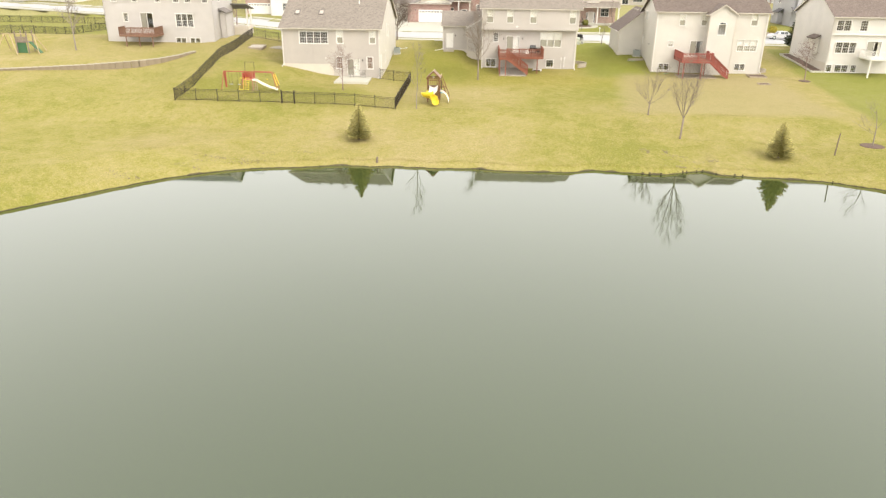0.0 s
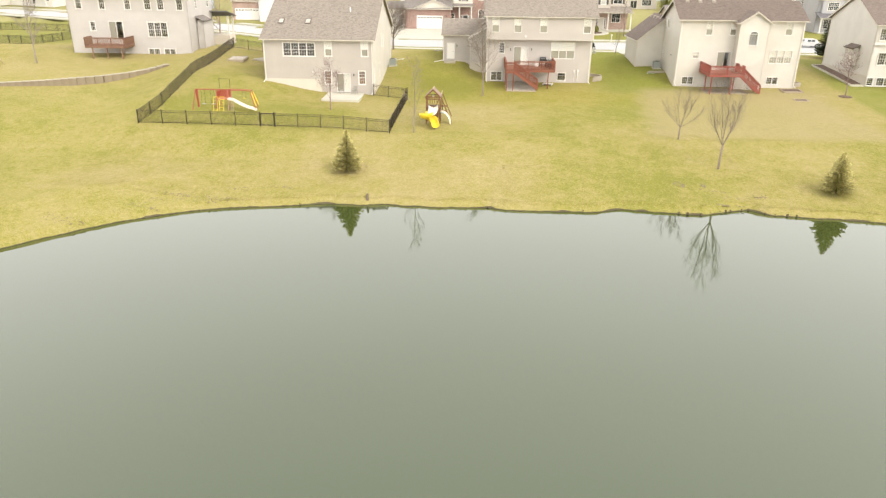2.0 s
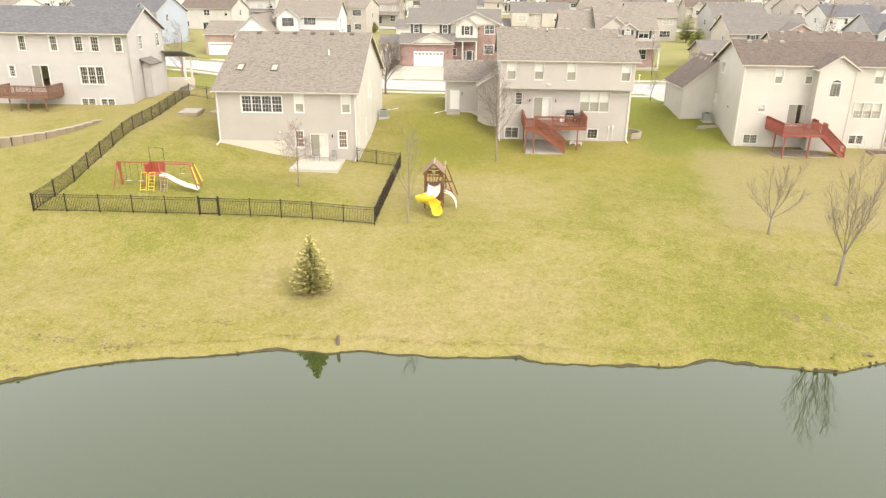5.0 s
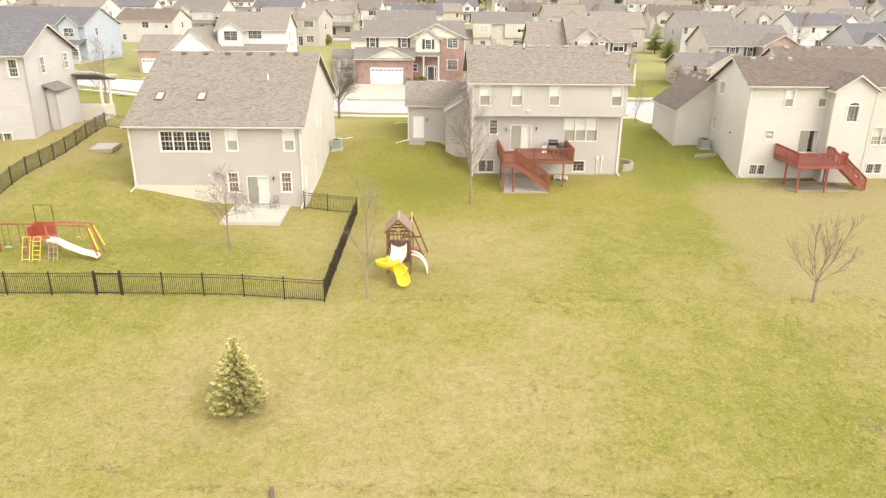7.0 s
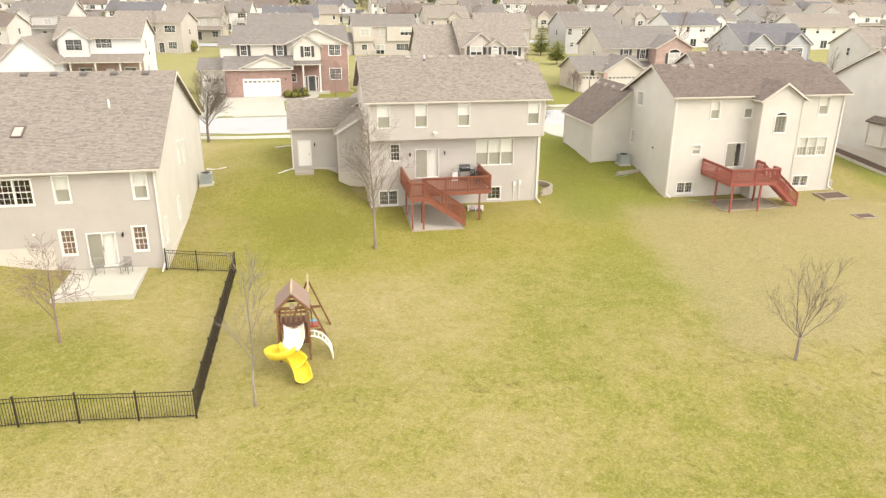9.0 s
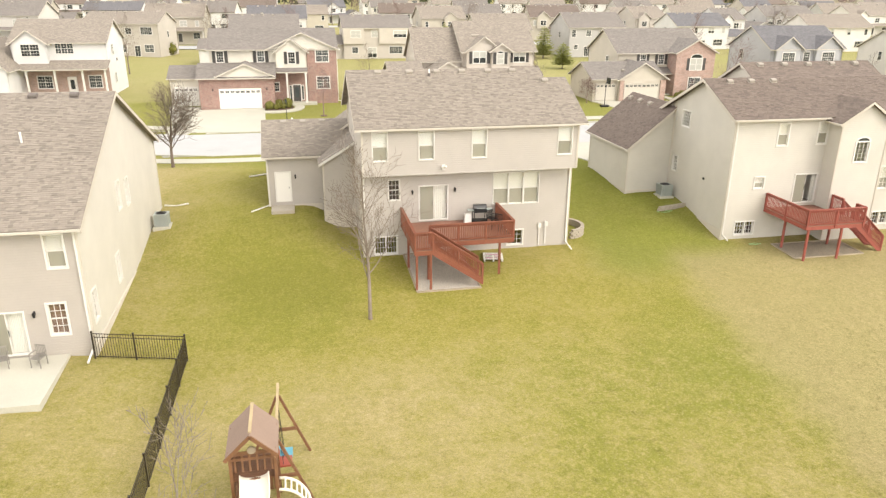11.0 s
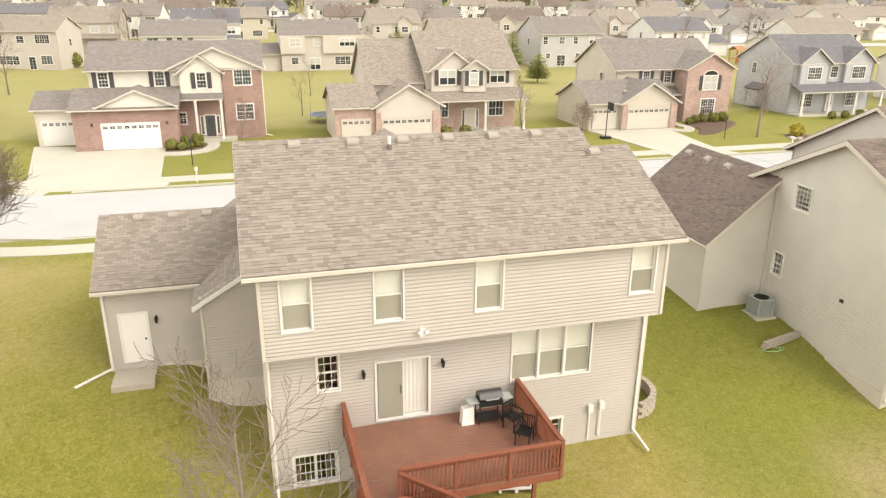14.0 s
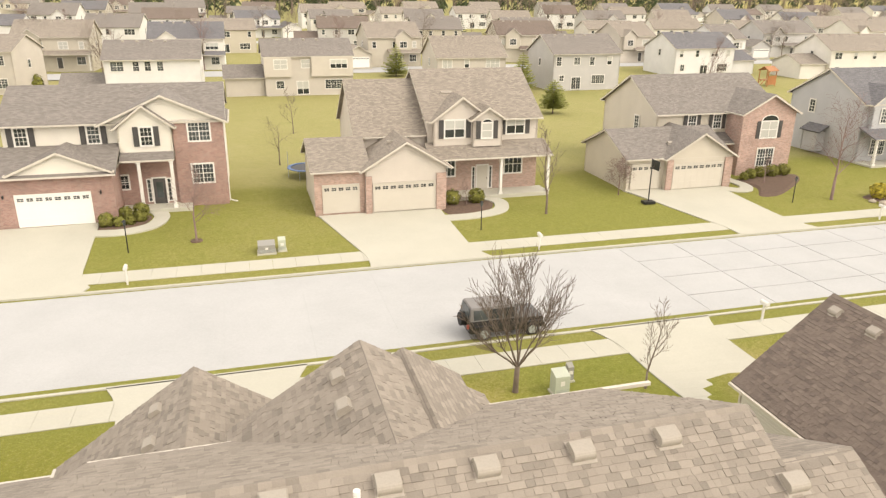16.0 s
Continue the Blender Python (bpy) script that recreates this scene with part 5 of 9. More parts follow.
for r0, r1 in ((126.85, 128.5), (143.0, 144.7)):
    u = -150.0
    while u < 170:
        step = 1.5 if -30 <= u < 66 else 15.0
        strip("paving_slab", [road_xy(u, r0), road_xy(u + step - 0.015, r0), road_xy(u + step - 0.015, r1), road_xy(u, r1)], MATS["walk_concrete"], pavement, 0.04, 0.2)
        u += step


def driveway(pts, lift=0.07, n=14):
    """A draped drive from the garage to the street, flared at the street's kerb."""
    a, b, c, d = (Vector((*p, 0)) for p in pts)
    bm = bmesh.new()
    rows = []
    for i in range(n + 1):
        t = i / n
        p, q = a.lerp(d, t), b.lerp(c, t)
        out = (q - p).normalized()
        near = min(abs(road_y(p.x, p.y) - STREET_N), abs(road_y(p.x, p.y) - STREET_F))
        k = max(0.0, 1 - near / 3.2) ** 2 * 0.8
        p, q = p - out * k, q + out * k
        rows.append([(v.x, v.y, land(v.x, v.y) + lift) for v in (p, q)])
    for (p, q), (r, s) in zip(rows, rows[1:]):
        prism(bm, [(v[0], v[1], v[2] - 0.25) for v in (p, q, s, r)], [p, q, s, r])
    bmesh.ops.remove_doubles(bm, verts=bm.verts, dist=0.001)
    return tagged(part("driveway", bm, MATS["walk_concrete"]), "wide pale concrete driveway leading to a garage", "driveway", "driveways", "structure")


def front_walk(pts, w=1.15, lift=0.075):
    """A curved concrete path through the given places."""
    pts = [Vector((*p, 0)) for p in pts]
    fine = []
    ext = [pts[0] * 2 - pts[1]] + pts + [pts[-1] * 2 - pts[-2]]
    for p0, p1, p2, p3 in zip(ext, ext[1:], ext[2:], ext[3:]):
        for k in range(6):
            t = k / 6
            fine.append(0.5 * (2 * p1 + (p2 - p0) * t + (2 * p0 - 5 * p1 + 4 * p2 - p3) * t * t + (3 * p1 - p0 - 3 * p2 + p3) * t ** 3))
    fine.append(pts[-1])
    bm = bmesh.new()
    rows = []
    for i, p in enumerate(fine):
        d = (fine[min(i + 1, len(fine) - 1)] - fine[max(i - 1, 0)]).normalized()
        s = Vector((-d.y, d.x, 0)) * (w / 2)
        rows.append([(v.x, v.y, land(v.x, v.y) + lift) for v in (p - s, p + s)])
    for (p, q), (r, s) in zip(rows, rows[1:]):
        prism(bm, [(v[0], v[1], v[2] - 0.2) for v in (p, q, s, r)], [p, q, s, r])
    bmesh.ops.remove_doubles(bm, verts=bm.verts, dist=0.001)
    tagged(part("front_walk", bm, MATS["walk_concrete"]), "curved pale concrete path from the driveway to the porch", "path", "front walks", "structure")


driveway([(-1.3, 129.7), (6.2, 129.7), (5.8, 117.8), (-1.0, 117.8)], lift=0.06)
driveway([(22.7, 129.7), (28.5, 129.7), (28.3, 117.8), (22.6, 117.8)], lift=0.06)
driveway([(-17.8, 156.8), (-6.0, 153.7), (-5.6, 141.7), (-15.2, 141.7)])
driveway([(9.9, 152.0), (19.6, 152.0), (19.9, 141.7), (12.9, 141.7)])
driveway([(37.0, 153.0), (46.2, 153.0), (47.0, 141.7), (41.3, 141.7)])
front_walk([(-6.2, 151.6), (-4.2, 151.5), (-2.3, 152.4), (-1.7, 154.2), (-2.1, 155.7)])
front_walk([(19.6, 149.7), (22.0, 149.8), (24.3, 150.6), (25.0, 152.4), (24.3, 153.7)])
front_walk([(46.0, 152.2), (47.8, 151.2), (48.9, 152.2), (48.6, 154.2), (48.3, 156.6)])
driveway([(76.0, 156), (84, 156), (85, 141.7), (76, 141.7)])


# ---- the houses across the street, fronts towards the pond ----
BRICK = brickwork("brick_red", (0.30, 0.175, 0.145))
BRICK_TAN = brickwork("brick_mixed", (0.40, 0.27, 0.22))
BRICK_ROSE = brickwork("brick_rose", (0.40, 0.265, 0.22))


def shuttered(h, f, u, v, w, hh, lights=1, deep=False, grid=(3, 4)):
    window(h, f, u, v, w, hh, grid=grid, hung=True, lights=lights, deep=False)
    shutter(h, f, u - 0.09 - 0.42, v - 0.05, 0.4, hh + 0.1)
    shutter(h, f, u + w + 0.09 + 0.02, v - 0.05, 0.4, hh + 0.1)


def arch_light(h, f, u, v, w, rise=0.5):
    """A low arched light over a window: frame and pane."""
    def ring(r0, r1, z0, z1, bm, k=10):
        a = [(w / 2 - (w / 2 + r1) * math.cos(math.pi * i / k), (rise + r1) * math.sin(math.pi * i / k)) for i in range(k + 1)]
        b = [(w / 2 - (w / 2 + r0) * math.cos(math.pi * i / k), max(0, rise + r0) * math.sin(math.pi * i / k)) for i in range(k + 1)]
        for i in range(k):
            prism(bm, [(*p, z0) for p in (a[i], a[i + 1], b[i + 1], b[i])], [(*p, z1) for p in (a[i], a[i + 1], b[i + 1], b[i])])
        bmesh.ops.remove_doubles(bm, verts=bm.verts, dist=0.0005)
    bm = bmesh.new()
    ring(-0.02, 0.06, 0.0, 0.05, bm)
    ob = set_in(part("arch_window", bm, MATS["trim_white"], h), f, u, v)
    bm = bmesh.new()
    prism(bm, [(w / 2 - w / 2 * math.cos(math.pi * i / 10), rise * math.sin(math.pi * i / 10), 0.008) for i in range(11)], [(w / 2 - w / 2 * math.cos(math.pi * i / 10), rise * math.sin(math.pi * i / 10), 0.014) for i in range(11)])
    part("pane", bm, dark_pane(), ob)


def shed(h, x0, x1, y0, y1, z0, z1, rm):
    """A lean-to roof: low edge at y0, high edge at y1."""
    slope(h, (x0, y0, z0), (x1, y0, z0), (x1, y1, z1), (x0, y1, z1), rm)
    part("gutter", boxes((x0, x1, y0 - 0.1, y0, z0 - 0.13, z0 - 0.015)), MATS["trim_cream"], h)


def column(h, x, y, z0, z1, r=0.11):
    bm = boxes((x - r, x + r, y - r, y + r, z0, z1), (x - r - 0.05, x + r + 0.05, y - r - 0.05, y + r + 0.05, z0, z0 + 0.2), (x - r - 0.05, x + r + 0.05, y - r - 0.05, y + r + 0.05, z1 - 0.15, z1))
    part("porch_column", bm, MATS["trim_white"], h)


def brick_house():
    X, Y, Z = -12.4, 157.3, 4.85
    h = house_holder(X, Y, Z, "two-storey house with cream siding, red brick and dark shutters")
    wm = siding("siding_ivory", (0.70, 0.66, 0.57), lines=False)
    rm = ROOF_GREY
    ev = 11.75 - Z
    block(h, 0, 15.6, 0, 9.6, -0.3, ev, 0.45 * 4.8, "x", wm, rm, over=0.4)
    f = face(0, 0, 0, 0)
    for x in (-11.55, -6.6):
        shuttered(h, f, x - X, 10.15 - Z, 0.85, 1.32)
    # projecting bay with a gable
    block(h, 8.0, 11.85, -0.7, 4, 3.9, 11.45 - Z, 1.5, "y", wm, rm, over=0.35, side=0.3, walls="013")
    shuttered(h, face(8.0, -0.7, 0, 0), 1.6, 9.95 - Z, 0.85, 1.4)
    # brick end with a gable behind
    block(h, 11.9, 15.65, -0.35, 3.5, -0.3, 11.9 - Z, 0.0, wm=BRICK, walls="013")
    block(h, 6.9, 15.75, -0.42, 5, ev - 0.25, ev - 0.1, 2.0, "y", wm, rm, over=0.4, side=0.3, walls="0")
    fb = face(11.9, -0.35, 0, 0)
    for v in (10.1, 6.75):
        window(h, fb, 1.15, v - Z, 1.6, 1.5, lights=2, grid=(3, 4), deep=False)
    # garage
    gx0, gx1, gy = -13.6 - X, -4.7 - X, 153.8 - Y
    ge = 8.6 - Z
    block(h, gx0, gx1, gy, 0.2, -0.2, ge, 0, wm=BRICK, walls="013")
    shed(h, gx0 - 0.3, gx1 + 0.3, gy - 0.4, 0.0, ge, ge + 1.5, rm)
    block(h, -11.2 - X, -5.0 - X, gy - 0.1, 0.0, ge - 0.2, ge + 0.25, 1.35, "y", wm, rm, over=0.25, side=0.4, walls="0")
    fg = face(gx0, gy, 0, 0)
    garage_door(h, fg, 2.35, 0.05, 4.9, 2.35)
    block(h, -17.4 - X, -13.6 - X, 157.0 - Y, 6, -0.2, 8.3 - Z, 1.2, "x", wm, rm, walls="023")
    garage_door(h, face(-17.4 - X, 157.0 - Y, 0, 0), 0.5, 0.05, 2.75, 2.3)
    # porch
    shed(h, gx1 + 0.3, 11.9, -1.6, 0.0, 9.0 - Z, 9.75 - Z, rm)
    part("porch_floor", boxes((gx1, 12.9, -1.8, 0.0, -0.4, 0.3)), MATS["walk_concrete"], h)
    part("porch_wall", boxes((gx1, 11.9, -0.06, -0.004, 0.3, 3.95)), BRICK, h)
    for x in (9.3, 11.65):
        column(h, x, -1.5, 0.3, 9.0 - Z - 0.1)
    fp = face(0, -0.06, 0, 0)
    panel_door(h, fp, 10.0, 0.3, 0.92, 2.05, "shutter_dark", glazed=True)
    for u in (9.55, 11.05):
        window(h, fp, u, 0.5, 0.28, 1.8, grid=(1, 5), hung=False, deep=False, case=0.05)
    window(h, fp, 8.55 - 0.9, 1.6, 0.6, 1.1, grid=(2, 3), deep=False)
    for u in (1.6, 8.0):
        wall_lamp(h, fg, u, 2.4)
    downspout(h, face(15.65, -0.3, 0, 90), 0.1, 0.1, ev, kick=0.6)
    return h


def two_gable_house():
    X, Y, Z = 19.6, 155.8, 4.85
    h = house_holder(X, Y, Z, "taupe house with front gables, brick garage and dark shutters")
    wm = siding("siding_dove", (0.57, 0.515, 0.445), lines=False)
    rm = ROOF_TAN
    ev = 11.35 - Z
    block(h, 0, 9.9, 0, 11.0, -0.3, ev, 0.62 * 5.5, "x", wm, rm, over=0.4)
    f = face(0, 0, 0, 0)
    block(h, 0.4, 5.2, -0.5, 5, 4.3, ev, 1.75, "y", wm, rm, over=0.35, side=0.35, walls="013")
    fa = face(0.4, -0.5, 0, 0)
    window(h, fa, 0.95, 9.8 - Z, 1.7, 1.45, lights=2, grid=(1, 2), deep=False, blind=0.5)
    shutter(h, fa, 0.42, 9.75 - Z, 0.4, 1.55), shutter(h, fa, 2.8, 9.75 - Z, 0.4, 1.55)
    block(h, 3.7, 6.3, -0.95, 4, 4.2, ev + 0.05, 0.85, "y", wm, rm, over=0.3, side=0.3, walls="013")
    fc = face(3.7, -0.95, 0, 0)
    window(h, fc, 0.75, 9.75 - Z, 0.9, 1.25, grid=(1, 2), hung=True, deep=False, blind=0.97)
    arch_light(h, fc, 0.75, 11.0 - Z, 0.9, 0.32)
    shutter(h, fc, 0.24, 9.7 - Z, 0.4, 1.5), shutter(h, fc, 1.76, 9.7 - Z, 0.4, 1.5)
    window(h, f, 7.0, 9.85 - Z, 1.6, 1.45, lights=2, grid=(1, 2), deep=False, blind=0.5)
    shutter(h, f, 6.49, 9.8 - Z, 0.4, 1.55), shutter(h, f, 8.71, 9.8 - Z, 0.4, 1.55)
    shed(h, -0.3, 10.5, -2.2, 0.0, 8.35 - Z, 9.35 - Z, rm)
    part("porch_floor", boxes((-0.2, 10.3, -2.2, 0.0, -0.4, 0.25)), MATS["walk_concrete"], h)
    part("porch_wall", boxes((0, 9.9, -0.07, -0.004, 0.25, 3.4)), BRICK_TAN, h)
    fw = face(0, -0.07, 0, 0)
    window(h, fw, 1.0, 6.4 - Z, 1.4, 1.5, lights=2, grid=(2, 2), deep=False)
    window(h, fw, 6.9, 6.4 - Z, 1.6, 1.6, lights=2, grid=(2, 2), deep=False)
    panel_door(h, face(0, -0.07, 0, 0), 4.4, 0.25, 0.95, 2.1, "door_cream")
    for u in (3.95, 5.5):
        window(h, face(0, -0.07, 0, 0), u, 0.35, 0.25, 1.9, grid=(1, 5), hung=False, deep=False, case=0.05)
    for x in (5.9, 10.2):
        column(h, x, -2.0, 0.25, 8.25 - Z)
    # middle block
    block(h, -5.9, 0.0, 0.6, 10.6, -0.3, 10.1 - Z, 0.77 * 5.0, "x", wm, rm, over=0.3, walls="0123")
    # garages
    gy = 152.2 - Y
    gx0 = 9.7 - X
    block(h, gx0, 13.8 - X, gy, 4.0, -0.2, 8.3 - Z, 0.45 * 3.8, "x", wm, rm, walls="0123")
    fg = face(gx0, gy - 0.03, 0, 0)
    part("brick_face", boxes((gx0 - 0.02, 13.6 - X, gy - 0.08, gy - 0.004, -0.2, 3.35)), BRICK_TAN, h)
    garage_door(h, face(gx0, gy - 0.08, 0, 0), 0.65, 0.05, 2.75, 2.2, "door_cream")
    block(h, 13.6 - X, 20.1 - X, gy - 0.4, 2.0, -0.2, 8.35 - Z, 1.95, "y", wm, rm, over=0.35, side=0.4, walls="013")
    for a, b in ((13.6, 14.1), (19.3, 20.1)):
        part("brick_pier", boxes((a - X, b - X, gy - 0.5, gy - 0.404, -0.2, 2.9)), BRICK_TAN, h)
    garage_door(h, face(13.6 - X, gy - 0.41, 0, 0), 0.65, 0.05, 4.9, 2.2, "door_cream")
    for x in (16.2, 16.45, 16.7):
        roof_vent(h, x - X - 0.3, gy + 1.6, 8.35 - Z + 1.6, 0)
    for x in (21.6, 21.9, 22.2):
        roof_vent(h, x - X, 2.6, ev + 0.62 * 2.6 + 0.14, 32)
    return h


def brick_gable_house():
    X, Y, Z = 42.6, 158.0, 4.85
    h = house_holder(X, Y, Z, "beige house with a mixed brick gable and double garage")
    wm = siding("siding_sand", (0.55, 0.50, 0.41), lines=False)
    rm = ROOF_GREY
    ev = 10.75 - Z
    block(h, 0, 13.3, 0, 10.5, -0.3, ev, 0.55 * 5.25, "x", wm, rm, over=0.4)
    f = face(0, 0, 0, 0)
    for u in (3.4, 6.2):
        shuttered(h, f, u, 9.1 - Z, 0.85, 1.3)
    block(h, 7.7, 13.6, -2.4, 5, -0.3, ev + 0.1, 1.62, "y", BRICK_ROSE, rm, over=0.35, side=0.35, walls="013")
    fb = face(7.7, -2.4, 0, 0)
    window(h, fb, 2.15, 8.45 - Z, 1.8, 1.55, lights=2, grid=(1, 2), deep=False, blind=0.97)
    arch_light(h, fb, 2.15, 10.09 - Z, 1.8)
    shutter(h, fb, 1.62, 8.4 - Z, 0.4, 1.65), shutter(h, fb, 4.08, 8.4 - Z, 0.4, 1.65)
    window(h, fb, 2.15, 5.7 - Z, 1.8, 1.7, lights=2, grid=(3, 3), deep=False)
    window(h, face(0, 10.5, 0, 270), 6.5, 8.6 - Z, 0.8, 1.4, grid=(2, 4), deep=False)
    shed(h, 4.6, 7.7, -1.6, 0, 7.9 - Z, 8.7 - Z, rm)
    part("porch_floor", boxes((4.6, 7.7, -1.6, 0, -0.4, 0.2)), MATS["walk_concrete"], h)
    panel_door(h, f, 5.7, 0.2, 0.95, 2.05, "shutter_dark")
    gy = 153.0 - Y
    gx0 = 36.9 - X
    block(h, gx0, 47.2 - X, gy, 3.0, -0.2, 7.75 - Z, 0.45 * 4, "x", wm, rm, walls="023")
    garage_door(h, face(gx0, gy, 0, 0), 0.55, 0.05, 2.75, 2.2, "door_cream")
    block(h, 40.6 - X, 47.3 - X, gy - 0.5, 2.0, -0.2, 7.75 - Z, 2.0, "y", wm, rm, over=0.35, side=0.35, walls="013")
    garage_door(h, face(40.6 - X, gy - 0.5, 0, 0), 0.75, 0.05, 4.95, 2.2, "door_cream")
    for a, b in ((40.6, 41.2), (46.5, 47.3)):
        part("stone_pier", boxes((a - X, b - X, gy - 0.6, gy - 0.504, -0.2, 2.7)), BRICK_TAN, h)
    for x in (11.6, 12.0, 12.4):
        roof_vent(h, x - 1.2, 2.2, ev + 0.55 * 2.2 + 0.2, 29)
    for x in (-1.0, -0.5, 0.0):
        roof_vent(h, x + 0.2, gy + 1.4, 7.75 - Z + 0.9, 24)
    return h


def porch_house(X, Y, Z, label, colour, rm, W=13.0, turn=0.0, brick=None):
    """A two-storey front with a long porch and two front gables."""
    h = house_holder(X, Y, Z, label, turn)
    wm = siding("siding_" + colour[0], colour[1], lines=False)
    ev = 6.3
    block(h, 0, W, 0, 10.5, -0.3, ev, 0.55 * 5.25, "x", wm, rm, over=0.4)
    f = face(0, 0, 0, 0)
    block(h, 0.6, 4.8, -0.5, 5, 3.2, ev, 1.6, "y", wm, rm, over=0.35, side=0.35, walls="013")
    block(h, W - 4.9, W - 0.7, -0.5, 5, 3.2, ev, 1.6, "y", wm, rm, over=0.35, side=0.35, walls="013")
    for u in (1.7, W - 3.8):
        window(h, face(0, -0.5, 0, 0), u, 4.3, 2.0, 1.45, lights=2, grid=(3, 4), deep=False)
    window(h, f, W / 2 - 0.5, 4.4, 1.0, 1.35, grid=(3, 4), deep=False)
    shed(h, -0.3, W + 0.3, -2.4, 0, 3.0, 3.9, rm)
    part("porch_floor", boxes((-0.1, W + 0.1, -2.3, 0, -0.5, 0.25)), MATS["walk_concrete"], h)
    for i in range(4):
        column(h, 0.2 + (W - 0.4) * i / 3, -2.1, 0.25, 2.95)
    if brick:
        part("porch_wall", boxes((0, W, -0.06, -0.004, 0.25, 3.1)), brick, h)
    fp = face(0, -0.06, 0, 0)
    window(h, fp, 1.6, 0.9, 1.8, 1.6, lights=2, grid=(3, 4), deep=False)
    window(h, fp, W - 3.6, 0.9, 1.8, 1.6, lights=2, grid=(3, 4), deep=False)
    panel_door(h, fp, W / 2 - 0.5, 0.25, 0.95, 2.05, "door_white", glazed=True)
    sd = face(0, 10.5, 0, 270)
    window(h, sd, 3.0, 4.4, 0.8, 1.35, grid=(2, 4), deep=False)
    sd = face(W, 0, 0, 90)
    window(h, sd, 3.0, 4.4, 0.8, 1.35, grid=(2, 4), deep=False)
    block(h, -1.0, 0, 4.5, 6.8, 0.5, 2.6, 0, wm=wm, walls="023")
    slope(h, (-1.2, 7.1, 2.6), (-1.2, 4.2, 2.6), (0, 4.2, 3.3), (0, 7.1, 3.3), rm)
    return h


brick_house()
two_gable_house()
brick_gable_house()
SLATE_BLUE = ("blue_grey", (0.43, 0.43, 0.43))
porch_house(66.2, 157.4, 4.8, "blue-grey house with two front gables and a long porch", SLATE_BLUE, ROOF_DARK, W=12.1)


def white_house():
    X, Y, Z = -49.0, 168.0, 5.2
    h = house_holder(X, Y, Z, "white clapboard house with a front gable wing and brick porch")
    wm, rm = siding("siding_bright_white", (0.70, 0.69, 0.67), lines=False), ROOF_TAN
    ev = 12.1 - Z
    block(h, 10.6, 22.3, 0, 10.5, -0.3, ev, 0.5 * 5.25, "x", wm, rm, over=0.4)
    f = face(0, 0, 0, 0)
    block(h, 11.0, 15.2, -0.9, 5, 3.2, ev - 0.1, 1.6, "y", wm, rm, over=0.35, side=0.35, walls="013")
    window(h, face(0, -0.9, 0, 0), 12.1, 10.35 - Z, 2.2, 1.5, lights=2, grid=(3, 4), deep=False)
    window(h, f, 16.0, 10.6 - Z, 2.2, 1.3, lights=3, grid=(2, 4), deep=False)
    # gable wing towards the street
    block(h, 4.5, 11.7, -6.0, 6, -0.3, 9.1 - Z, 3.3, "y", wm, rm, over=0.35, side=0.35, walls="0123")
    window(h, face(0, -6.0, 0, 0), 7.2, 6.2 - Z, 1.8, 1.5, lights=2, grid=(3, 4), deep=False)
    # low brick garage beside it
    block(h, -1.6, 4.5, -4.0, 5, -0.3, 9.0 - Z, 0.45 * 4.5, "x", BRICK_TAN, rm, walls="023")
    garage_door(h, face(0, -4.0, 0, 0), -1.0, 0.05, 4.9, 2.2)
    # porch
    shed(h, 11.7, 22.6, -2.4, 0, 8.75 - Z, 9.75 - Z, rm)
    part("porch_floor", boxes((11.7, 22.4, -2.3, 0, -0.5, 0.25)), MATS["walk_concrete"], h)
    part("porch_wall", boxes((11.7, 22.3, -0.06, -0.004, 0.25, 3.5)), BRICK_TAN, h)
    for x in (12.6, 16.0, 19.4, 22.2):
        column(h, x, -2.1, 0.25, 3.5)
    fp = face(0, -0.06, 0, 0)
    window(h, fp, 13.2, 0.9, 1.8, 1.6, lights=2, grid=(3, 4), deep=False)
    window(h, fp, 19.6, 0.9, 1.6, 1.6, lights=2, grid=(3, 4), deep=False)
    panel_door(h, fp, 17.0, 0.25, 0.95, 2.05, "door_white", glazed=True)
    sd = face(22.3, 0, 0, 90)
    window(h, sd, 3.0, 10.2 - Z, 0.8, 1.35, grid=(2, 4), deep=False)
    window(h, sd, 3.0, 6.4 - Z, 0.8, 1.35, grid=(2, 4), deep=False)
    part("side_vent", boxes((22.3, 22.36, 5.0, 5.4, 9.2 - Z, 9.6 - Z)), MATS["vent_dark"], h)
    return h


# ---- farther houses ----
TONES = [("ivory_far", (0.70, 0.67, 0.60)), ("stone_far", (0.52, 0.475, 0.41)), ("pearl_far", (0.60, 0.57, 0.52)), ("khaki_far", (0.50, 0.455, 0.37)), ("ash_far", (0.47, 0.455, 0.43)), ("snow_far", (0.68, 0.67, 0.645))]
ROOFS = [ROOF_TAN, ROOF_GREY, ROOF_BROWN, ROOF_GREY, ROOF_TAN, ROOF_DARK]
WORDS = ["ivory", "stone-coloured", "pearl grey", "khaki", "ash grey", "white"]


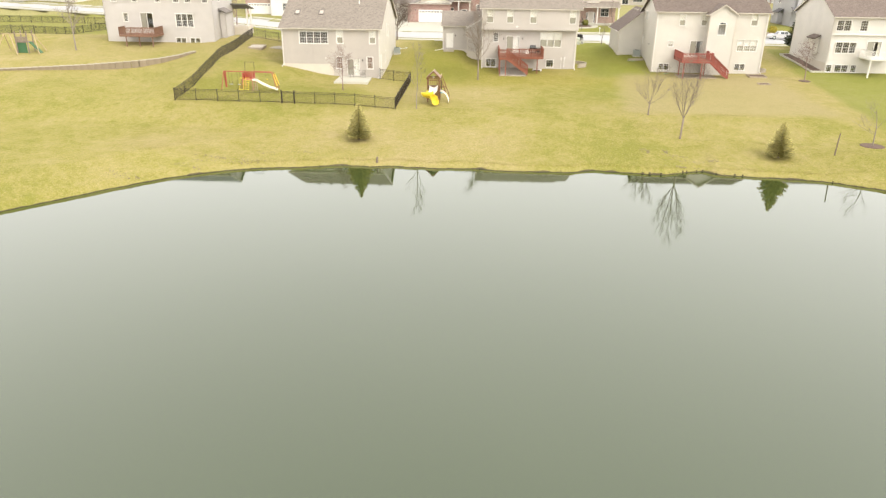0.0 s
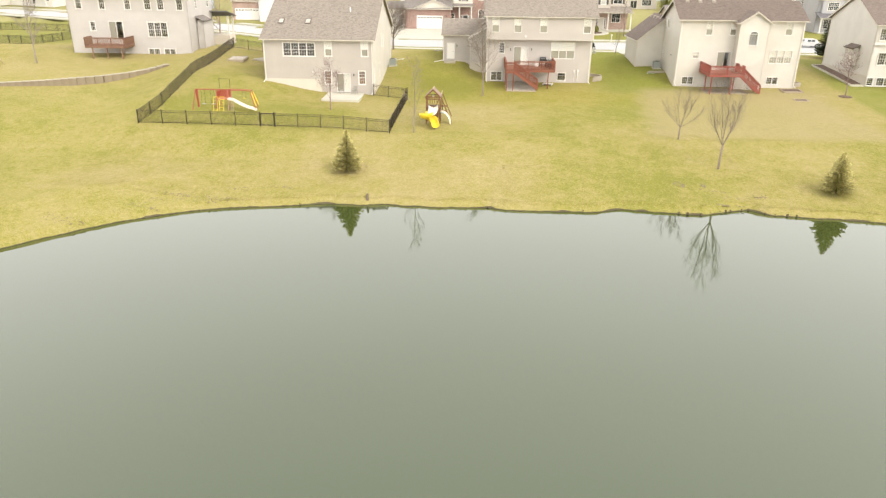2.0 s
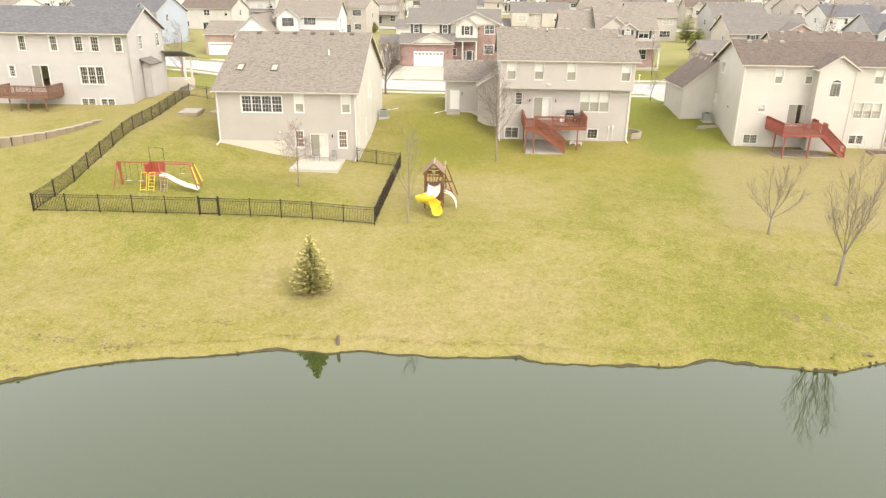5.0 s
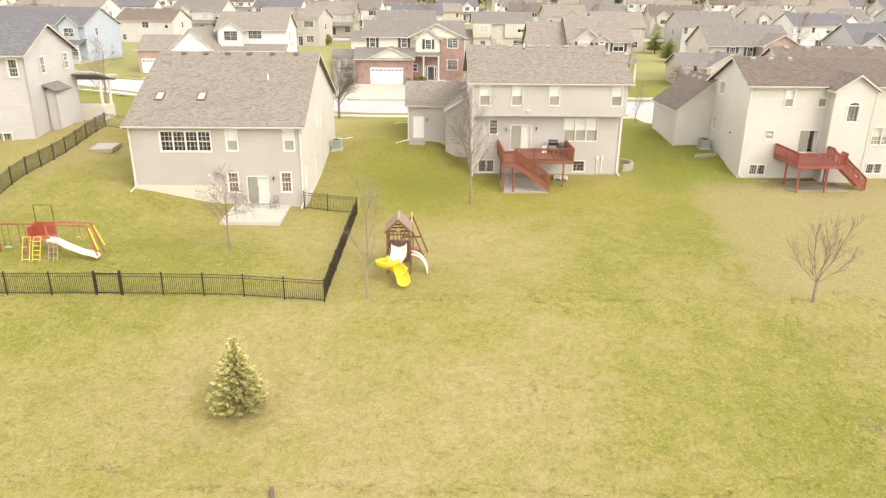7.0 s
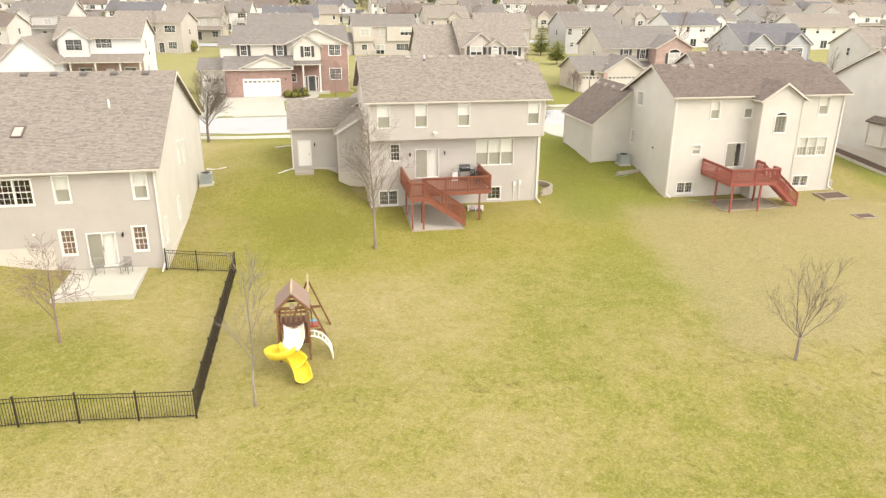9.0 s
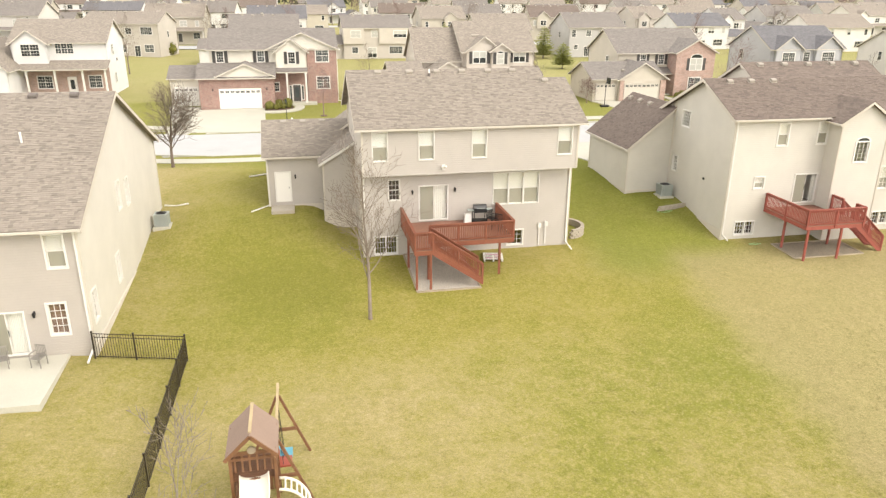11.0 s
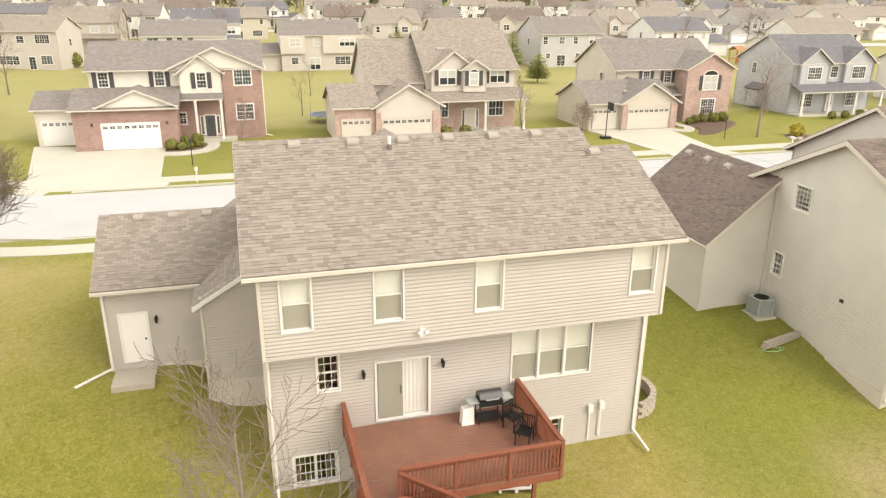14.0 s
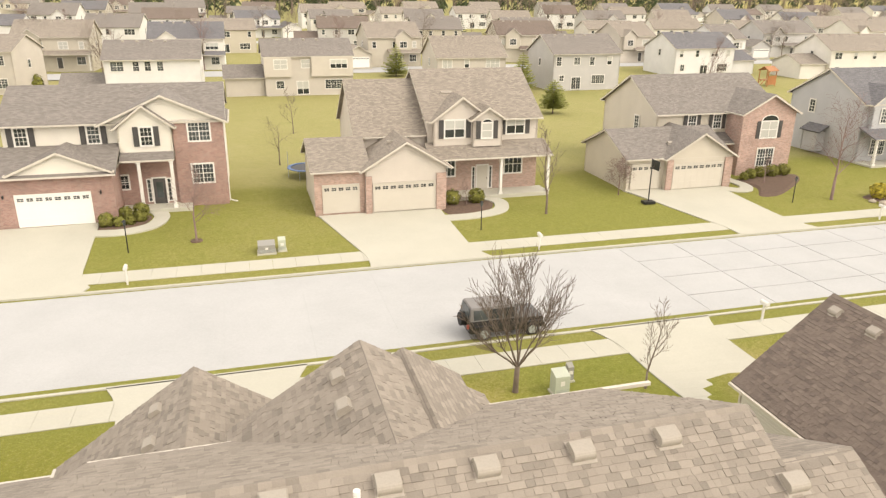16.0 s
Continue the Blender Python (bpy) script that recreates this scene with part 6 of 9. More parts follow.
def plain_house(X, Y, Z, W, D, tone, roof, turn=0.0, back=True, wing=1, gable=True, seed=0, rise=0.5, ev=5.7, wins=(), jetties=()):
    """A two-storey house seen at a distance; back: its garden side faces the pond. wins: u, v, w, h, lights, blind."""
    rnd = random.Random(seed)
    h = house_holder(X, Y, Z, f"distant {WORDS[tone]} clapboard house with a shingled gable roof", turn, "distant houses")
    wm, rm = siding("siding_" + TONES[tone][0] + ("" if LITE else "_laps"), TONES[tone][1], lines=bool(LITE)), ROOFS[roof]
    block(h, 0, W, 0, D, -0.6, ev, rise * D / 2, "x", wm, rm, over=0.35)
    f = face(0, 0, 0, 0)
    for a, b in jetties:
        part("overhang", boxes((a, b, -0.45, -0.004, 3.0, ev - 0.08)), wm, h)
    for u, v, w, hh, k, shut in wins:
        out = any(a < u < b for a, b in jetties) and v > 3
        window(h, face(0, -0.45 if out else 0, 0, 0), u, v, w, hh, lights=k, grid=(2, 4) if not shut else (1, 2), hung=v > 0.3, deep=False, blind=shut)
    row = () if wins else [(2, 1, 1, 1), (2, 1, 3), (1, 2, 1), (1, 1, 2, 1)][seed % 4]
    for i, k in enumerate(row):
        u = 1.0 + (W - 2.2 - 0.85 * row[-1]) * i / (len(row) - 1)
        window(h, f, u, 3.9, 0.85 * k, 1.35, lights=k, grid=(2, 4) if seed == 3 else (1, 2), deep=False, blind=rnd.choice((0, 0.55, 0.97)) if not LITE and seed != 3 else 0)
    if wins:
        pass
    elif back:
        window(h, f, 1.4, 1.0, 1.0, 1.3, grid=(2, 2), deep=False)
        window(h, f, W - 4.2, 0.8, 2.6, 1.5, lights=3, grid=(2, 2), deep=False)
        window(h, f, W / 2 - 1.0, 0.1, 1.8, 2.0, lights=2, hung=False, deep=False)
    else:
        shed(h, W * 0.35, W + 0.2, -1.9, 0, 2.9, 3.6, rm)
        column(h, W - 0.1, -1.7, -0.2, 2.8)
        panel_door(h, f, W * 0.55, 0.1, 0.95, 2.05, "shutter_dark")
        window(h, f, W - 2.8, 0.8, 1.6, 1.5, lights=2, grid=(2, 2), deep=False)
    if gable:
        u = W * (0.25 if seed % 2 else 0.65)
        block(h, u - 1.9, u + 1.9, -0.6, D / 2, 3.0, ev, 1.45, "y", wm, rm, over=0.3, side=0.3, walls="013")
        window(h, face(u - 1.9, -0.6, 0, 0), 1.1, 3.9, 1.6, 1.35, lights=2, grid=(2, 2), deep=False)
    if wing:
        a, b = (-6.3, 0.0) if wing > 0 else (W, W + 6.3)
        block(h, a, b, 0.8 if back else -3.5, D - 1.5, -0.6, 2.9, 1.7, "x" if back else "y", wm, rm, walls="0123")
        if not back:
            garage_door(h, face(a, -3.5, 0, 0), 0.7, 0.05, 4.9, 2.2, "door_white")
    if not LITE:
        window(h, face(0, D, 0, 270), D / 2 - 0.4, 3.9, 0.8, 1.3, deep=False)
    window(h, face(W, 0, 0, 90), D / 2 - 0.4, 3.9, 0.8, 1.3, deep=False)
    for i in range(0 if LITE and Y > 310 else 4):
        roof_vent(h, W * (0.18 + 0.15 * i), D / 2 - 0.5, ev + 0.14 + rise * (D / 2 - 0.5), math.degrees(math.atan(rise)))
    return h


white_house()
porch_house(-86.0, 181.0, 5.9, "pale blue house with steep front gables", ("sky_blue", (0.44, 0.49, 0.54)), ROOF_DARK, W=22.0, turn=-12)
# garden sides of the second row
plain_house(-13.9, 212.0, 5.0, 13.2, 10, 5, 1, 0, True, 1, False, 3, 0.47, 6.9, [(0.9, 5.25, 1.75, 1.35, 2, 0), (3.9, 5.25, 0.85, 1.35, 1, 0), (5.5, 5.25, 0.85, 1.35, 1, 0), (7.2, 5.25, 0.85, 1.35, 1, 0), (1.2, 1.0, 1.7, 1.4, 2, 0), (5.0, 0.1, 1.8, 2.0, 2, 0), (9.0, 1.0, 1.7, 1.4, 2, 0)])
plain_house(8.7, 221.2, 5.1, 14.6, 9.5, 1, 1, 1, True, 1, False, 4, 0.52, 6.3, [(1.6, 4.3, 2.1, 1.45, 2, 0.97), (6.05, 4.4, 1.4, 1.3, 1, 0.97), (10.8, 4.3, 2.8, 1.4, 3, 0.5), (1.8, 1.1, 1.3, 1.2, 1, 0), (5.2, 0.1, 1.9, 2.1, 2, 0.6), (9.9, 0.9, 2.9, 1.5, 3, 0)], [(0, 4.4), (7.7, 14.6)])
plain_house(38.3, 222.0, 5.1, 12.8, 11, 1, 0, 0, True, 0, False, 5, 0.6)
plain_house(58.9, 218.6, 5.1, 13.6, 11, 4, 1, 3, True, 0, False, 6, 0.55, 6.35, [(0.6, 4.3, 0.95, 1.5, 1, 0), (4.1, 4.4, 1.2, 1.3, 2, 0), (7.3, 4.3, 0.95, 1.4, 1, 0), (10.9, 4.3, 0.95, 1.4, 1, 0.5), (1.3, 1.6, 0.9, 1.0, 1, 0), (3.8, 0.1, 1.8, 2.1, 2, 0), (7.9, 1.0, 2.6, 1.5, 3, 0)])
plain_house(95.0, 236.0, 5.2, 15.0, 12, 5, 5, 2, True, -1, False, 7)
plain_house(126.0, 226.0, 5.2, 17.0, 12, 0, 0, -4, True, 1, False, 8)
plain_house(-46.0, 233.0, 5.2, 16.5, 10, 1, 0, -14, True, 0, False, 9, 0.46, 6.8, [(12.7, 4.6, 2.5, 1.5, 3, 0), (9.4, 4.7, 1.3, 1.2, 1, 0), (5.6, 4.6, 1.3, 1.5, 1, 0), (1.5, 4.6, 1.3, 1.5, 1, 0), (13.2, 1.0, 2.0, 1.5, 2, 0), (11.0, 0.1, 1.2, 2.2, 1, 0), (3.4, 0.9, 5.9, 1.5, 5, 0)])
plain_house(-80.0, 228.0, 5.6, 15.0, 10, 2, 2, -10, True, 1, False, 10)
plain_house(90.0, 158.0, 4.8, 15.0, 11, 2, 0, -5, False, -1, True, 11)
plain_house(116.0, 160.0, 4.8, 15.0, 11, 1, 1, -5, False, 1, True, 12)
plain_house(-118.0, 196.0, 6.0, 16.0, 11, 0, 0, -24, False, 1, True, 13)
plain_house(-150.0, 214.0, 6.0, 16.0, 11, 1, 1, -24, False, 1, True, 14)
# fronts beyond, street by street, to the far woods
ROWS_FAR = [(300, 26, True, -170, 260), (352, 29, False, -190, 310), (388, 28, True, -200, 340), (440, 31, False, -230, 380), ]
k = 20
for x, y, w, tone, roof, turn, wing, seed in ((-38.5, 262, 14.5, 3, 0, -3, 0, 15), (-13, 262, 15, 0, 5, 0, 0, 17), (33, 262, 12.5, 3, 0, 4, 1, 18), (66, 268, 15, 3, 2, -4, -1, 19), (96, 262, 10.5, 1, 0, 8, 0, 21), (117, 252, 9, 5, 1, 10, 0, 23), (144, 270, 18, 4, 1, 3, 1, 25), (-76, 258, 15, 2, 1, -8, 1, 27), (-112, 262, 15, 0, 0, -12, 1, 29), (180, 276, 16, 0, 0, 3, -1, 31)):
    plain_house(x, y, land(x, y) + 0.3, w, 11, tone, roof, turn, False, wing, True, seed, 0.56, 6.2)
LITE.append(True)
for y, gap, back, x0, x1 in ROWS_FAR:
    x = x0 + (k % 5) * 3
    while x < x1:
        rr = random.Random(k)
        plain_house(x + rr.uniform(-3, 3), y + rr.uniform(-5, 5), land(x, y) + rr.uniform(0, 0.4), rr.uniform(13, 17), rr.uniform(9, 11.5), rr.randrange(6), rr.randrange(6), rr.uniform(-9, 9), back, rr.choice((-1, 1, 0)), rr.random() < 0.6 and not back, k, rr.uniform(0.45, 0.65))
        x += gap + rr.uniform(-2, 7)
        k += 1
LITE.clear()
for y in (250, 325, 415):
    bm = bmesh.new()
    n = 40
    for i in range(n):
        x0, x1 = -320 + 760 * i / n, -320 + 760 * (i + 1) / n
        a, b = y + 6 * math.sin(x0 * 0.012), y + 6 * math.sin(x1 * 0.012)
        quad(bm, [(x0, a, land(x0, a) + 0.06), (x1, b, land(x1, b) + 0.06), (x1, b + 9, land(x1, b + 9) + 0.06), (x0, a + 9, land(x0, a + 9) + 0.06)])
    tagged(part("road", bm, MATS["road_concrete"]), "distant pale concrete street between house rows", "road", "", "structure")


# ---- trees and shrubs ----
plain("bark_grey", (0.235, 0.19, 0.15), 0.9, grain=40, var=0.3, stain=3)
plain("bark_brown", (0.175, 0.135, 0.105), 0.9, grain=40, var=0.3, stain=3)
plain("bark_pale", (0.26, 0.22, 0.175), 0.9, grain=30, var=0.3, stain=3)
plain("twig_red", (0.24, 0.165, 0.145), 0.9, grain=40, var=0.3, stain=3)
plain("mulch", (0.13, 0.085, 0.06), 0.95, grain=25, var=0.4, stain=4, relief=0.6)


def leaf_mat(name, c):
    m, n, l, b = nodes_of(name)
    rnd = n.new("ShaderNodeNewGeometry").outputs["Random Per Island"]
    l.new(ramp(n, l, rnd, [(0.0, shade(c, 0.65)), (0.5, c), (1.0, shade((c[0] * 1.08, c[1] * 1.05, c[2]), 1.28))]), b.inputs["Base Color"])
    b.inputs["Roughness"].default_value = 0.85
    b.inputs["Specular IOR Level"].default_value = 0.1
    MATS[name] = m
    return m


leaf_mat("needles", (0.45, 0.41, 0.165))
leaf_mat("needles_green", (0.34, 0.36, 0.12))
leaf_mat("needles_dark", (0.055, 0.070, 0.034))
leaf_mat("box_leaf", (0.17, 0.17, 0.045))
leaf_mat("bush_yellow", (0.36, 0.30, 0.05))


def grow(bm, rnd, p, d, length, r, level, style, tips):
    """One limb and, from it, its branches."""
    pts, rad = [p.copy()], [r]
    n = 5 if level < 2 else 3
    q = p.copy()
    for i in range(n):
        d = (d + Vector((rnd.gauss(0, 0.08), rnd.gauss(0, 0.08), style["up"] * (0.1 if level else 0.0)))).normalized()
        q = q + d * (length / n)
        pts.append(q.copy())
        rad.append(max(style["thin"], r * (1 - 0.78 * (i + 1) / n)))
    tube(bm, pts, rad, 6 if level == 0 else (4 if level == 1 else 3), caps=False)
    if level >= style["levels"]:
        tips.append(q)
        return
    kids = style["kids"][level]
    for i in range(kids):
        t = style["first"][level] + (1 - style["first"][level]) * (i + rnd.uniform(0.1, 0.9)) / kids
        j = min(n - 1, int(t * n))
        base = pts[j].lerp(pts[j + 1], t * n - j)
        side = d.orthogonal()
        side = Matrix.Rotation(rnd.uniform(0, 2 * math.pi) + i * 2.4, 3, d) @ side.normalized()
        a = radians(rnd.uniform(*style["angle"]))
        nd = (d * math.cos(a) + side * math.sin(a)).normalized()
        k = length * rnd.uniform(*style["short"]) * (1.0 - 0.45 * t if level == 0 else 1.0 - 0.3 * t)
        grow(bm, rnd, base, nd, k, max(style["thin"], rad[j] * 0.48), level + 1, style, tips)


DENSE = dict(up=0.75, thin=0.009, levels=3, kids=(26, 9, 6), first=(0.06, 0.12, 0.12), angle=(30, 62), short=(0.56, 0.74))
OPEN = dict(up=0.75, thin=0.007, levels=3, kids=(20, 9, 5), first=(0.2, 0.2, 0.2), angle=(30, 54), short=(0.42, 0.64))
UPRIGHT = dict(up=0.9, thin=0.008, levels=3, kids=(15, 7, 5), first=(0.24, 0.2, 0.2), angle=(24, 48), short=(0.42, 0.58))
ROUND = dict(up=0.55, thin=0.007, levels=3, kids=(11, 7, 5), first=(0.26, 0.2, 0.15), angle=(38, 62), short=(0.55, 0.75))
SPARSE = dict(up=0.8, thin=0.008, levels=3, kids=(10, 5, 3), first=(0.22, 0.2, 0.2), angle=(24, 44), short=(0.45, 0.62))
BUSHY = dict(up=0.3, thin=0.007, levels=3, kids=(14, 8, 5), first=(0.0, 0.1, 0.15), angle=(25, 70), short=(0.6, 0.85))
TWIGGY = dict(up=0.3, thin=0.007, levels=2, kids=(9, 6, 4), first=(0.05, 0.15, 0.2), angle=(25, 70), short=(0.6, 0.9))


def bare_tree(x, y, height, style, seed, bark="bark_grey", label="leafless young tree standing on the lawn", lean=0.0, r=None, z=None, mulch=0.0):
    rnd = random.Random(seed)
    ob = holder("tree", pose(x, y, land(x, y) if z is None else z), label, "tree", "bare trees")
    bm, tips = bmesh.new(), []
    r = r or height * 0.016
    trunk = bmesh.new()
    top = Vector((lean * height * 0.3, 0, height * 0.24))
    tube(trunk, [(0, 0, -0.15), (0, 0, 0.08), tuple(top * 0.5), tuple(top)], [r * 1.6, r * 1.15, r, r * 0.92], 8, caps=True)
    part("trunk", trunk, MATS[bark], ob, smooth=True)
    st = dict(style)
    st["first"] = (0.02, *style["first"][1:])
    grow(bm, rnd, top - Vector((0, 0, 0.03)), Vector((lean, 0.03, 1)).normalized(), height * 0.76, r * 0.92, 0, st, tips)
    part("crown", bm, MATS[bark], ob, "bare branching crown", smooth=True)
    if mulch:
        mb = bmesh.new()
        tube(mb, [(0, 0, -0.1), (0, 0, 0.05)], [mulch, mulch * 0.8], 18)
        part("mulch_ring", mb, MATS["mulch"], ob)
    return ob


def fork_tree(x, y, fork, limbs, seed, bark, label, r, thin=0.005):
    """A young tree whose trunk splits low into limbs that rise to the given ends above the fork (x, y, height)."""
    rnd = random.Random(seed)
    ob = holder("tree", pose(x, y, land(x, y)), label, "tree", "bare trees")
    top = Vector((fork[0], 0.0, fork[1]))
    trunk = bmesh.new()
    tube(trunk, [(0, 0, -0.15), (0.01, 0, 0.1), tuple(top * 0.5), tuple(top)], [r * 1.5, r * 1.1, r, r * 0.95], 8)
    part("trunk", trunk, MATS[bark], ob, smooth=True)
    bm, tips = bmesh.new(), []
    style = dict(up=0.8, thin=thin, levels=3, kids=(0, 0, 4), first=(0.1, 0.1, 0.25), angle=(16, 38), short=(0.45, 0.7))
    for ex, ey, ez in limbs:
        end = top + Vector((ex, ey, ez))
        reach = (end - top).length
        knee = top.lerp(end, 0.4) + Vector((ex, ey, 0)) * 0.14
        low = r * rnd.uniform(0.3, 0.4)
        pts = [top.lerp(knee, t / 3) for t in range(3)] + [knee.lerp(end, t / 5) for t in range(6)]
        pts = [pts[0] - Vector((0, 0, 0.05))] + [p + Vector((rnd.gauss(0, 0.02), rnd.gauss(0, 0.02), 0)) * reach * 0.5 for p in pts[1:]]
        rad = [max(thin, low * (1 - 0.85 * i / 8)) for i in range(9)]
        tube(bm, pts, rad, 5, caps=False)
        for i in range(int(6 + reach * 4.0)):
            t = 0.22 + 0.76 * rnd.random()
            j = min(7, int(t * 8))
            p = pts[j].lerp(pts[j + 1], t * 8 - j)
            d = (pts[j + 1] - pts[j]).normalized()
            side = Matrix.Rotation(rnd.uniform(0, 6.28), 3, d) @ d.orthogonal().normalized()
            a = radians(rnd.uniform(18, 44))
            grow(bm, rnd, p, (d * math.cos(a) + side * math.sin(a) + Vector((0, 0, 0.15))).normalized(), reach * rnd.uniform(0.2, 0.42) * (1.15 - 0.5 * t), max(thin, rad[j] * 0.45), 2, style, tips)
    part("crown", bm, MATS[bark], ob, "bare branching crown", smooth=True)
    return ob


def spruce(x, y, height, radius, seed, mat="needles", label="small spruce with drooping yellow-green branches on the lawn", rings=17, per=13, low=0.10, blunt=0.85):
    rnd = random.Random(seed)
    ob = holder("spruce", pose(x, y, land(x, y)), label, "spruce tree", "spruces")
    tb = bmesh.new()
    tube(tb, [(0, 0, -0.1), (0, 0, height * 0.5), (0.02, 0, height * 0.97)], [height * 0.022, height * 0.014, 0.012], 7)
    part("trunk", tb, MATS["bark_brown"], ob)
    bm = bmesh.new()
    for i in range(rings):
        f = i / (rings - 1)
        z = height * (low + (0.98 - low) * f)
        reach = radius * (1 - f) ** blunt * (0.8 + 0.2 * min(1, f * 6)) + 0.07
        n = max(5, int(per * (1 - f * 0.5)))
        for k in range(n):
            a = 2 * math.pi * (k + rnd.random() * 0.7) / n + i * 1.1
            ln = reach * rnd.uniform(0.72, 1.1)
            out = Vector((math.cos(a), math.sin(a), 0))
            side = Vector((-out.y, out.x, 0))
            rise = rnd.uniform(-0.28, -0.12)
            m = max(4, int(ln / 0.06))
            for j in range(m):
                t = (j + 0.6) / m
                c = out * (ln * t) + Vector((0, 0, z + rise * ln * t + 0.22 * ln * t * t * t + rnd.gauss(0, 0.02)))
                w = (0.06 + 0.24 * ln * t * (1.25 - t)) * rnd.uniform(0.7, 1.2)
                for s in (-1, 1):
                    tip = c + side * (s * w) + out * (0.10 * rnd.random() + 0.02) + Vector((0, 0, rnd.gauss(0.01, 0.035)))
                    quad(bm, [c - out * 0.07, c + out * 0.05 + Vector((0, 0, 0.035)), tip + out * 0.06, tip - out * 0.04 - Vector((0, 0, 0.03))])
                quad(bm, [c + Vector((0, 0, 0.05)) - side * 0.03, c + out * 0.11 + Vector((0, 0, 0.03)), c + Vector((0, 0, -0.07)) + side * rnd.gauss(0, 0.05), c - out * 0.05 + side * 0.04])
    part("crown", bm, MATS[mat], ob, "dense needled boughs")
    return ob


def shrub(x, y, r, seed, mat="box_leaf", z=None, label="clipped round evergreen shrub in a house bed", name="shrub", group="shrubs", n=420, tall=1.0):
    rnd = random.Random(seed)
    ob = holder(name, pose(x, y, land(x, y) if z is None else z), label, "shrub", group)
    sb = bmesh.new()
    for k in range(5):
        a = rnd.uniform(0, 6.28)
        tube(sb, [(0, 0, -0.05), (math.cos(a) * r * 0.4, math.sin(a) * r * 0.4, r * 0.9)], [0.02, 0.008], 4)
    part("stems", sb, MATS["bark_brown"], ob)
    bm = bmesh.new()
    for i in range(n):
        d = Vector((rnd.gauss(0, 1), rnd.gauss(0, 1), rnd.gauss(0, 1))).normalized()
        rr = r * (0.72 + 0.3 * rnd.random() + 0.14 * noise.noise(d * 2.5 + Vector((seed, 0, 0))))
        c = Vector((d.x * rr, d.y * rr, max(0.03, r * 0.85 * tall + d.z * rr * 0.95 * tall)))
        u = d.orthogonal().normalized()
        u = Matrix.Rotation(rnd.uniform(0, 6.28), 3, d) @ u
        v = d.cross(u)
        s = r * rnd.uniform(0.10, 0.18)
        quad(bm, [c - u * s - v * s * 0.6, c + u * s * 0.4 - v * s, c + u * s + d * s * 0.5, c + v * s + d * s * 0.3])
    part("foliage", bm, MATS[mat], ob)
    return ob


spruce(-11.1, 69.4, 3.65, 1.45, 5)
spruce(29.4, 66.8, 3.4, 1.45, 8)
fork_tree(19.5, 78.3, (0.03, 1.2), ((-1.7, 0.4, 2.2), (-0.97, -0.5, 1.8), (-0.5, 0.3, 3.3), (0.32, -0.5, 3.4), (0.8, 0.7, 3.5), (1.4, -0.1, 3.6), (2.2, 0.2, 1.6)), 11, "bark_grey", "leafless spreading young tree on the lawn", 0.075)
fork_tree(21.4, 71.8, (0.07, 2.1), ((0.0, 0.1, 5.7), (-1.55, 0.3, 3.9), (-0.9, -0.6, 4.7), (1.5, 0.2, 5.0), (0.85, -0.5, 4.5), (-1.1, 0.7, 2.7), (0.95, 0.6, 2.6), (-0.26, -0.9, 3.6)), 12, "bark_grey", "slender leafless tree leaning slightly near the pond", 0.095)
bare_tree(0.85, 96.1, 7.9, OPEN, 13, "bark_grey", "leafless maple with a grey trunk behind the beige house", r=0.095)
bare_tree(-6.05, 78.8, 6.2, SPARSE, 14, "bark_pale", "thin pale leafless sapling beside the play tower", r=0.055)
bare_tree(-15.3, 84.6, 4.4, ROUND, 15, "twig_red", "small reddish leafless tree inside the fenced yard", r=0.06)
bare_tree(-55.4, 99.8, 7.6, UPRIGHT, 16, "bark_pale", "leafless pale tree beside a wooden play set", r=0.1)
bare_tree(45.0, 99.0, 4.6, ROUND, 17, "twig_red", "reddish leafless ornamental tree in a mulched bed", r=0.07, mulch=0.9)
bare_tree(39.7, 70.0, 3.6, TWIGGY, 18, "bark_pale", "twiggy pale leafless shrub in a mulched ring", r=0.06, mulch=1.3)
bare_tree(-13.0, 126.0, 5.8, DENSE, 20, "bark_brown", "dense leafless street tree on the verge", r=0.13)
bare_tree(-42.5, 131.5, 7.0, ROUND, 21, "twig_red", "reddish leafless street tree beside a porch", r=0.13)
fork_tree(15.8, 124.9, (0.05, 1.3), ((-2.6, 0.3, 2.6), (-1.9, -0.5, 3.7), (-1.0, 0.6, 4.4), (-0.2, -0.4, 4.7), (0.7, 0.5, 4.5), (1.6, -0.3, 3.9), (2.4, 0.4, 2.7), (-0.6, 1.0, 3.2), (1.0, -1.1, 3.0), (0.2, 1.2, 3.8)), 22, "bark_brown", "leafless street tree with a wide crown of fine twigs", 0.13, 0.009)
bare_tree(21.6, 123.5, 3.6, SPARSE, 23, "bark_grey", "thin leafless sapling beside a driveway", r=0.05)
bare_tree(1.0, 149.0, 4.4, ROUND, 24, "twig_red", "small reddish leafless tree on a front lawn", r=0.07, mulch=0.5)
bare_tree(27.8, 149.2, 6.0, SPARSE, 25, "bark_brown", "slim leafless tree on a front lawn", r=0.09)
bare_tree(54.3, 147.6, 7.4, ROUND, 26, "twig_red", "tall leafless tree on a front lawn", r=0.12)
bare_tree(76.0, 149.0, 5.5, SPARSE, 27, "bark_brown", "slim leafless tree on a front lawn", r=0.08)
bare_tree(8.0, 170.0, 4.0, TWIGGY, 28, "bark_brown", "twiggy leafless shrub on a back lawn", r=0.06)
bare_tree(10.6, 187.0, 4.6, SPARSE, 29, "bark_brown", "slim leafless tree on a back lawn", r=0.06)
bare_tree(51.2, 152.6, 2.4, TWIGGY, 30, "twig_red", "twiggy red leafless shrub by a front bed", r=0.05)
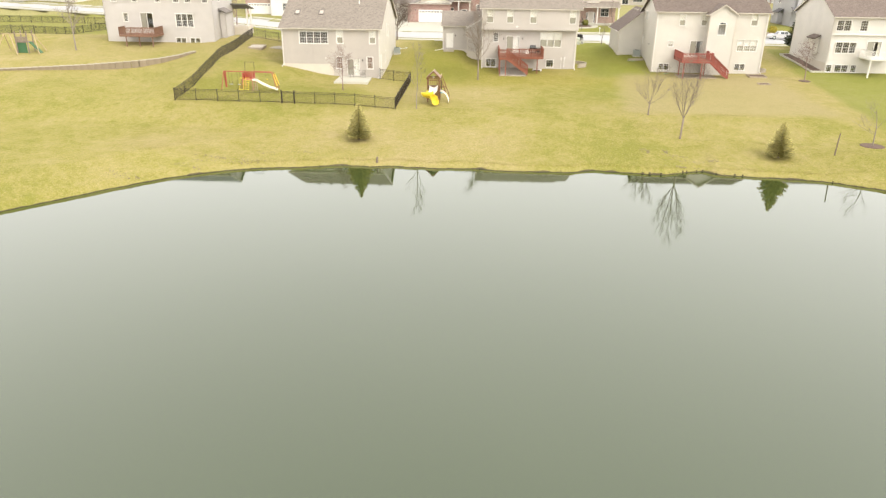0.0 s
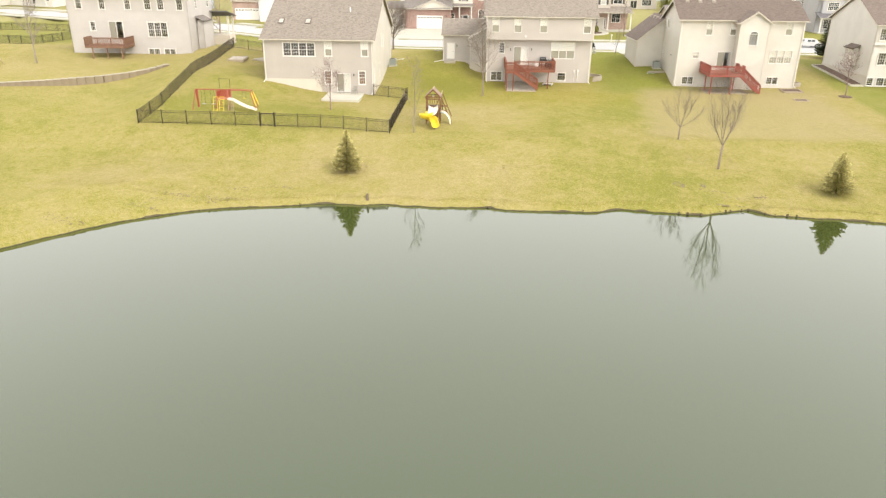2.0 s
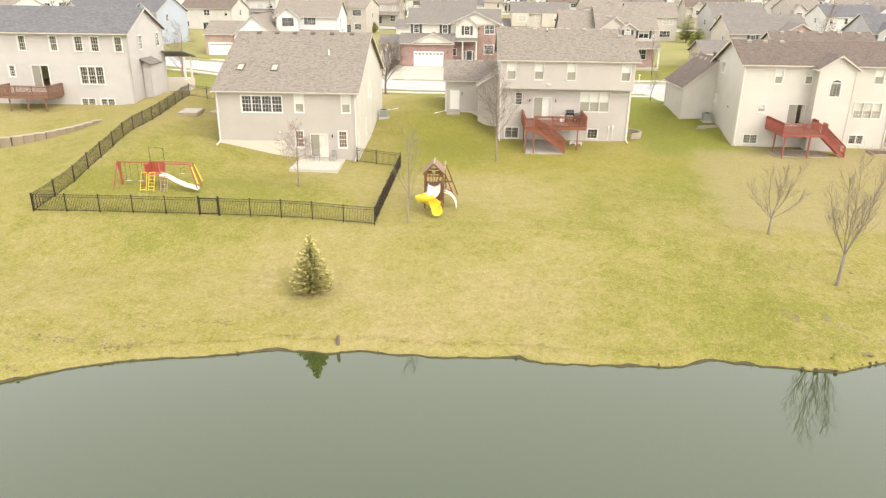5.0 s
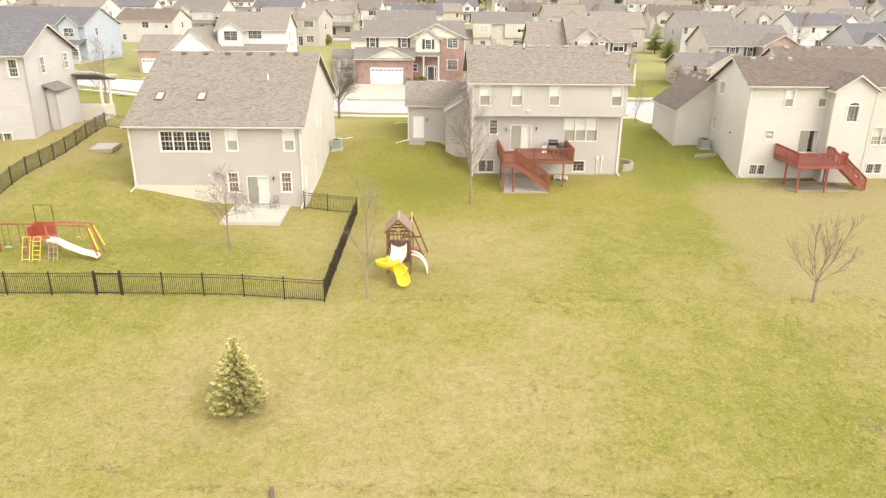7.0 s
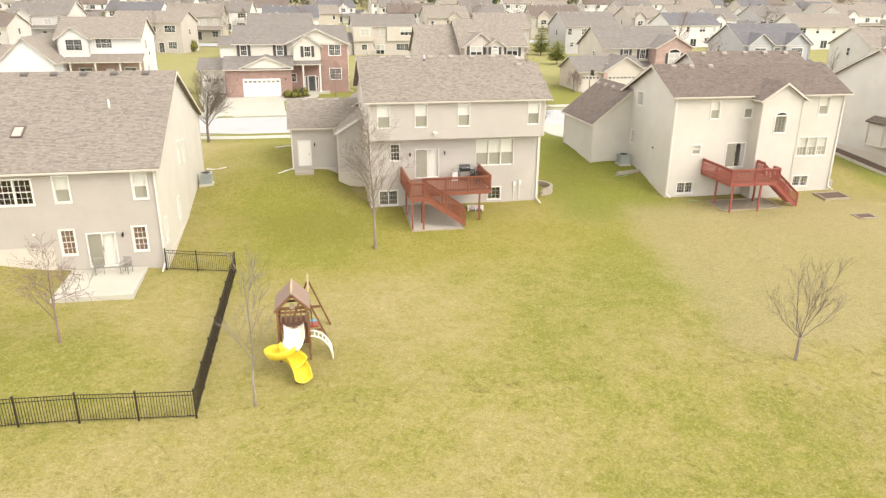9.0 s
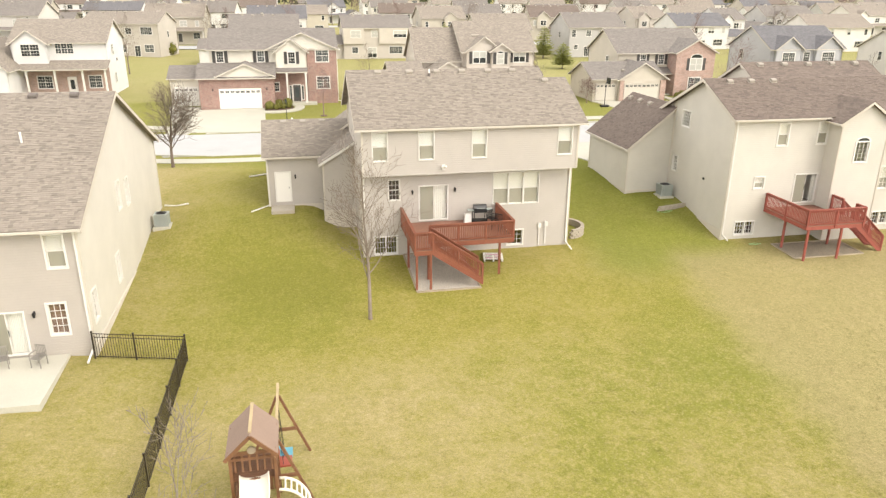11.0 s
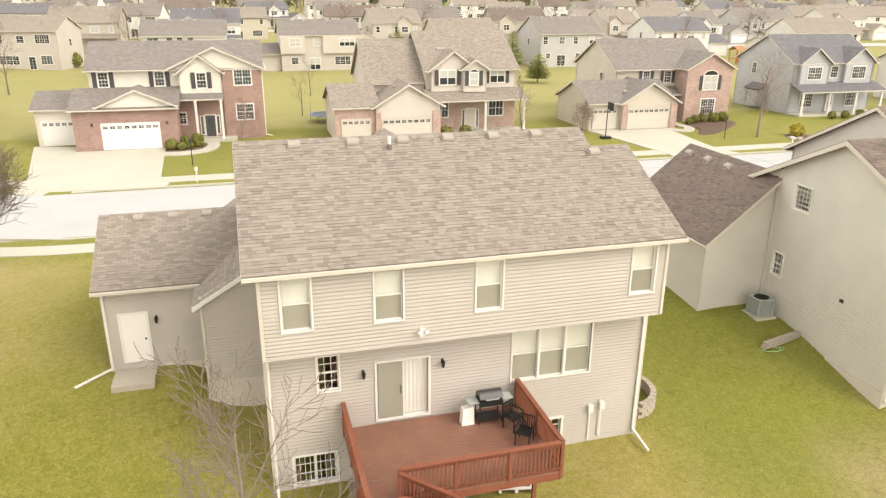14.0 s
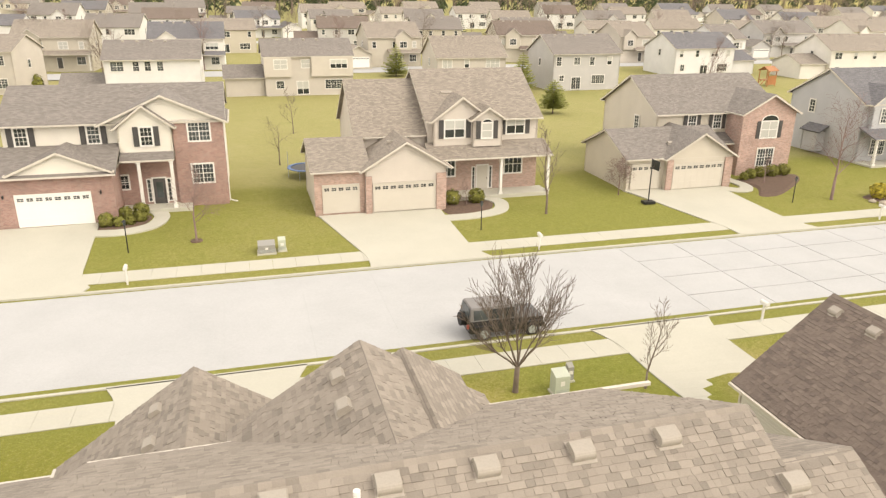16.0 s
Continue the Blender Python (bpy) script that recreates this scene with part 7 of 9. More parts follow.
bare_tree(36.0, 152.4, 2.6, BUSHY, 31, "twig_red", "twiggy leafless bush beside a garage", r=0.05)
spruce(48.6, 195.0, 4.9, 2.4, 32, "needles_green", "broad green pine with a bare lower trunk on a back lawn", 14, 15, 0.2, 0.55)
spruce(52.4, 217.0, 7.0, 2.7, 33, "needles_green", "tall green pine between two houses", 17, 14, 0.15, 0.6)
spruce(53.5, 129.0 - 6, 6.5, 2.4, 34, "needles_dark", "dense dark spruce between two houses", 24, 13)
spruce(36.0, 246.0, 6.5, 3.4, 35, "needles_green", "bushy evergreen tree beside a far house", 18, 11)
for i, (x, y, r) in enumerate([(-5.4, 152.9, 0.6), (-4.5, 152.75, 0.45), (-3.8, 153.0, 0.42), (-3.1, 153.6, 0.5), (-4.3, 154.5, 0.55), (-3.2, 154.9, 0.6)]):
    shrub(x, y, r, 40 + i)
for i, (x, y, r) in enumerate([(20.9, 152.7, 0.7), (23.0, 152.7, 0.7), (50.0, 153.9, 0.45), (51.0, 154.3, 0.55), (52.3, 154.6, 0.6), (53.6, 154.6, 0.65), (55.0, 154.7, 0.65), (69.5, 153.6, 0.5), (71.4, 153.6, 0.5), (73.6, 153.6, 0.55)]):
    shrub(x, y, r, 60 + i)
shrub(58.8, 147.0, 0.8, 80, "bush_yellow", label="yellow flowering bush on a stone-edged mound")
shrub(-29.0, 235.0, 1.6, 81, "box_leaf", label="large round evergreen shrub by a far house")

# trees among the far houses: three kinds, set about
far_a = bare_tree(-30, 196, 8.0, ROUND, 90, "bark_brown", "leafless tree among distant houses", r=0.12)
far_b = bare_tree(78, 200, 9.0, UPRIGHT, 91, "twig_red", "leafless reddish tree among distant houses", r=0.12)
far_c = spruce(112, 268, 7.0, 2.2, 92, "needles_dark", "dark conifer among distant houses", 14, 9)
rr = random.Random(77)
for i in range(135):
    y = rr.choice((243, 262, 284, 318, 338, 345, 372, 405, 410, 432, 462, 497)) + rr.uniform(-6, 6)
    x = rr.uniform(-0.62, 0.85) * (y - 20)
    src = rr.choice((far_a, far_a, far_b, far_c))
    cp = copy_thing(src, pose(x, y, land(x, y), 0, 0, rr.uniform(0, 360)))
    cp.scale = (rr.uniform(0.8, 1.25),) * 3


def far_woods():
    """The wooded skyline beyond the last houses."""
    rnd = random.Random(5)
    wb, nb = bmesh.new(), bmesh.new()
    for i in range(1000):
        y = rnd.uniform(470, 680)
        x = rnd.uniform(-0.72, 0.95) * y
        z = land(x, y)
        h = rnd.uniform(15, 25)
        if rnd.random() < 0.3:
            for k in range(34):
                f = rnd.random() ** 1.3
                a = rnd.uniform(0, 6.28)
                r = (1 - f) * h * 0.22 * rnd.uniform(0.6, 1.1)
                c = Vector((x + r * math.cos(a), y + r * math.sin(a), z + h * (0.06 + 0.92 * f)))
                s = h * 0.085
                quad(nb, [c + Vector((-s, 0, -s * 0.6)), c + Vector((0, -s * 0.3, 0.2 * s)), c + Vector((s, 0, -s * 0.6)), c + Vector((0, 0, s))])
        else:
            tube(wb, [(x, y, z - 0.3), (x + rnd.gauss(0, 0.3), y, z + h * 0.85)], [0.28, 0.05], 3, caps=False)
            for k in range(30):
                t = rnd.uniform(0.22, 0.85)
                a, e = rnd.uniform(0, 6.28), rnd.uniform(0.45, 1.2)
                ln = h * rnd.uniform(0.18, 0.42)
                b = Vector((x, y, z + h * t))
                d = Vector((math.cos(a) * math.cos(e), math.sin(a) * math.cos(e), math.sin(e)))
                s = d.orthogonal().normalized() * 0.10
                quad(wb, [b - s, b + s, b + d * ln + s * 0.3, b + d * ln - s * 0.3])
                for q in range(3):
                    b2 = b + d * ln * rnd.uniform(0.3, 0.95)
                    d2 = (d + Vector((rnd.gauss(0, 0.5), rnd.gauss(0, 0.5), rnd.gauss(0.2, 0.3)))).normalized()
                    s2 = d2.orthogonal().normalized() * 0.07
                    quad(wb, [b2 - s2, b2 + s2, b2 + d2 * ln * 0.5 + s2 * 0.4, b2 + d2 * ln * 0.5 - s2 * 0.4])
    tagged(part("woodland", wb, MATS["bark_brown"]), "leafless brown woodland along the horizon", "woods", "", "stuff")
    tagged(part("conifer_woodland", nb, MATS["needles_dark"]), "dark conifers along the horizon", "woods", "", "stuff")


far_woods()

# ---- fences ----
plain("fence_black", (0.046, 0.036, 0.025), 0.45, 0.3, var=0.3)


def fence(points, label, height=1.3, gap=2.3, pickets=True, gates=(), mat="fence_black"):
    ob = holder("fence", pose(points[0][0], points[0][1], land(*points[0])), label, "fence", "fences")
    o = Vector((points[0][0], points[0][1], land(*points[0])))
    post = shared(("post", height, mat), lambda bm: (box(bm, -0.035, 0.035, -0.035, 0.035, -0.15, height + 0.05), box(bm, -0.045, 0.045, -0.045, 0.045, height + 0.05, height + 0.08)), MATS[mat])
    def at(p):
        return Vector((p[0], p[1], land(p[0], p[1]))) - o
    for a, b in zip(points, points[1:]):
        a2, b2 = Vector(a), Vector(b)
        n = max(1, round((b2 - a2).length / gap))
        for i in range(n + 1):
            p = a2.lerp(b2, i / n)
            if i < n or b is points[-1]:
                q = part("post", post, None, ob)
                q.location = at(p)
            if i == n:
                continue
            r = a2.lerp(b2, (i + 1) / n)
            A, B = at(p), at(r)
            for hgt in (0.12, height - 0.2, height - 0.03):
                bm = bmesh.new()
                beam(bm, A + Vector((0, 0, hgt)), B + Vector((0, 0, hgt)), 0.026, 0.028)
                part("rail", bm, MATS[mat], ob)
            if pickets:
                bm = bmesh.new()
                k = max(2, round((B - A).length / 0.112))
                for j in range(1, k):
                    c = A.lerp(B, j / k)
                    box(bm, c.x - 0.010, c.x + 0.010, c.y - 0.010, c.y + 0.010, c.z + 0.06, c.z + height)
                tagged(part("picket_infill", bm, MATS[mat], ob), kind="stuff")
    return ob


fence([(-32.9, 77.7), (-21.1, 78.3), (-19.6, 78.3), (-8.4, 78.3), (-7.95, 93.4), (-10.2, 93.7), (-12.0, 93.9)], "black metal picket fence round the play yard")
fence([(-32.9, 77.7), (-32.6, 83), (-32.7, 90), (-33.0, 99), (-33.2, 109.6), (-29.3, 109.8), (-25.0, 109.8)], "black metal picket fence climbing the slope between two yards")
fence([(-72.5, 104), (-69.8, 120.5), (-67.4, 133.5), (-66.0, 143.5)], "black metal picket fence round a far back yard", pickets=True)
fence([(-102, 145.5), (-84, 144.6), (-66.2, 143.6)], "black metal picket fence beside the far street")
gate = holder("garden_gate", pose(-21.1, 78.3, land(-21.1, 78.3)), "black metal gate in the picket fence", "gate")
bm = bmesh.new()
for x in (0.05, 1.45):
    box(bm, x - 0.045, x + 0.045, -0.045, 0.045, -0.1, 1.42)
part("gate_post", bm, MATS["fence_black"], gate)
part("gate_frame", boxes((0.1, 1.4, -0.025, 0.025, 0.08, 0.14), (0.1, 1.4, -0.025, 0.025, 1.18, 1.24), (0.1, 0.15, -0.025, 0.025, 0.14, 1.18), (1.35, 1.4, -0.025, 0.025, 0.14, 1.18)), MATS["fence_black"], gate)

# ---- decks ----
def rail_run(ob, a, b, mat, top=1.0, gap=0.125, posts=True):
    """Posts, rails and balusters between two points on the deck's edge (may slope)."""
    a, b = Vector(a), Vector(b)
    n = max(1, round((b - a).length / 1.9))
    if posts:
        for i in range(n + 1):
            p = a.lerp(b, i / n)
            q = part("rail_post", shared(("railpost", top, mat), lambda bm: box(bm, -0.05, 0.05, -0.05, 0.05, -0.25, top), MATS[mat]), None, ob)
            q.location = p
    up = Vector((0, 0, 1))
    bm = bmesh.new()
    beam(bm, a + up * (top + 0.03), b + up * (top + 0.03), 0.15, 0.045)
    part("top_rail", bm, MATS[mat], ob)
    for hgt in (top - 0.08, 0.1):
        bm = bmesh.new()
        beam(bm, a + up * hgt, b + up * hgt, 0.04, 0.09)
        part("rail", bm, MATS[mat], ob)
    k = max(2, round((b - a).length / gap))
    me = shared(("baluster", top, mat), lambda bm: box(bm, -0.02, 0.02, -0.02, 0.02, 0.04, top - 0.02), MATS[mat])
    for i in range(1, k):
        q = part("baluster", me, None, ob)
        q.location = a.lerp(b, i / k)


def deck_boards(ob, x0, x1, y0, y1, z, mat, along="x", w=0.14):
    y = y0
    k = 0
    lim = y1 if along == "x" else x1
    y = y0 if along == "x" else x0
    while y < lim - 0.02:
        e = min(y + w - 0.006, lim)
        bm = boxes((x0, x1, y, e, z - 0.035, z)) if along == "x" else boxes((y, e, y0, y1, z - 0.035, z))
        part("deck_board", bm, MATS[mat], ob)
        y += w


def main_deck():
    z = 4.95
    X, Y = 3.7, 98.8
    g = 2.85
    ob = holder("deck", pose(X, Y, g), "raised red-stained wooden deck with railings and stairs behind the house", "deck", "decks")
    h = z - g
    m = "deck_red"
    w, d = 6.05, 103.95 - Y
    deck_boards(ob, 0, w, 1.25, d, h, "deck_floor")
    deck_boards(ob, 0, 1.0, 0, 1.25, h, "deck_floor")
    for s in ((0, 0.05, 0, d), (w - 0.05, w, 1.25, d), (1.0, w, 1.25, 1.3), (0, 1.0, 0, 0.05), (0.98, 1.03, 0.0, 1.25), (0, w, 3.0, 3.06)):
        part("joist", boxes((*s, h - 0.29, h - 0.036)), MATS[m], ob)
    for x, y in ((0.1, 0.1), (0.9, 0.1), (1.0, 1.4), (5.3, 1.5), (3.1, 3.1), (0.1, 3.1)):
        part("post", boxes((x - 0.06, x + 0.06, y - 0.06, y + 0.06, -0.3, h - 0.29)), MATS[m], ob)
    rail_run(ob, (0.0, 0.02, h), (0.0, d - 0.05, h), m)
    rail_run(ob, (0.0, 0.02, h), (1.0, 0.02, h), m)
    rail_run(ob, (1.05, 1.28, h), (w, 1.28, h), m)
    rail_run(ob, (w, 1.28, h), (w, d - 0.05, h), m)
    n = 11
    run, low = 2.9, 0.08
    for i in range(1, n):
        x = 1.0 + run * i / n
        part("stair_tread", boxes((x - 0.28, x, 0.08, 1.15, h - (h - low) * i / n - 0.04, h - (h - low) * i / n)), MATS[m], ob)
    for y in (0.05, 1.18):
        bm = bmesh.new()
        beam(bm, (1.0, y, h - 0.16), (1.0 + run, y, low - 0.12), 0.05, 0.26)
        part("stringer", bm, MATS[m], ob)
        rail_run(ob, (1.03, y, h - 0.05), (1.0 + run, y, low), m)
    return ob


main_deck()


def gravel_mat(name, c):
    m, n, l, b = nodes_of(name)
    co = n.new("ShaderNodeTexCoord").outputs["Object"]
    v = n.new("ShaderNodeTexVoronoi")
    v.inputs["Scale"].default_value = 22
    l.new(co, v.inputs["Vector"])
    l.new(mix(n, l, 0.7, ramp(n, l, noise_tex(n, l, 1.5, 4, 0.6, co), [(0.3, shade(c, 0.8)), (0.7, shade(c, 1.2))]), ramp(n, l, noise_tex(n, l, 26.0, 3, 0.8, co), [(0.35, shade(c, 0.55)), (0.65, shade(c, 1.45))])), b.inputs["Base Color"])
    b.inputs["Roughness"].default_value = 0.95
    bump(n, l, b, v.outputs["Distance"], 0.9, 0.05)
    MATS[name] = m
    return m


plain("block_tan", (0.40, 0.35, 0.28), 0.95, grain=20, var=0.25, stain=4)
gravel_mat("gravel", (0.50, 0.455, 0.38))
gravel_mat("gravel_brown", (0.27, 0.225, 0.165))
plain("timber_grey", (0.36, 0.30, 0.22), 0.9, grain=20, var=0.25, stain=2)


def bed(x0, x1, y0, y1, label, category, fill, edge=0.09, rim="timber_grey", lift=0.05):
    """An edged bed lying on the slope."""
    z = land((x0 + x1) / 2, y0)
    ob = holder("garden_bed", pose(x0, y0, z), label, category, "edged beds")
    n = 6

    def run(xa, xb, ya, yb, top):
        bm = bmesh.new()
        for i in range(n):
            p, q = ya + (yb - ya) * i / n, ya + (yb - ya) * (i + 1) / n
            zp, zq = (max(land(x0, v), land(x1, v), land((x0 + x1) / 2, v)) - z + top for v in (p, q))
            pl = [(xa, p, zp), (xb, p, zp), (xb, q, zq), (xa, q, zq)]
            prism(bm, [(a - x0, b - y0, c - 0.3) for a, b, c in pl], [(a - x0, b - y0, c) for a, b, c in pl])
        bmesh.ops.remove_doubles(bm, verts=bm.verts, dist=0.0005)
        return bm

    part("fill", run(x0 + edge, x1 - edge, y0 + edge, y1 - edge, lift), MATS[fill], ob)
    for s in ((x0, x1, y0, y0 + edge), (x0, x1, y1 - edge, y1), (x0, x0 + edge, y0 + edge, y1 - edge), (x1 - edge, x1, y0 + edge, y1 - edge)):
        part("edging_board", run(*s, lift + 0.05), MATS[rim], ob)
    return ob


bed(3.75, 7.5, 98.6, 103.95, "gravel pad edged with timber under the deck", "gravel pad", "gravel", lift=0.03)
bed(38.2, 40.6, 100.4, 102.0, "raised vegetable bed of grey timber with bare soil", "garden bed", "mulch", lift=0.12)
bed(38.0, 39.6, 96.2, 97.2, "low timber frame with bare soil on the lawn", "garden bed", "mulch", lift=0.03)
bed(28.3, 33.4, 99.3, 101.75, "brown gravel patch under the raised deck", "gravel pad", "gravel_brown", lift=0.02, edge=0.05)
bed(48.3, 49.9, 104.6, 116.5, "mulched bed with a pale edging beside the white house", "garden bed", "mulch", lift=0.2, rim="concrete")


def mulch_bed(pts, label):
    """A low heap of mulch with a rounded outline."""
    c = Vector((sum(p[0] for p in pts) / len(pts), sum(p[1] for p in pts) / len(pts)))
    ring = []
    k = len(pts)
    for i in range(k):
        p0, p1, p2, p3 = (Vector(pts[(i + o) % k]) for o in (-1, 0, 1, 2))
        for j in range(5):
            t = j / 5
            ring.append(0.5 * (2 * p1 + (p2 - p0) * t + (2 * p0 - 5 * p1 + 4 * p2 - p3) * t * t + (3 * p1 - p0 - 3 * p2 + p3) * t ** 3))
    bm = bmesh.new()
    inner = [c + (p - c) * 0.8 for p in ring]
    a = [bm.verts.new((p.x, p.y, land(p.x, p.y) - 0.05)) for p in ring]
    b = [bm.verts.new((p.x, p.y, land(p.x, p.y) + 0.10)) for p in inner]
    for i in range(len(ring)):
        j = (i + 1) % len(ring)
        bm.faces.new((a[i], a[j], b[j], b[i]))
    bm.faces.new(b)
    tagged(part("garden_bed", bm, MATS["mulch"]), label, "garden bed", "mulch beds")


mulch_bed([(-6.0, 152.2), (-4.2, 152.1), (-2.7, 153.2), (-2.5, 155.0), (-4.6, 155.2), (-5.8, 153.6)], "dark mulched bed under round shrubs by a brick porch")
mulch_bed([(19.9, 150.5), (22.4, 150.5), (24.0, 151.4), (24.1, 153.2), (20.3, 153.3)], "brown mulched bed before a taupe porch")
mulch_bed([(49.6, 154.6), (56.2, 155.2), (56.0, 153.4), (52.5, 150.6), (50.0, 149.2), (48.2, 149.4), (49.6, 151.6)], "dark mulched bed curving before a brick gable")
mulch_bed([(57.4, 147.4), (59.6, 148.2), (60.6, 146.8), (59.0, 145.6)], "mulched mound under a yellow bush")
bare_tree(22.0, 152.2, 1.5, TWIGGY, 35, "twig_red", "twiggy leafless bush between two evergreen shrubs", r=0.03)
for i, (x, y, r) in enumerate(((58.0, 145.5, 0.4), (58.9, 145.2, 0.3), (60.0, 145.9, 0.45), (57.5, 146.3, 0.28))):
    rnd = random.Random(i + 50)
    bm = bmesh.new()
    bmesh.ops.create_icosphere(bm, subdivisions=2, radius=r)
    for v in bm.verts:
        v.co = Vector((v.co.x * 1.2, v.co.y, v.co.z * 0.7)) * (1 + 0.25 * noise.noise(v.co * 3 + Vector((i * 4.0, 0, 0))))
    st = tagged(part("boulder", bm, MATS["block_tan"]), "rounded tan boulder edging a mulched mound", "boulder", "boulders")
    st.location = (x, y, land(x, y) + r * 0.3)


def trampoline(x, y, r=1.9):
    ob = holder("trampoline", pose(x, y, land(x, y)), "round trampoline with a blue padded rim on a back lawn", "trampoline")
    k = 24
    bm = bmesh.new()
    for i in range(k):
        p, q = 6.2832 * i / k, 6.2832 * (i + 1) / k
        lo = [((r - w) * math.cos(a), (r - w) * math.sin(a), 0.86) for a, w in ((p, 0), (q, 0), (q, 0.32), (p, 0.32))]
        prism(bm, lo, [(a, b, 0.91) for a, b, c in lo])
    bmesh.ops.remove_doubles(bm, verts=bm.verts, dist=0.001)
    part("pad", bm, plain("pad_blue", (0.10, 0.18, 0.36), 0.6), ob, "blue padded rim")
    bm = bmesh.new()
    tube(bm, [(0, 0, 0.855), (0, 0, 0.87)], r - 0.3, k)
    part("mat", bm, MATS["dark_metal"], ob)
    for i in range(6):
        a = 6.2832 * i / 6
        bm = bmesh.new()
        tube(bm, [((r - 0.1) * math.cos(a), (r - 0.1) * math.sin(a), -0.05), ((r - 0.1) * math.cos(a), (r - 0.1) * math.sin(a), 2.4 if i % 2 else 0.86)], 0.03, 6)
        part("pole", bm, MATS["ac_grey"], ob)


trampoline(10.3, 164.8)


def playhouse(x, y, turn):
    ob = holder("playhouse", pose(x, y, land(x, y), 0, 0, turn), "small orange-stained wooden play fort on a far lawn", "playhouse")
    wood = plain("fort_wood", (0.40, 0.17, 0.06), 0.7, grain=18, var=0.25)
    for sx in (-1.2, 1.2):
        for sy in (-1.0, 1.0):
            part("post", boxes((sx - 0.07, sx + 0.07, sy - 0.07, sy + 0.07, -0.1, 2.9)), wood, ob)
    part("platform", boxes((-1.3, 1.3, -1.1, 1.1, 1.1, 1.2)), wood, ob)
    for i in range(9):
        part("board", boxes((-1.25 + i * 0.28, -1.03 + i * 0.28, -1.14, -1.1, 0.3, 2.0)), wood, ob)
    bm = bmesh.new()
    prism(bm, [(-1.5, -1.35, 2.85), (1.5, -1.35, 2.85), (1.5, 0, 3.7), (-1.5, 0, 3.7)], [(-1.5, -1.35, 2.92), (1.5, -1.35, 2.92), (1.5, 0, 3.77), (-1.5, 0, 3.77)])
    prism(bm, [(-1.5, 0, 3.7), (1.5, 0, 3.7), (1.5, 1.35, 2.85), (-1.5, 1.35, 2.85)], [(-1.5, 0, 3.77), (1.5, 0, 3.77), (1.5, 1.35, 2.92), (-1.5, 1.35, 2.92)])
    part("roof", bm, MATS["play_roof_far"], ob)
    for s in (-0.35, 0.35):
        bm = bmesh.new()
        beam(bm, (-1.2, s, 1.15), (-3.0, s, 0.0), 0.07, 0.12)
        part("ramp_rail", bm, wood, ob)


plain("play_roof_far", (0.36, 0.17, 0.08), 0.8)
playhouse(104.6, 218.5, 15)


plain("deck_crimson", (0.30, 0.078, 0.055), 0.65, grain=18, var=0.25, stain=1.5)


def right_deck():
    X, Y, g, z = 28.3, 98.75, land(29, 100), 4.92
    ob = holder("deck", pose(X, Y, g), "raised red-stained deck with side stairs behind the cream house", "deck", "decks")
    h, m, w, d = z - g, "deck_crimson", 4.05, 4.2
    deck_boards(ob, 0, w, 0, 3.0, h, "deck_floor")
    deck_boards(ob, 0, w - 0.25, 3.0, d, h, "deck_floor")
    for s in ((0, w, 0, 0.05), (0, 0.05, 0.05, d), (w - 0.05, w, 0.05, 3.0), (0.05, w - 0.05, 1.9, 1.95)):
        part("joist", boxes((*s, h - 0.27, h - 0.036)), MATS[m], ob)
    for x, y in ((0.35, 0.2), (2.75, 0.2), (0.35, 2.4), (3.8, 2.4)):
        part("post", boxes((x - 0.06, x + 0.06, y - 0.06, y + 0.06, -0.25, h - 0.27)), MATS[m], ob)
    rail_run(ob, (0, 0, h), (w, 0, h), m)
    rail_run(ob, (0, 0, h), (0, d - 0.03, h), m)
    rail_run(ob, (w, 0, h), (w, 0.8, h), m)
    rail_run(ob, (w, 1.95, h), (w, 2.95, h), m)
    n, run = 11, 2.55
    for i in range(1, n):
        x = w + run * i / n
        part("stair_tread", boxes((x - 0.26, x, 0.88, 1.86, h - (h - 0.1) * i / n - 0.04, h - (h - 0.1) * i / n)), MATS[m], ob)
    for y in (0.85, 1.9):
        bm = bmesh.new()
        beam(bm, (w, y, h - 0.16), (w + run, y, -0.05), 0.05, 0.24)
        part("stringer", bm, MATS[m], ob)
        rail_run(ob, (w + 0.05, y, h - 0.05), (w + run, y, 0.1), m, top=0.9)


right_deck()


def far_deck():
    X, Y, z = -50.0, 102.1, 6.75
    g = land(-49, 103)
    ob = holder("deck", pose(X, Y, g), "low brown wooden deck behind the grey house", "deck", "decks")
    h, m, w, d = z - g, "deck_brown", 5.1, 2.85
    deck_boards(ob, 0, w, 0, d, h, "deck_floor")
    for s in ((0, w, 0, 0.05), (0, 0.05, 0, d), (w - 0.05, w, 0, d)):
        part("joist", boxes((*s, h - 0.27, h - 0.036)), MATS[m], ob)
    for x in (0.8, 2.7, 4.6):
        part("post", boxes((x - 0.06, x + 0.06, 0.1, 0.22, -0.3, h - 0.27)), MATS[m], ob)
    rail_run(ob, (0, 0, h), (w, 0, h), m)
    rail_run(ob, (w, 0, h), (w, d - 0.03, h), m)
    rail_run(ob, (0, 0, h), (0, d - 1.0, h), m)


far_deck()

# ---- things round the houses ----
ac_unit(24.5, 110.1 - 0.5, land(24.5, 109.8))
ac_unit(-11.3, 109.4, land(-11.3, 109.4) + 0.05)
patio = tagged(part("patio", boxes((-17.35, -13.1, 89.8, 94.15, 2.2, 2.79)), MATS["concrete"]), "pale concrete patio slab behind the taupe house", "patio", kind="structure")


plain("chair_grey", (0.30, 0.28, 0.25), 0.5, 0.3)


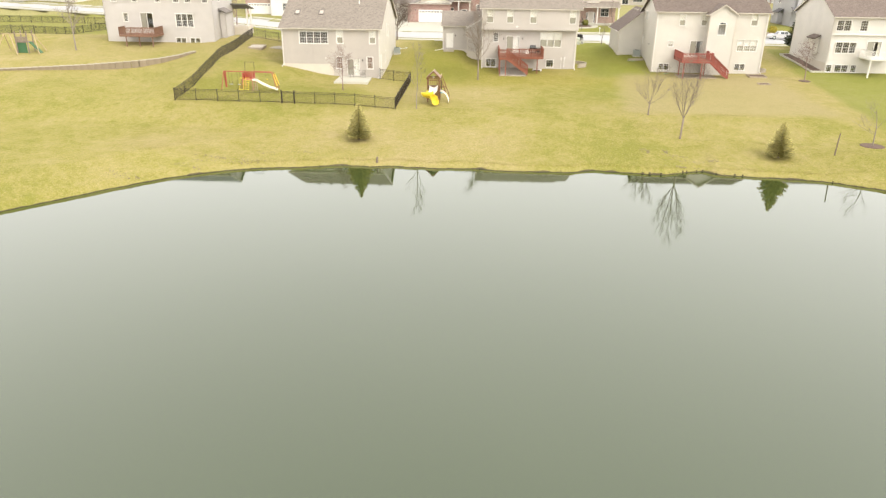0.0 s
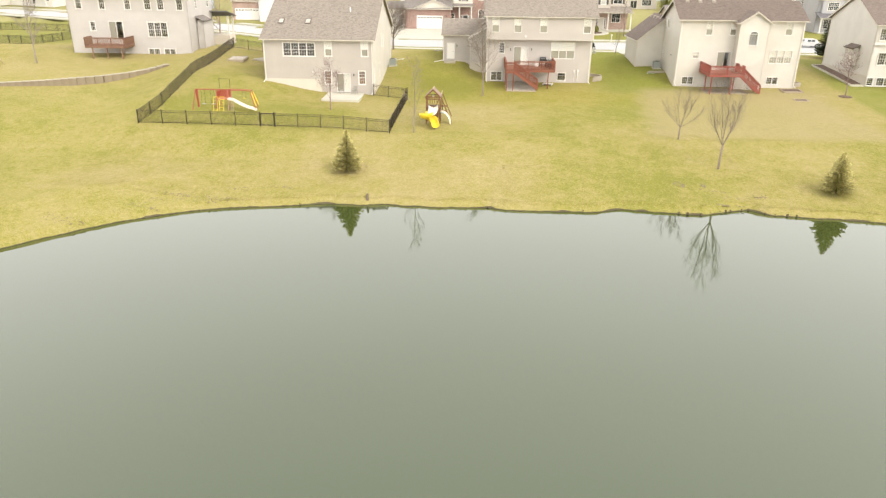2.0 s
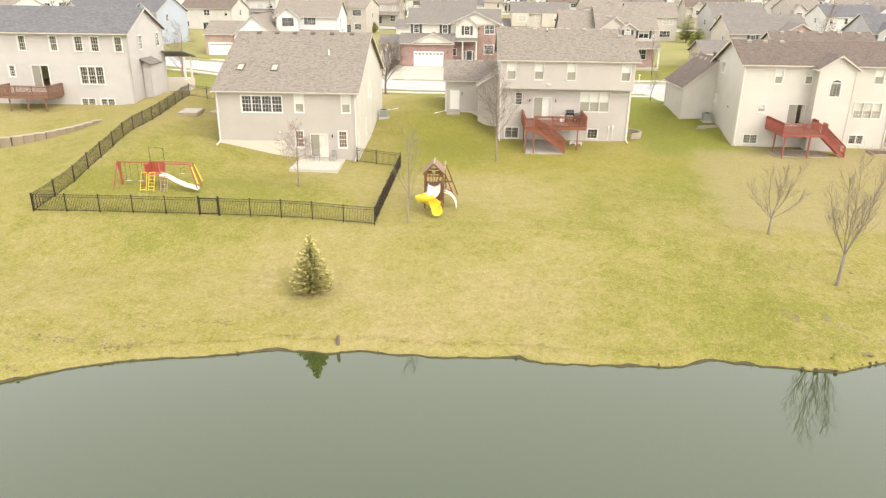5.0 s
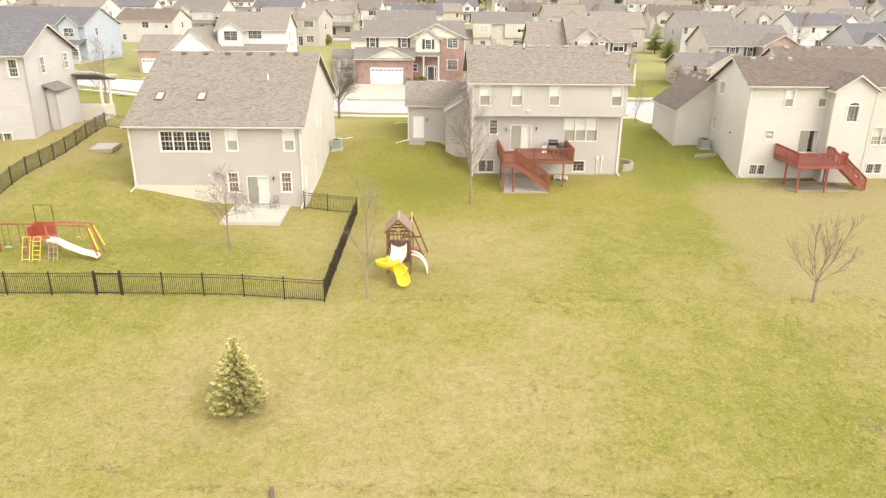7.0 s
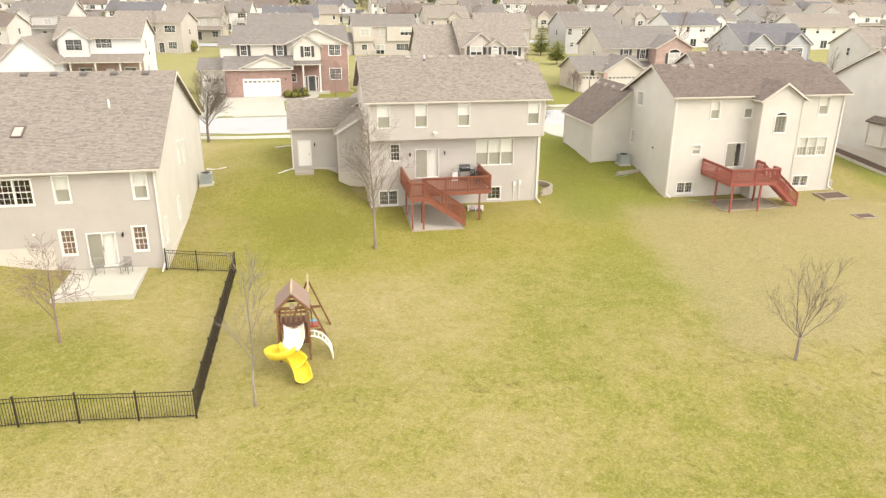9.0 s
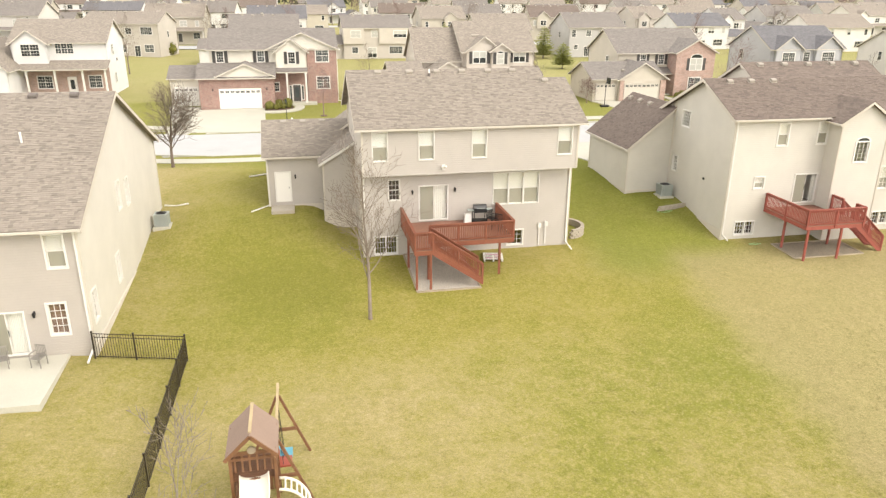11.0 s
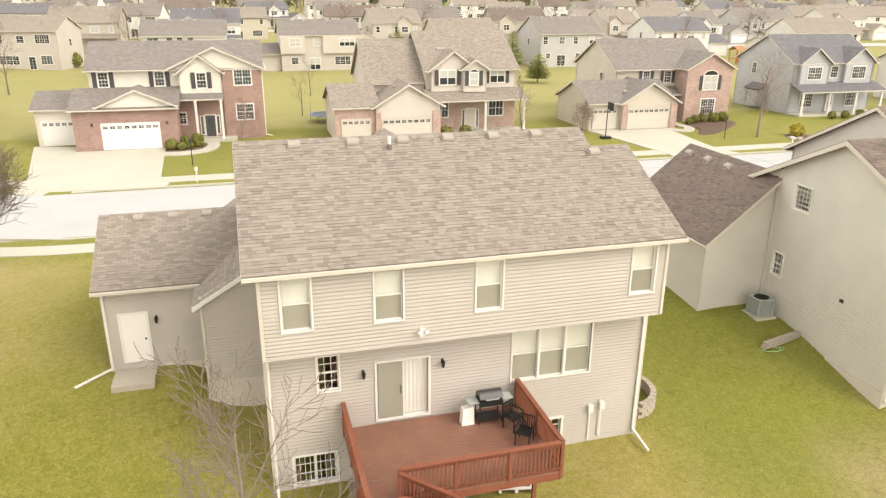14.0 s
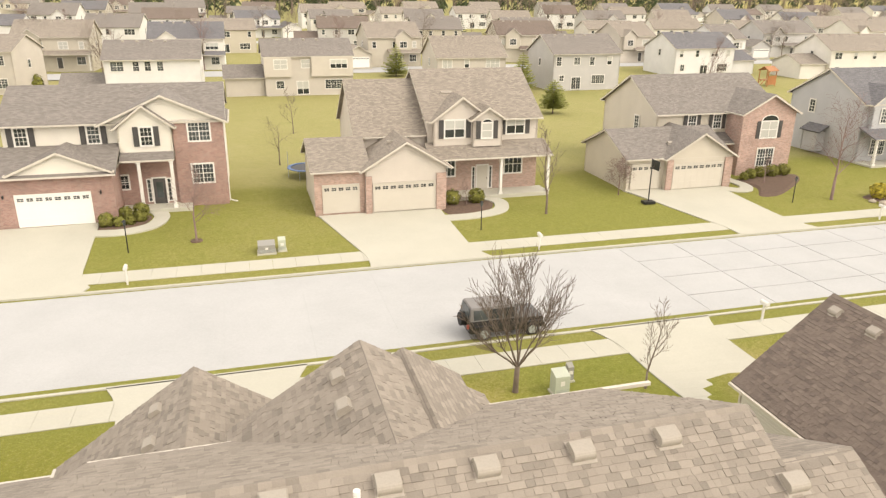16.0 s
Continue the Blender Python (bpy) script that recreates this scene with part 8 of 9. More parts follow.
def patio_chair(x, y, z, turn, mat="chair_grey", label="grey metal garden chair on the concrete patio"):
    ob = holder("patio_chair", pose(x, y, z, 0, 0, turn), label, "chair", "patio chairs")
    for sx in (-0.23, 0.23):
        for sy in (-0.23, 0.23):
            part("leg", boxes((sx - 0.018, sx + 0.018, sy - 0.018, sy + 0.018, 0, 0.42)), MATS[mat], ob)
    bm = bmesh.new()
    slats = [c for i in range(7) for c in (-0.25 + i * 0.073, -0.25 + i * 0.073 + 0.055)]
    plate(bm, [-0.25, -0.21, 0.21, 0.25], slats, 0.42, 0.44, lambda i, j: i != 1 or j % 2 == 0)
    part("seat", bm, MATS[mat], ob)
    bm = bmesh.new()
    bars = [c for i in range(7) for c in (-0.25 + i * 0.077, -0.25 + i * 0.077 + 0.03)]
    plate(bm, bars, [0.44, 0.48, 0.88, 0.93], 0.0, 0.02, lambda i, j: i % 2 == 0 or j != 1)
    back = part("backrest", bm, MATS[mat], ob)
    back.matrix_local = pose(0, 0.25, 0, 90)
    for sx in (-0.26, 0.26):
        part("armrest", boxes((sx - 0.025, sx + 0.025, -0.22, 0.24, 0.62, 0.65), (sx - 0.015, sx + 0.015, -0.22, -0.19, 0.42, 0.62)), MATS[mat], ob)


patio_chair(-14.1, 93.2, 2.79, -20)
patio_chair(-15.6, 93.3, 2.79, 15)


def grill(x, y, z):
    ob = holder("barbecue_grill", pose(x, y, z), "black gas barbecue with a closed lid on the deck", "grill")
    part("cart", boxes((-0.42, -0.38, -0.25, -0.21, 0.05, 0.75), (0.38, 0.42, -0.25, -0.21, 0.05, 0.75), (-0.42, -0.38, 0.21, 0.25, 0.05, 0.75), (0.38, 0.42, 0.21, 0.25, 0.05, 0.75), (-0.42, 0.42, -0.25, 0.25, 0.18, 0.22)), MATS["dark_metal"], ob)
    part("firebox", boxes((-0.4, 0.4, -0.27, 0.27, 0.72, 0.92)), MATS["dark_metal"], ob)
    bm = bmesh.new()
    k = 10
    pr = [(-0.27 + 0.54 * i / k, 0.93 + 0.27 * math.sin(math.pi * (0.08 + 0.84 * i / k))) for i in range(k + 1)]
    prism(bm, [(-0.4, y0, z0) for y0, z0 in pr] + [(-0.4, 0.27, 0.92), (-0.4, -0.27, 0.92)][0:0], [(0.4, y0, z0) for y0, z0 in pr])
    part("lid", bm, MATS["grill_lid"], ob, "dark grey enamel lid")
    part("side_shelf", boxes((-0.78, -0.41, -0.22, 0.22, 0.84, 0.88)), MATS["ac_grey"], ob)
    part("side_shelf", boxes((0.41, 0.78, -0.22, 0.22, 0.84, 0.88)), MATS["ac_grey"], ob)
    part("handle", boxes((-0.25, 0.25, -0.36, -0.33, 1.0, 1.03), (-0.25, -0.22, -0.36, -0.26, 1.0, 1.03), (0.22, 0.25, -0.36, -0.26, 1.0, 1.03)), MATS["ac_grey"], ob)
    for sx in (-0.4, 0.4):
        bm = bmesh.new()
        tube(bm, [(sx - 0.03, 0.23, 0.08), (sx + 0.03, 0.23, 0.08)], 0.08, 12)
        part("wheel", bm, MATS["dark_metal"], ob)


plain("grill_lid", (0.06, 0.06, 0.06), 0.35, 0.3)
grill(8.5, 103.2, 4.95)
bag = holder("grill_cover", pose(7.75, 103.25, 4.95), "folded pale cover standing beside the grill", "cover")
bm = bmesh.new()
prism(bm, [(-0.22, -0.16, 0), (0.22, -0.16, 0), (0.22, 0.16, 0), (-0.22, 0.16, 0)], [(-0.18, -0.13, 0.62), (0.19, -0.12, 0.66), (0.17, 0.13, 0.64), (-0.19, 0.12, 0.6)])
part("cover", bm, MATS["blind"], bag)
for x, y, t in ((9.15, 102.6, 30), (9.2, 101.7, -40)):
    patio_chair(x, y, 4.95, t, "dark_metal", "dark metal garden chair on the red deck")


plain("bloom_pink", (0.45, 0.08, 0.2), 0.8)


def pallet(x, y, z, turn):
    ob = holder("pallet_planter", pose(x, y, z, 0, 0, turn), "white slatted pallet planter lying on the grass", "pallet")
    for i in range(4):
        part("slat", boxes((-0.62, 0.62, -0.55 + i * 0.33, -0.55 + i * 0.33 + 0.12, 0.14, 0.17)), MATS["trim_white"], ob)
    for x0 in (-0.6, -0.05, 0.5):
        part("bearer", boxes((x0, x0 + 0.1, -0.55, 0.58, 0.0, 0.138)), MATS["trim_white"], ob)
    for i, (a, b) in enumerate(((-0.45, -0.1), (0.1, 0.45), (-0.4, 0.3))):
        part("flower_row", boxes((a, b, -0.37 + i * 0.33, -0.26 + i * 0.33, 0.12, 0.15)), MATS["bloom_pink"], ob, "row of faded pink flowers")
    part("soil", boxes((-0.49, 0.49, -0.5, 0.52, 0.06, 0.12)), MATS["mulch"], ob)


pallet(9.25, 102.5, land(9.25, 102.5) + 0.02, -12)


def block_ring(x, y, r, courses, a0, a1, label, name="retaining_ring", size=0.3):
    z = land(x, y)
    ob = holder(name, pose(x, y, z), label, "block wall", "block walls")
    n = max(3, int(r * abs(a1 - a0) / size))
    w = r * abs(a1 - a0) / n
    me = shared(("block", round(w, 2)), lambda bm: prism(bm, [(-w / 2 + 0.006, -0.12, 0), (w / 2 - 0.006, -0.12, 0), (w / 2 - 0.02, 0.12, 0), (-w / 2 + 0.02, 0.12, 0)], [(-w / 2 + 0.012, -0.115, 0.145), (w / 2 - 0.012, -0.115, 0.145), (w / 2 - 0.02, 0.12, 0.145), (-w / 2 + 0.02, 0.12, 0.145)]), MATS["block_tan"])
    for c in range(courses):
        for i in range(n):
            a = a0 + (a1 - a0) * (i + 0.5 * (c % 2) + 0.25) / n
            q = part("block", me, None, ob)
            q.matrix_local = pose(r * math.cos(a), r * math.sin(a), c * 0.15 - 0.1, 0, 0, math.degrees(a) + 90)
    return ob


plain("block_tan", (0.40, 0.35, 0.28), 0.95, grain=20, var=0.25, stain=4)
block_ring(15.1, 106.2, 1.45, 4, -1.45, 1.45, "curved stone-block window well beside the house")
block_ring(40.7, 104.8, 1.1, 3, -1.5, 1.5, "curved stone-block window well beside the cream house")
bed(-31.9, -29.8, 102.4, 104.6, "timber-edged sand bed in the side yard", "garden bed", "gravel", lift=0.06)
slab_z = land(-28, 106)
tagged(part("side_patio", boxes((-29.3, -25.0, 104.6, 108.2, slab_z - 0.6, slab_z + 0.12)), MATS["concrete_old"]), "worn concrete slab beside the taupe house", "patio", kind="structure")
box_bed = holder("stone_bed", pose(23.35, 107.2, land(23.9, 107.4), 0, 0, 14), "low stone-block bed with a green hose beside the house", "garden bed")
for c in range(2):
    for i in range(6):
        q = part("block", shared(("bblock",), lambda bm: box(bm, -0.19, 0.19, -0.12, 0.12, 0, 0.145), MATS["block_tan"]), None, box_bed)
        q.location = (-0.4 + i * 0.4 + 0.1 * c, 0, c * 0.15 - 0.03)


def hose(x, y, z, seed, n=26, r=0.5):
    rnd = random.Random(seed)
    bm = bmesh.new()
    pts = [(r * math.cos(i * 0.75) * rnd.uniform(0.5, 1.2), 0.4 * r * math.sin(i * 0.75) * rnd.uniform(0.5, 1.2), 0.03 + 0.02 * rnd.random()) for i in range(n)]
    tube(bm, pts, 0.014, 5)
    ob = tagged(part("garden_hose", bm, MATS["hose_green"]), "tangled light green garden hose on the ground", "hose", "hoses")
    ob.location = (x, y, z)


plain("hose_green", (0.30, 0.50, 0.22), 0.5)
hose(23.2, 106.9, land(23.2, 106.9) + 0.03, 3, 22, 0.55)
hose(27.2, 101.9, land(27.2, 101.9) + 0.02, 4, 16, 0.4)


def retaining_wall():
    """A level-topped block wall that is deepest in its middle."""
    pts = [(-70, 89.3, 2), (-60.2, 90.4, 2), (-53.9, 90.9, 3), (-49.5, 91.2, 4), (-46, 91.5, 5), (-43.2, 92.3, 5), (-41, 94.0, 4), (-39.4, 96.2, 3), (-38.1, 98.8, 2)]
    ob = holder("retaining_wall", pose(pts[0][0], pts[0][1], 0), "low curved retaining wall of tan blocks across the lawn", "block wall", "block walls")
    me = shared(("rblock",), lambda bm: box(bm, -0.445, 0.445, -0.15, 0.15, 0, 0.192), plain("block_brown", (0.27, 0.22, 0.15), 0.95, grain=20, var=0.25, stain=4))
    cap = shared(("cap",), lambda bm: box(bm, -0.448, 0.448, -0.2, 0.2, 0, 0.08), MATS["concrete_old"])
    run = 0
    for a, b in zip(pts, pts[1:]):
        a2, b2 = Vector(a[:2]), Vector(b[:2])
        n = round((b2 - a2).length / 0.9)
        ang = math.degrees(math.atan2(b2.y - a2.y, b2.x - a2.x))
        for i in range(n):
            t = (i + 0.5) / n
            p = a2.lerp(b2, t)
            high = (a[2] + (b[2] - a[2]) * t) * 0.2
            k = math.ceil(high / 0.2) + 1
            z = land(p.x, p.y) + high - k * 0.2
            for c in range(k):
                q = part("block", me, None, ob)
                q.matrix_local = pose(p.x - pts[0][0], p.y - pts[0][1], z + c * 0.2 - 0.22, 0, 0, ang)
            q = part("cap_stone", cap, None, ob)
            q.matrix_local = pose(p.x - pts[0][0], p.y - pts[0][1], z + k * 0.2 - 0.22, 0, 0, ang)


retaining_wall()

# ---- play sets ----
plain("play_wood", (0.20, 0.095, 0.045), 0.7, grain=18, var=0.3, stain=2)
plain("play_yellow", (0.78, 0.60, 0.05), 0.4, var=0.06)
plain("play_white", (0.78, 0.74, 0.62), 0.4, var=0.06)
plain("play_red", (0.33, 0.075, 0.045), 0.45, var=0.1)
plain("play_pink", (0.42, 0.13, 0.095), 0.5, var=0.1)
plain("play_roof", (0.27, 0.19, 0.145), 0.8, var=0.2)
plain("play_blue", (0.10, 0.33, 0.42), 0.45)
plain("fort_pale", (0.42, 0.33, 0.19), 0.8, grain=18, var=0.2, stain=2)
plain("play_green", (0.05, 0.14, 0.06), 0.6)


def play_tower():
    X, Y = -5.05, 82.3
    z = land(X + 0.7, Y + 0.6)
    ob = holder("play_tower", pose(X, Y, z), "wooden play tower with a yellow spiral slide and gable roof", "play set")
    w, d, pl = 1.4, 1.35, 1.72
    for x in (0, w):
        for y in (0, d):
            part("corner_post", boxes((x - 0.05, x + 0.05, y - 0.05, y + 0.05, -0.2, 2.82)), MATS["play_wood"], ob)
    for i in range(9):
        part("floor_board", boxes((0, w, i * 0.15, i * 0.15 + 0.14, pl - 0.04, pl)), MATS["play_wood"], ob)
    for y in (0, d):
        for zz in (pl + 0.8, 2.72):
            part("cross_rail", boxes((0.05, w - 0.05, y - 0.03, y + 0.03, zz - 0.05, zz + 0.05)), MATS["play_wood"], ob)
    for x in (0, w):
        for zz in (0.6, 1.1, pl + 0.1, pl + 0.45, pl + 0.8, 2.72):
            part("cross_rail", boxes((x - 0.03, x + 0.03, 0.05, d - 0.05, zz - 0.06, zz + 0.06)), MATS["play_wood"], ob)
    for i in range(6):
        part("baluster", boxes((0.12 + i * 0.23, 0.18 + i * 0.23, -0.035, 0.0, 2.05, 2.67)), MATS["play_wood"], ob)
    for i in range(6):
        x = 0.1 + i * 0.22
        part("wall_board", boxes((x, x + 0.2, d - 0.02, d + 0.02, 0.2, pl)), MATS["play_wood"], ob)
    for s in (-1, 1):
        bm = bmesh.new()
        a = [(w / 2, -0.3, 3.55), (w / 2, d + 0.3, 3.55), (w / 2 + s * 0.82, d + 0.3, 2.74), (w / 2 + s * 0.82, -0.3, 2.74)]
        prism(bm, [(p[0], p[1], p[2] - 0.05) for p in a], a)
        part("roof_panel", bm, MATS["play_roof"], ob, "faded purple-brown roof panel")
    for s in (-1, 1):
        bm = bmesh.new()
        beam(bm, (w / 2, -0.32, 3.52), (w / 2 + s * 0.82, -0.32, 2.71), 0.05, 0.12)
        part("gable_board", bm, MATS["play_wood"], ob)
    bm = bmesh.new()
    box(bm, 0.1, w - 0.1, -0.06, -0.03, 2.75, 2.83)
    part("gable_board", bm, MATS["play_wood"], ob)
    bm = bmesh.new()
    tube(bm, [(w / 2, -0.09, 2.87), (w / 2, -0.05, 2.87)], 0.14, 16)
    part("gable_disc", bm, MATS["timber_grey"], ob)
    part("ridge_strip", boxes((w / 2 - 0.05, w / 2 + 0.05, -0.1, d + 0.28, 3.52, 3.57)), MATS["fort_pale"], ob, "pale ridge strip")

    def chute(path, wide, high, mat, name, label):
        """A trough swept along path."""
        bm = bmesh.new()
        rows = []
        for i, p in enumerate(path):
            p = Vector(p)
            dd = Vector(path[min(i + 1, len(path) - 1)]) - Vector(path[max(i - 1, 0)])
            side = Vector((dd.y, -dd.x, 0)).normalized()
            up = side.cross(dd).normalized()
            if up.z < 0:
                up = -up
            sec = []
            for k in range(9):
                a = math.pi * k / 8
                sec.append(p + side * (-math.cos(a) * wide / 2) + up * (high * (1 - math.sin(a))))
            for k in range(8, -1, -1):
                a = math.pi * k / 8
                sec.append(p + side * (-math.cos(a) * (wide / 2 + 0.035)) + up * (high * (1 - math.sin(a)) - 0.035))
            rows.append([bm.verts.new(v) for v in sec])
        for r, s in zip(rows, rows[1:]):
            for k in range(18):
                bm.faces.new((r[k], r[(k + 1) % 18], s[(k + 1) % 18], s[k]))
        bm.faces.new(rows[0])
        bm.faces.new(rows[-1][::-1])
        part(name, bm, MATS[mat], ob, label, smooth=True)

    marks = [Vector(p) for p in ((0.70, 0.08, pl), (0.72, -0.35, pl - 0.22), (0.70, -0.80, pl - 0.50), (0.46, -1.18, pl - 0.72), (0.06, -1.36, pl - 0.84), (-0.20, -1.16, pl - 0.93), (-0.02, -0.94, pl - 1.02), (0.38, -1.02, pl - 1.13), (0.74, -1.32, pl - 1.28), (0.94, -1.75, pl - 1.42), (1.02, -2.10, pl - 1.54), (1.06, -2.40, pl - 1.58))]
    way = []
    ext = [marks[0] * 2 - marks[1]] + marks + [marks[-1] * 2 - marks[-2]]
    for p0, p1, p2, p3 in zip(ext, ext[1:], ext[2:], ext[3:]):
        for k in range(3):
            t = k / 3
            way.append(0.5 * (2 * p1 + (p2 - p0) * t + (2 * p0 - 5 * p1 + 4 * p2 - p3) * t * t + (3 * p1 - p0 - 3 * p2 + p3) * t ** 3))
    way.append(marks[-1])
    chute(way[:9], 0.88, 0.30, "play_white", "slide_top", "cream upper slide chute")
    chute(way[8:26], 0.84, 0.52, "play_yellow", "slide_spiral", "yellow spiral slide chute")
    chute(way[25:], 0.74, 0.36, "play_yellow", "slide_exit", "yellow slide exit")
    # climbing arch
    for y in (0.35, 0.95):
        bm = bmesh.new()
        pts = [(w + 0.05 + 1.0 * math.sin(t * math.pi / 2 / 8), y - 0.5, 1.3 - 1.3 * (1 - math.cos(t * math.pi / 2 / 8))) for t in range(9)]
        tube(bm, pts, 0.05, 8)
        part("climber_rail", bm, MATS["play_white"], ob, "white moulded climber rail", smooth=True)
    for t in range(1, 8):
        x, zz = w + 0.05 + 1.0 * math.sin(t * math.pi / 16), 1.3 - 1.3 * (1 - math.cos(t * math.pi / 16))
        bm = bmesh.new()
        tube(bm, [(x, -0.15, zz), (x, 0.45, zz)], 0.035, 6)
        part("rung", bm, MATS["play_white"], ob)
    # swing beam on two A-frames, with a red and a blue swing
    bx = w + 0.04
    bm = bmesh.new()
    beam(bm, (bx, -0.15, 2.62), (bx, 4.3, 2.62), 0.09, 0.14)
    part("swing_beam", bm, MATS["fort_pale"], ob, "pale weathered swing beam")
    for y, sides in ((0.75, (1,)), (3.5, (-1, 1))):
        for sx in sides:
            bm = bmesh.new()
            beam(bm, (bx + 0.05 * sx, y, 2.58), (bx + 1.1 * sx, y, -0.05), 0.09, 0.09)
            part("swing_leg", bm, MATS["play_wood"], ob)
        part("brace", boxes((bx - 0.56 if len(sides) > 1 else bx, bx + 0.58, y - 0.1, y - 0.055, 1.13, 1.27)), MATS["play_wood"], ob)
    for y, seat, high in ((1.75, "play_red", 0.95), (2.75, "play_blue", 0.6)):
        for sx in (-0.2, 0.2):
            bm = bmesh.new()
            tube(bm, [(bx + 0.02, y + sx, 2.55), (bx + 0.12, y + sx, high + 0.04)], 0.012, 5)
            part("swing_chain", bm, MATS["dark_metal"], ob)
        part("swing_seat", boxes((bx - 0.05, bx + 0.42, y - 0.28, y + 0.28, high, high + 0.07), (bx - 0.05, bx, y - 0.28, y + 0.28, high + 0.07, high + 0.4)), MATS[seat], ob, "moulded swing seat")
    return ob


play_tower()


def swing_set():
    X, Y = -28.9, 82.75
    z = land(-26, 82.2)
    ob = holder("swing_set", pose(X, Y, z) @ Matrix.Scale(0.88, 4), "red metal swing set with yellow ladders and cream slide", "play set")
    H = 2.25

    def bar(name, a, b, r, mat, label=""):
        bm = bmesh.new()
        tube(bm, [a, b], r, 7)
        return part(name, bm, MATS[mat], ob, label)

    bar("top_beam", (0, 0, H), (3.0, 0, H), 0.06, "play_red")
    for y in (-0.9, 0.9):
        bar("leg", (0.05, 0, H), (-0.15, y, -0.05), 0.05, "play_red")
    part("leg_panel", boxes((0.15, 0.35, -0.03, 0.03, 0.0, H)), MATS["play_red"], ob)
    for x in (0.9, 2.0):
        for s in (-0.2, 0.2):
            bar("swing_chain", (x + s, 0, H), (x + s, 0, 0.6), 0.012, "dark_metal")
        part("swing_seat", boxes((x - 0.22, x + 0.22, -0.1, 0.1, 0.55, 0.6)), MATS["ac_grey"], ob, "grey swing seat")
    # tower with a red wall, canopy hoops and platform
    for x in (2.7, 4.0):
        for y in (-0.6, 0.6):
            part("tower_post", boxes((x - 0.04, x + 0.04, y - 0.04, y + 0.04, -0.1, 2.3)), MATS["play_pink"], ob)
    part("platform", boxes((2.7, 4.0, -0.6, 0.6, 1.2, 1.26)), MATS["play_pink"], ob)
    for i in range(5):
        part("wall_board", boxes((2.72 + i * 0.25, 2.94 + i * 0.25, 0.57, 0.61, 1.26, 2.2)), MATS["play_red"], ob)
    for i in range(4):
        part("wall_board", boxes((2.68, 2.72, -0.55 + i * 0.28, -0.3 + i * 0.28, 1.26, 2.1)), MATS["play_red"], ob)
    for x in (2.75, 4.0):
        bar("canopy_pole", (x, 0.6, 2.2), (x, 0.6, 3.4), 0.025, "dark_metal")
    bar("canopy_pole", (2.75, 0.6, 3.4), (4.0, 0.6, 3.4), 0.02, "dark_metal")
    # ladders at the front
    for x0 in (2.4, 3.1):
        for x in (x0, x0 + 0.5):
            bar("ladder_rail", (x, -0.65, 1.55), (x, -1.35, 0.0), 0.022, "play_yellow")
        for i in range(6):
            t = 0.02 + i * 0.18
            bar("ladder_rung", (x0, -0.65 - 0.7 * t, 1.55 * (1 - t)), (x0 + 0.5, -0.65 - 0.7 * t, 1.55 * (1 - t)), 0.026, "play_red" if x0 < 2.6 and 0 < i < 5 else "play_yellow")
    for x in (4.15, 4.5, 4.75):
        bar("net_rail", (x, -0.6, 1.7), (x, -1.3, 0.0), 0.022, "timber_grey")
    for i in range(5):
        t = 0.1 + i * 0.19
        bar("net_rung", (4.15, -0.6 - 0.7 * t, 1.7 * (1 - t)), (4.75, -0.6 - 0.7 * t, 1.7 * (1 - t)), 0.02, "timber_grey")
    # monkey bars
    for y in (-0.35, 0.35):
        bar("monkey_rail", (4.0, y, 2.25), (6.6, y, 2.2), 0.045, "play_red")
        bar("end_leg", (6.6, y, 2.2), (7.15, y * 1.5, 0.0), 0.05, "play_red")
        bar("end_ladder", (6.7, y + 0.1, 2.0), (7.2, y * 1.5 + 0.1, 0.5), 0.05, "play_yellow")
    for i in range(7):
        bar("monkey_rung", (4.3 + i * 0.36, -0.35, 2.24), (4.3 + i * 0.36, 0.35, 2.24), 0.025, "play_pink")
    bar("trapeze_bar", (5.6, 0.0, 1.3), (5.95, 0.0, 1.3), 0.025, "play_yellow")
    for x in (5.6, 5.95):
        bar("trapeze_rope", (x, 0.0, 1.3), (x, 0.0, 2.2), 0.01, "dark_metal")
    bm = bmesh.new()
    prof = [(4.0, 1.25), (4.6, 1.15), (5.3, 0.75), (6.2, 0.35), (6.9, 0.18), (7.2, 0.05)]
    trough = [(-0.78, 0.15), (-0.74, 0.15), (-0.74, 0.0), (-0.25, 0.0), (-0.25, 0.15), (-0.21, 0.15), (-0.21, -0.05), (-0.78, -0.05)]
    rings = [[bm.verts.new((x, y, z + up)) for y, up in trough] for x, z in prof]
    for p, q in zip(rings, rings[1:]):
        for k in range(8):
            bm.faces.new((p[k], p[(k + 1) % 8], q[(k + 1) % 8], q[k]))
    bm.faces.new(rings[0])
    bm.faces.new(rings[-1])
    bmesh.ops.recalc_face_normals(bm, faces=bm.faces)
    part("slide", bm, MATS["play_white"], ob, "cream wavy slide")


swing_set()


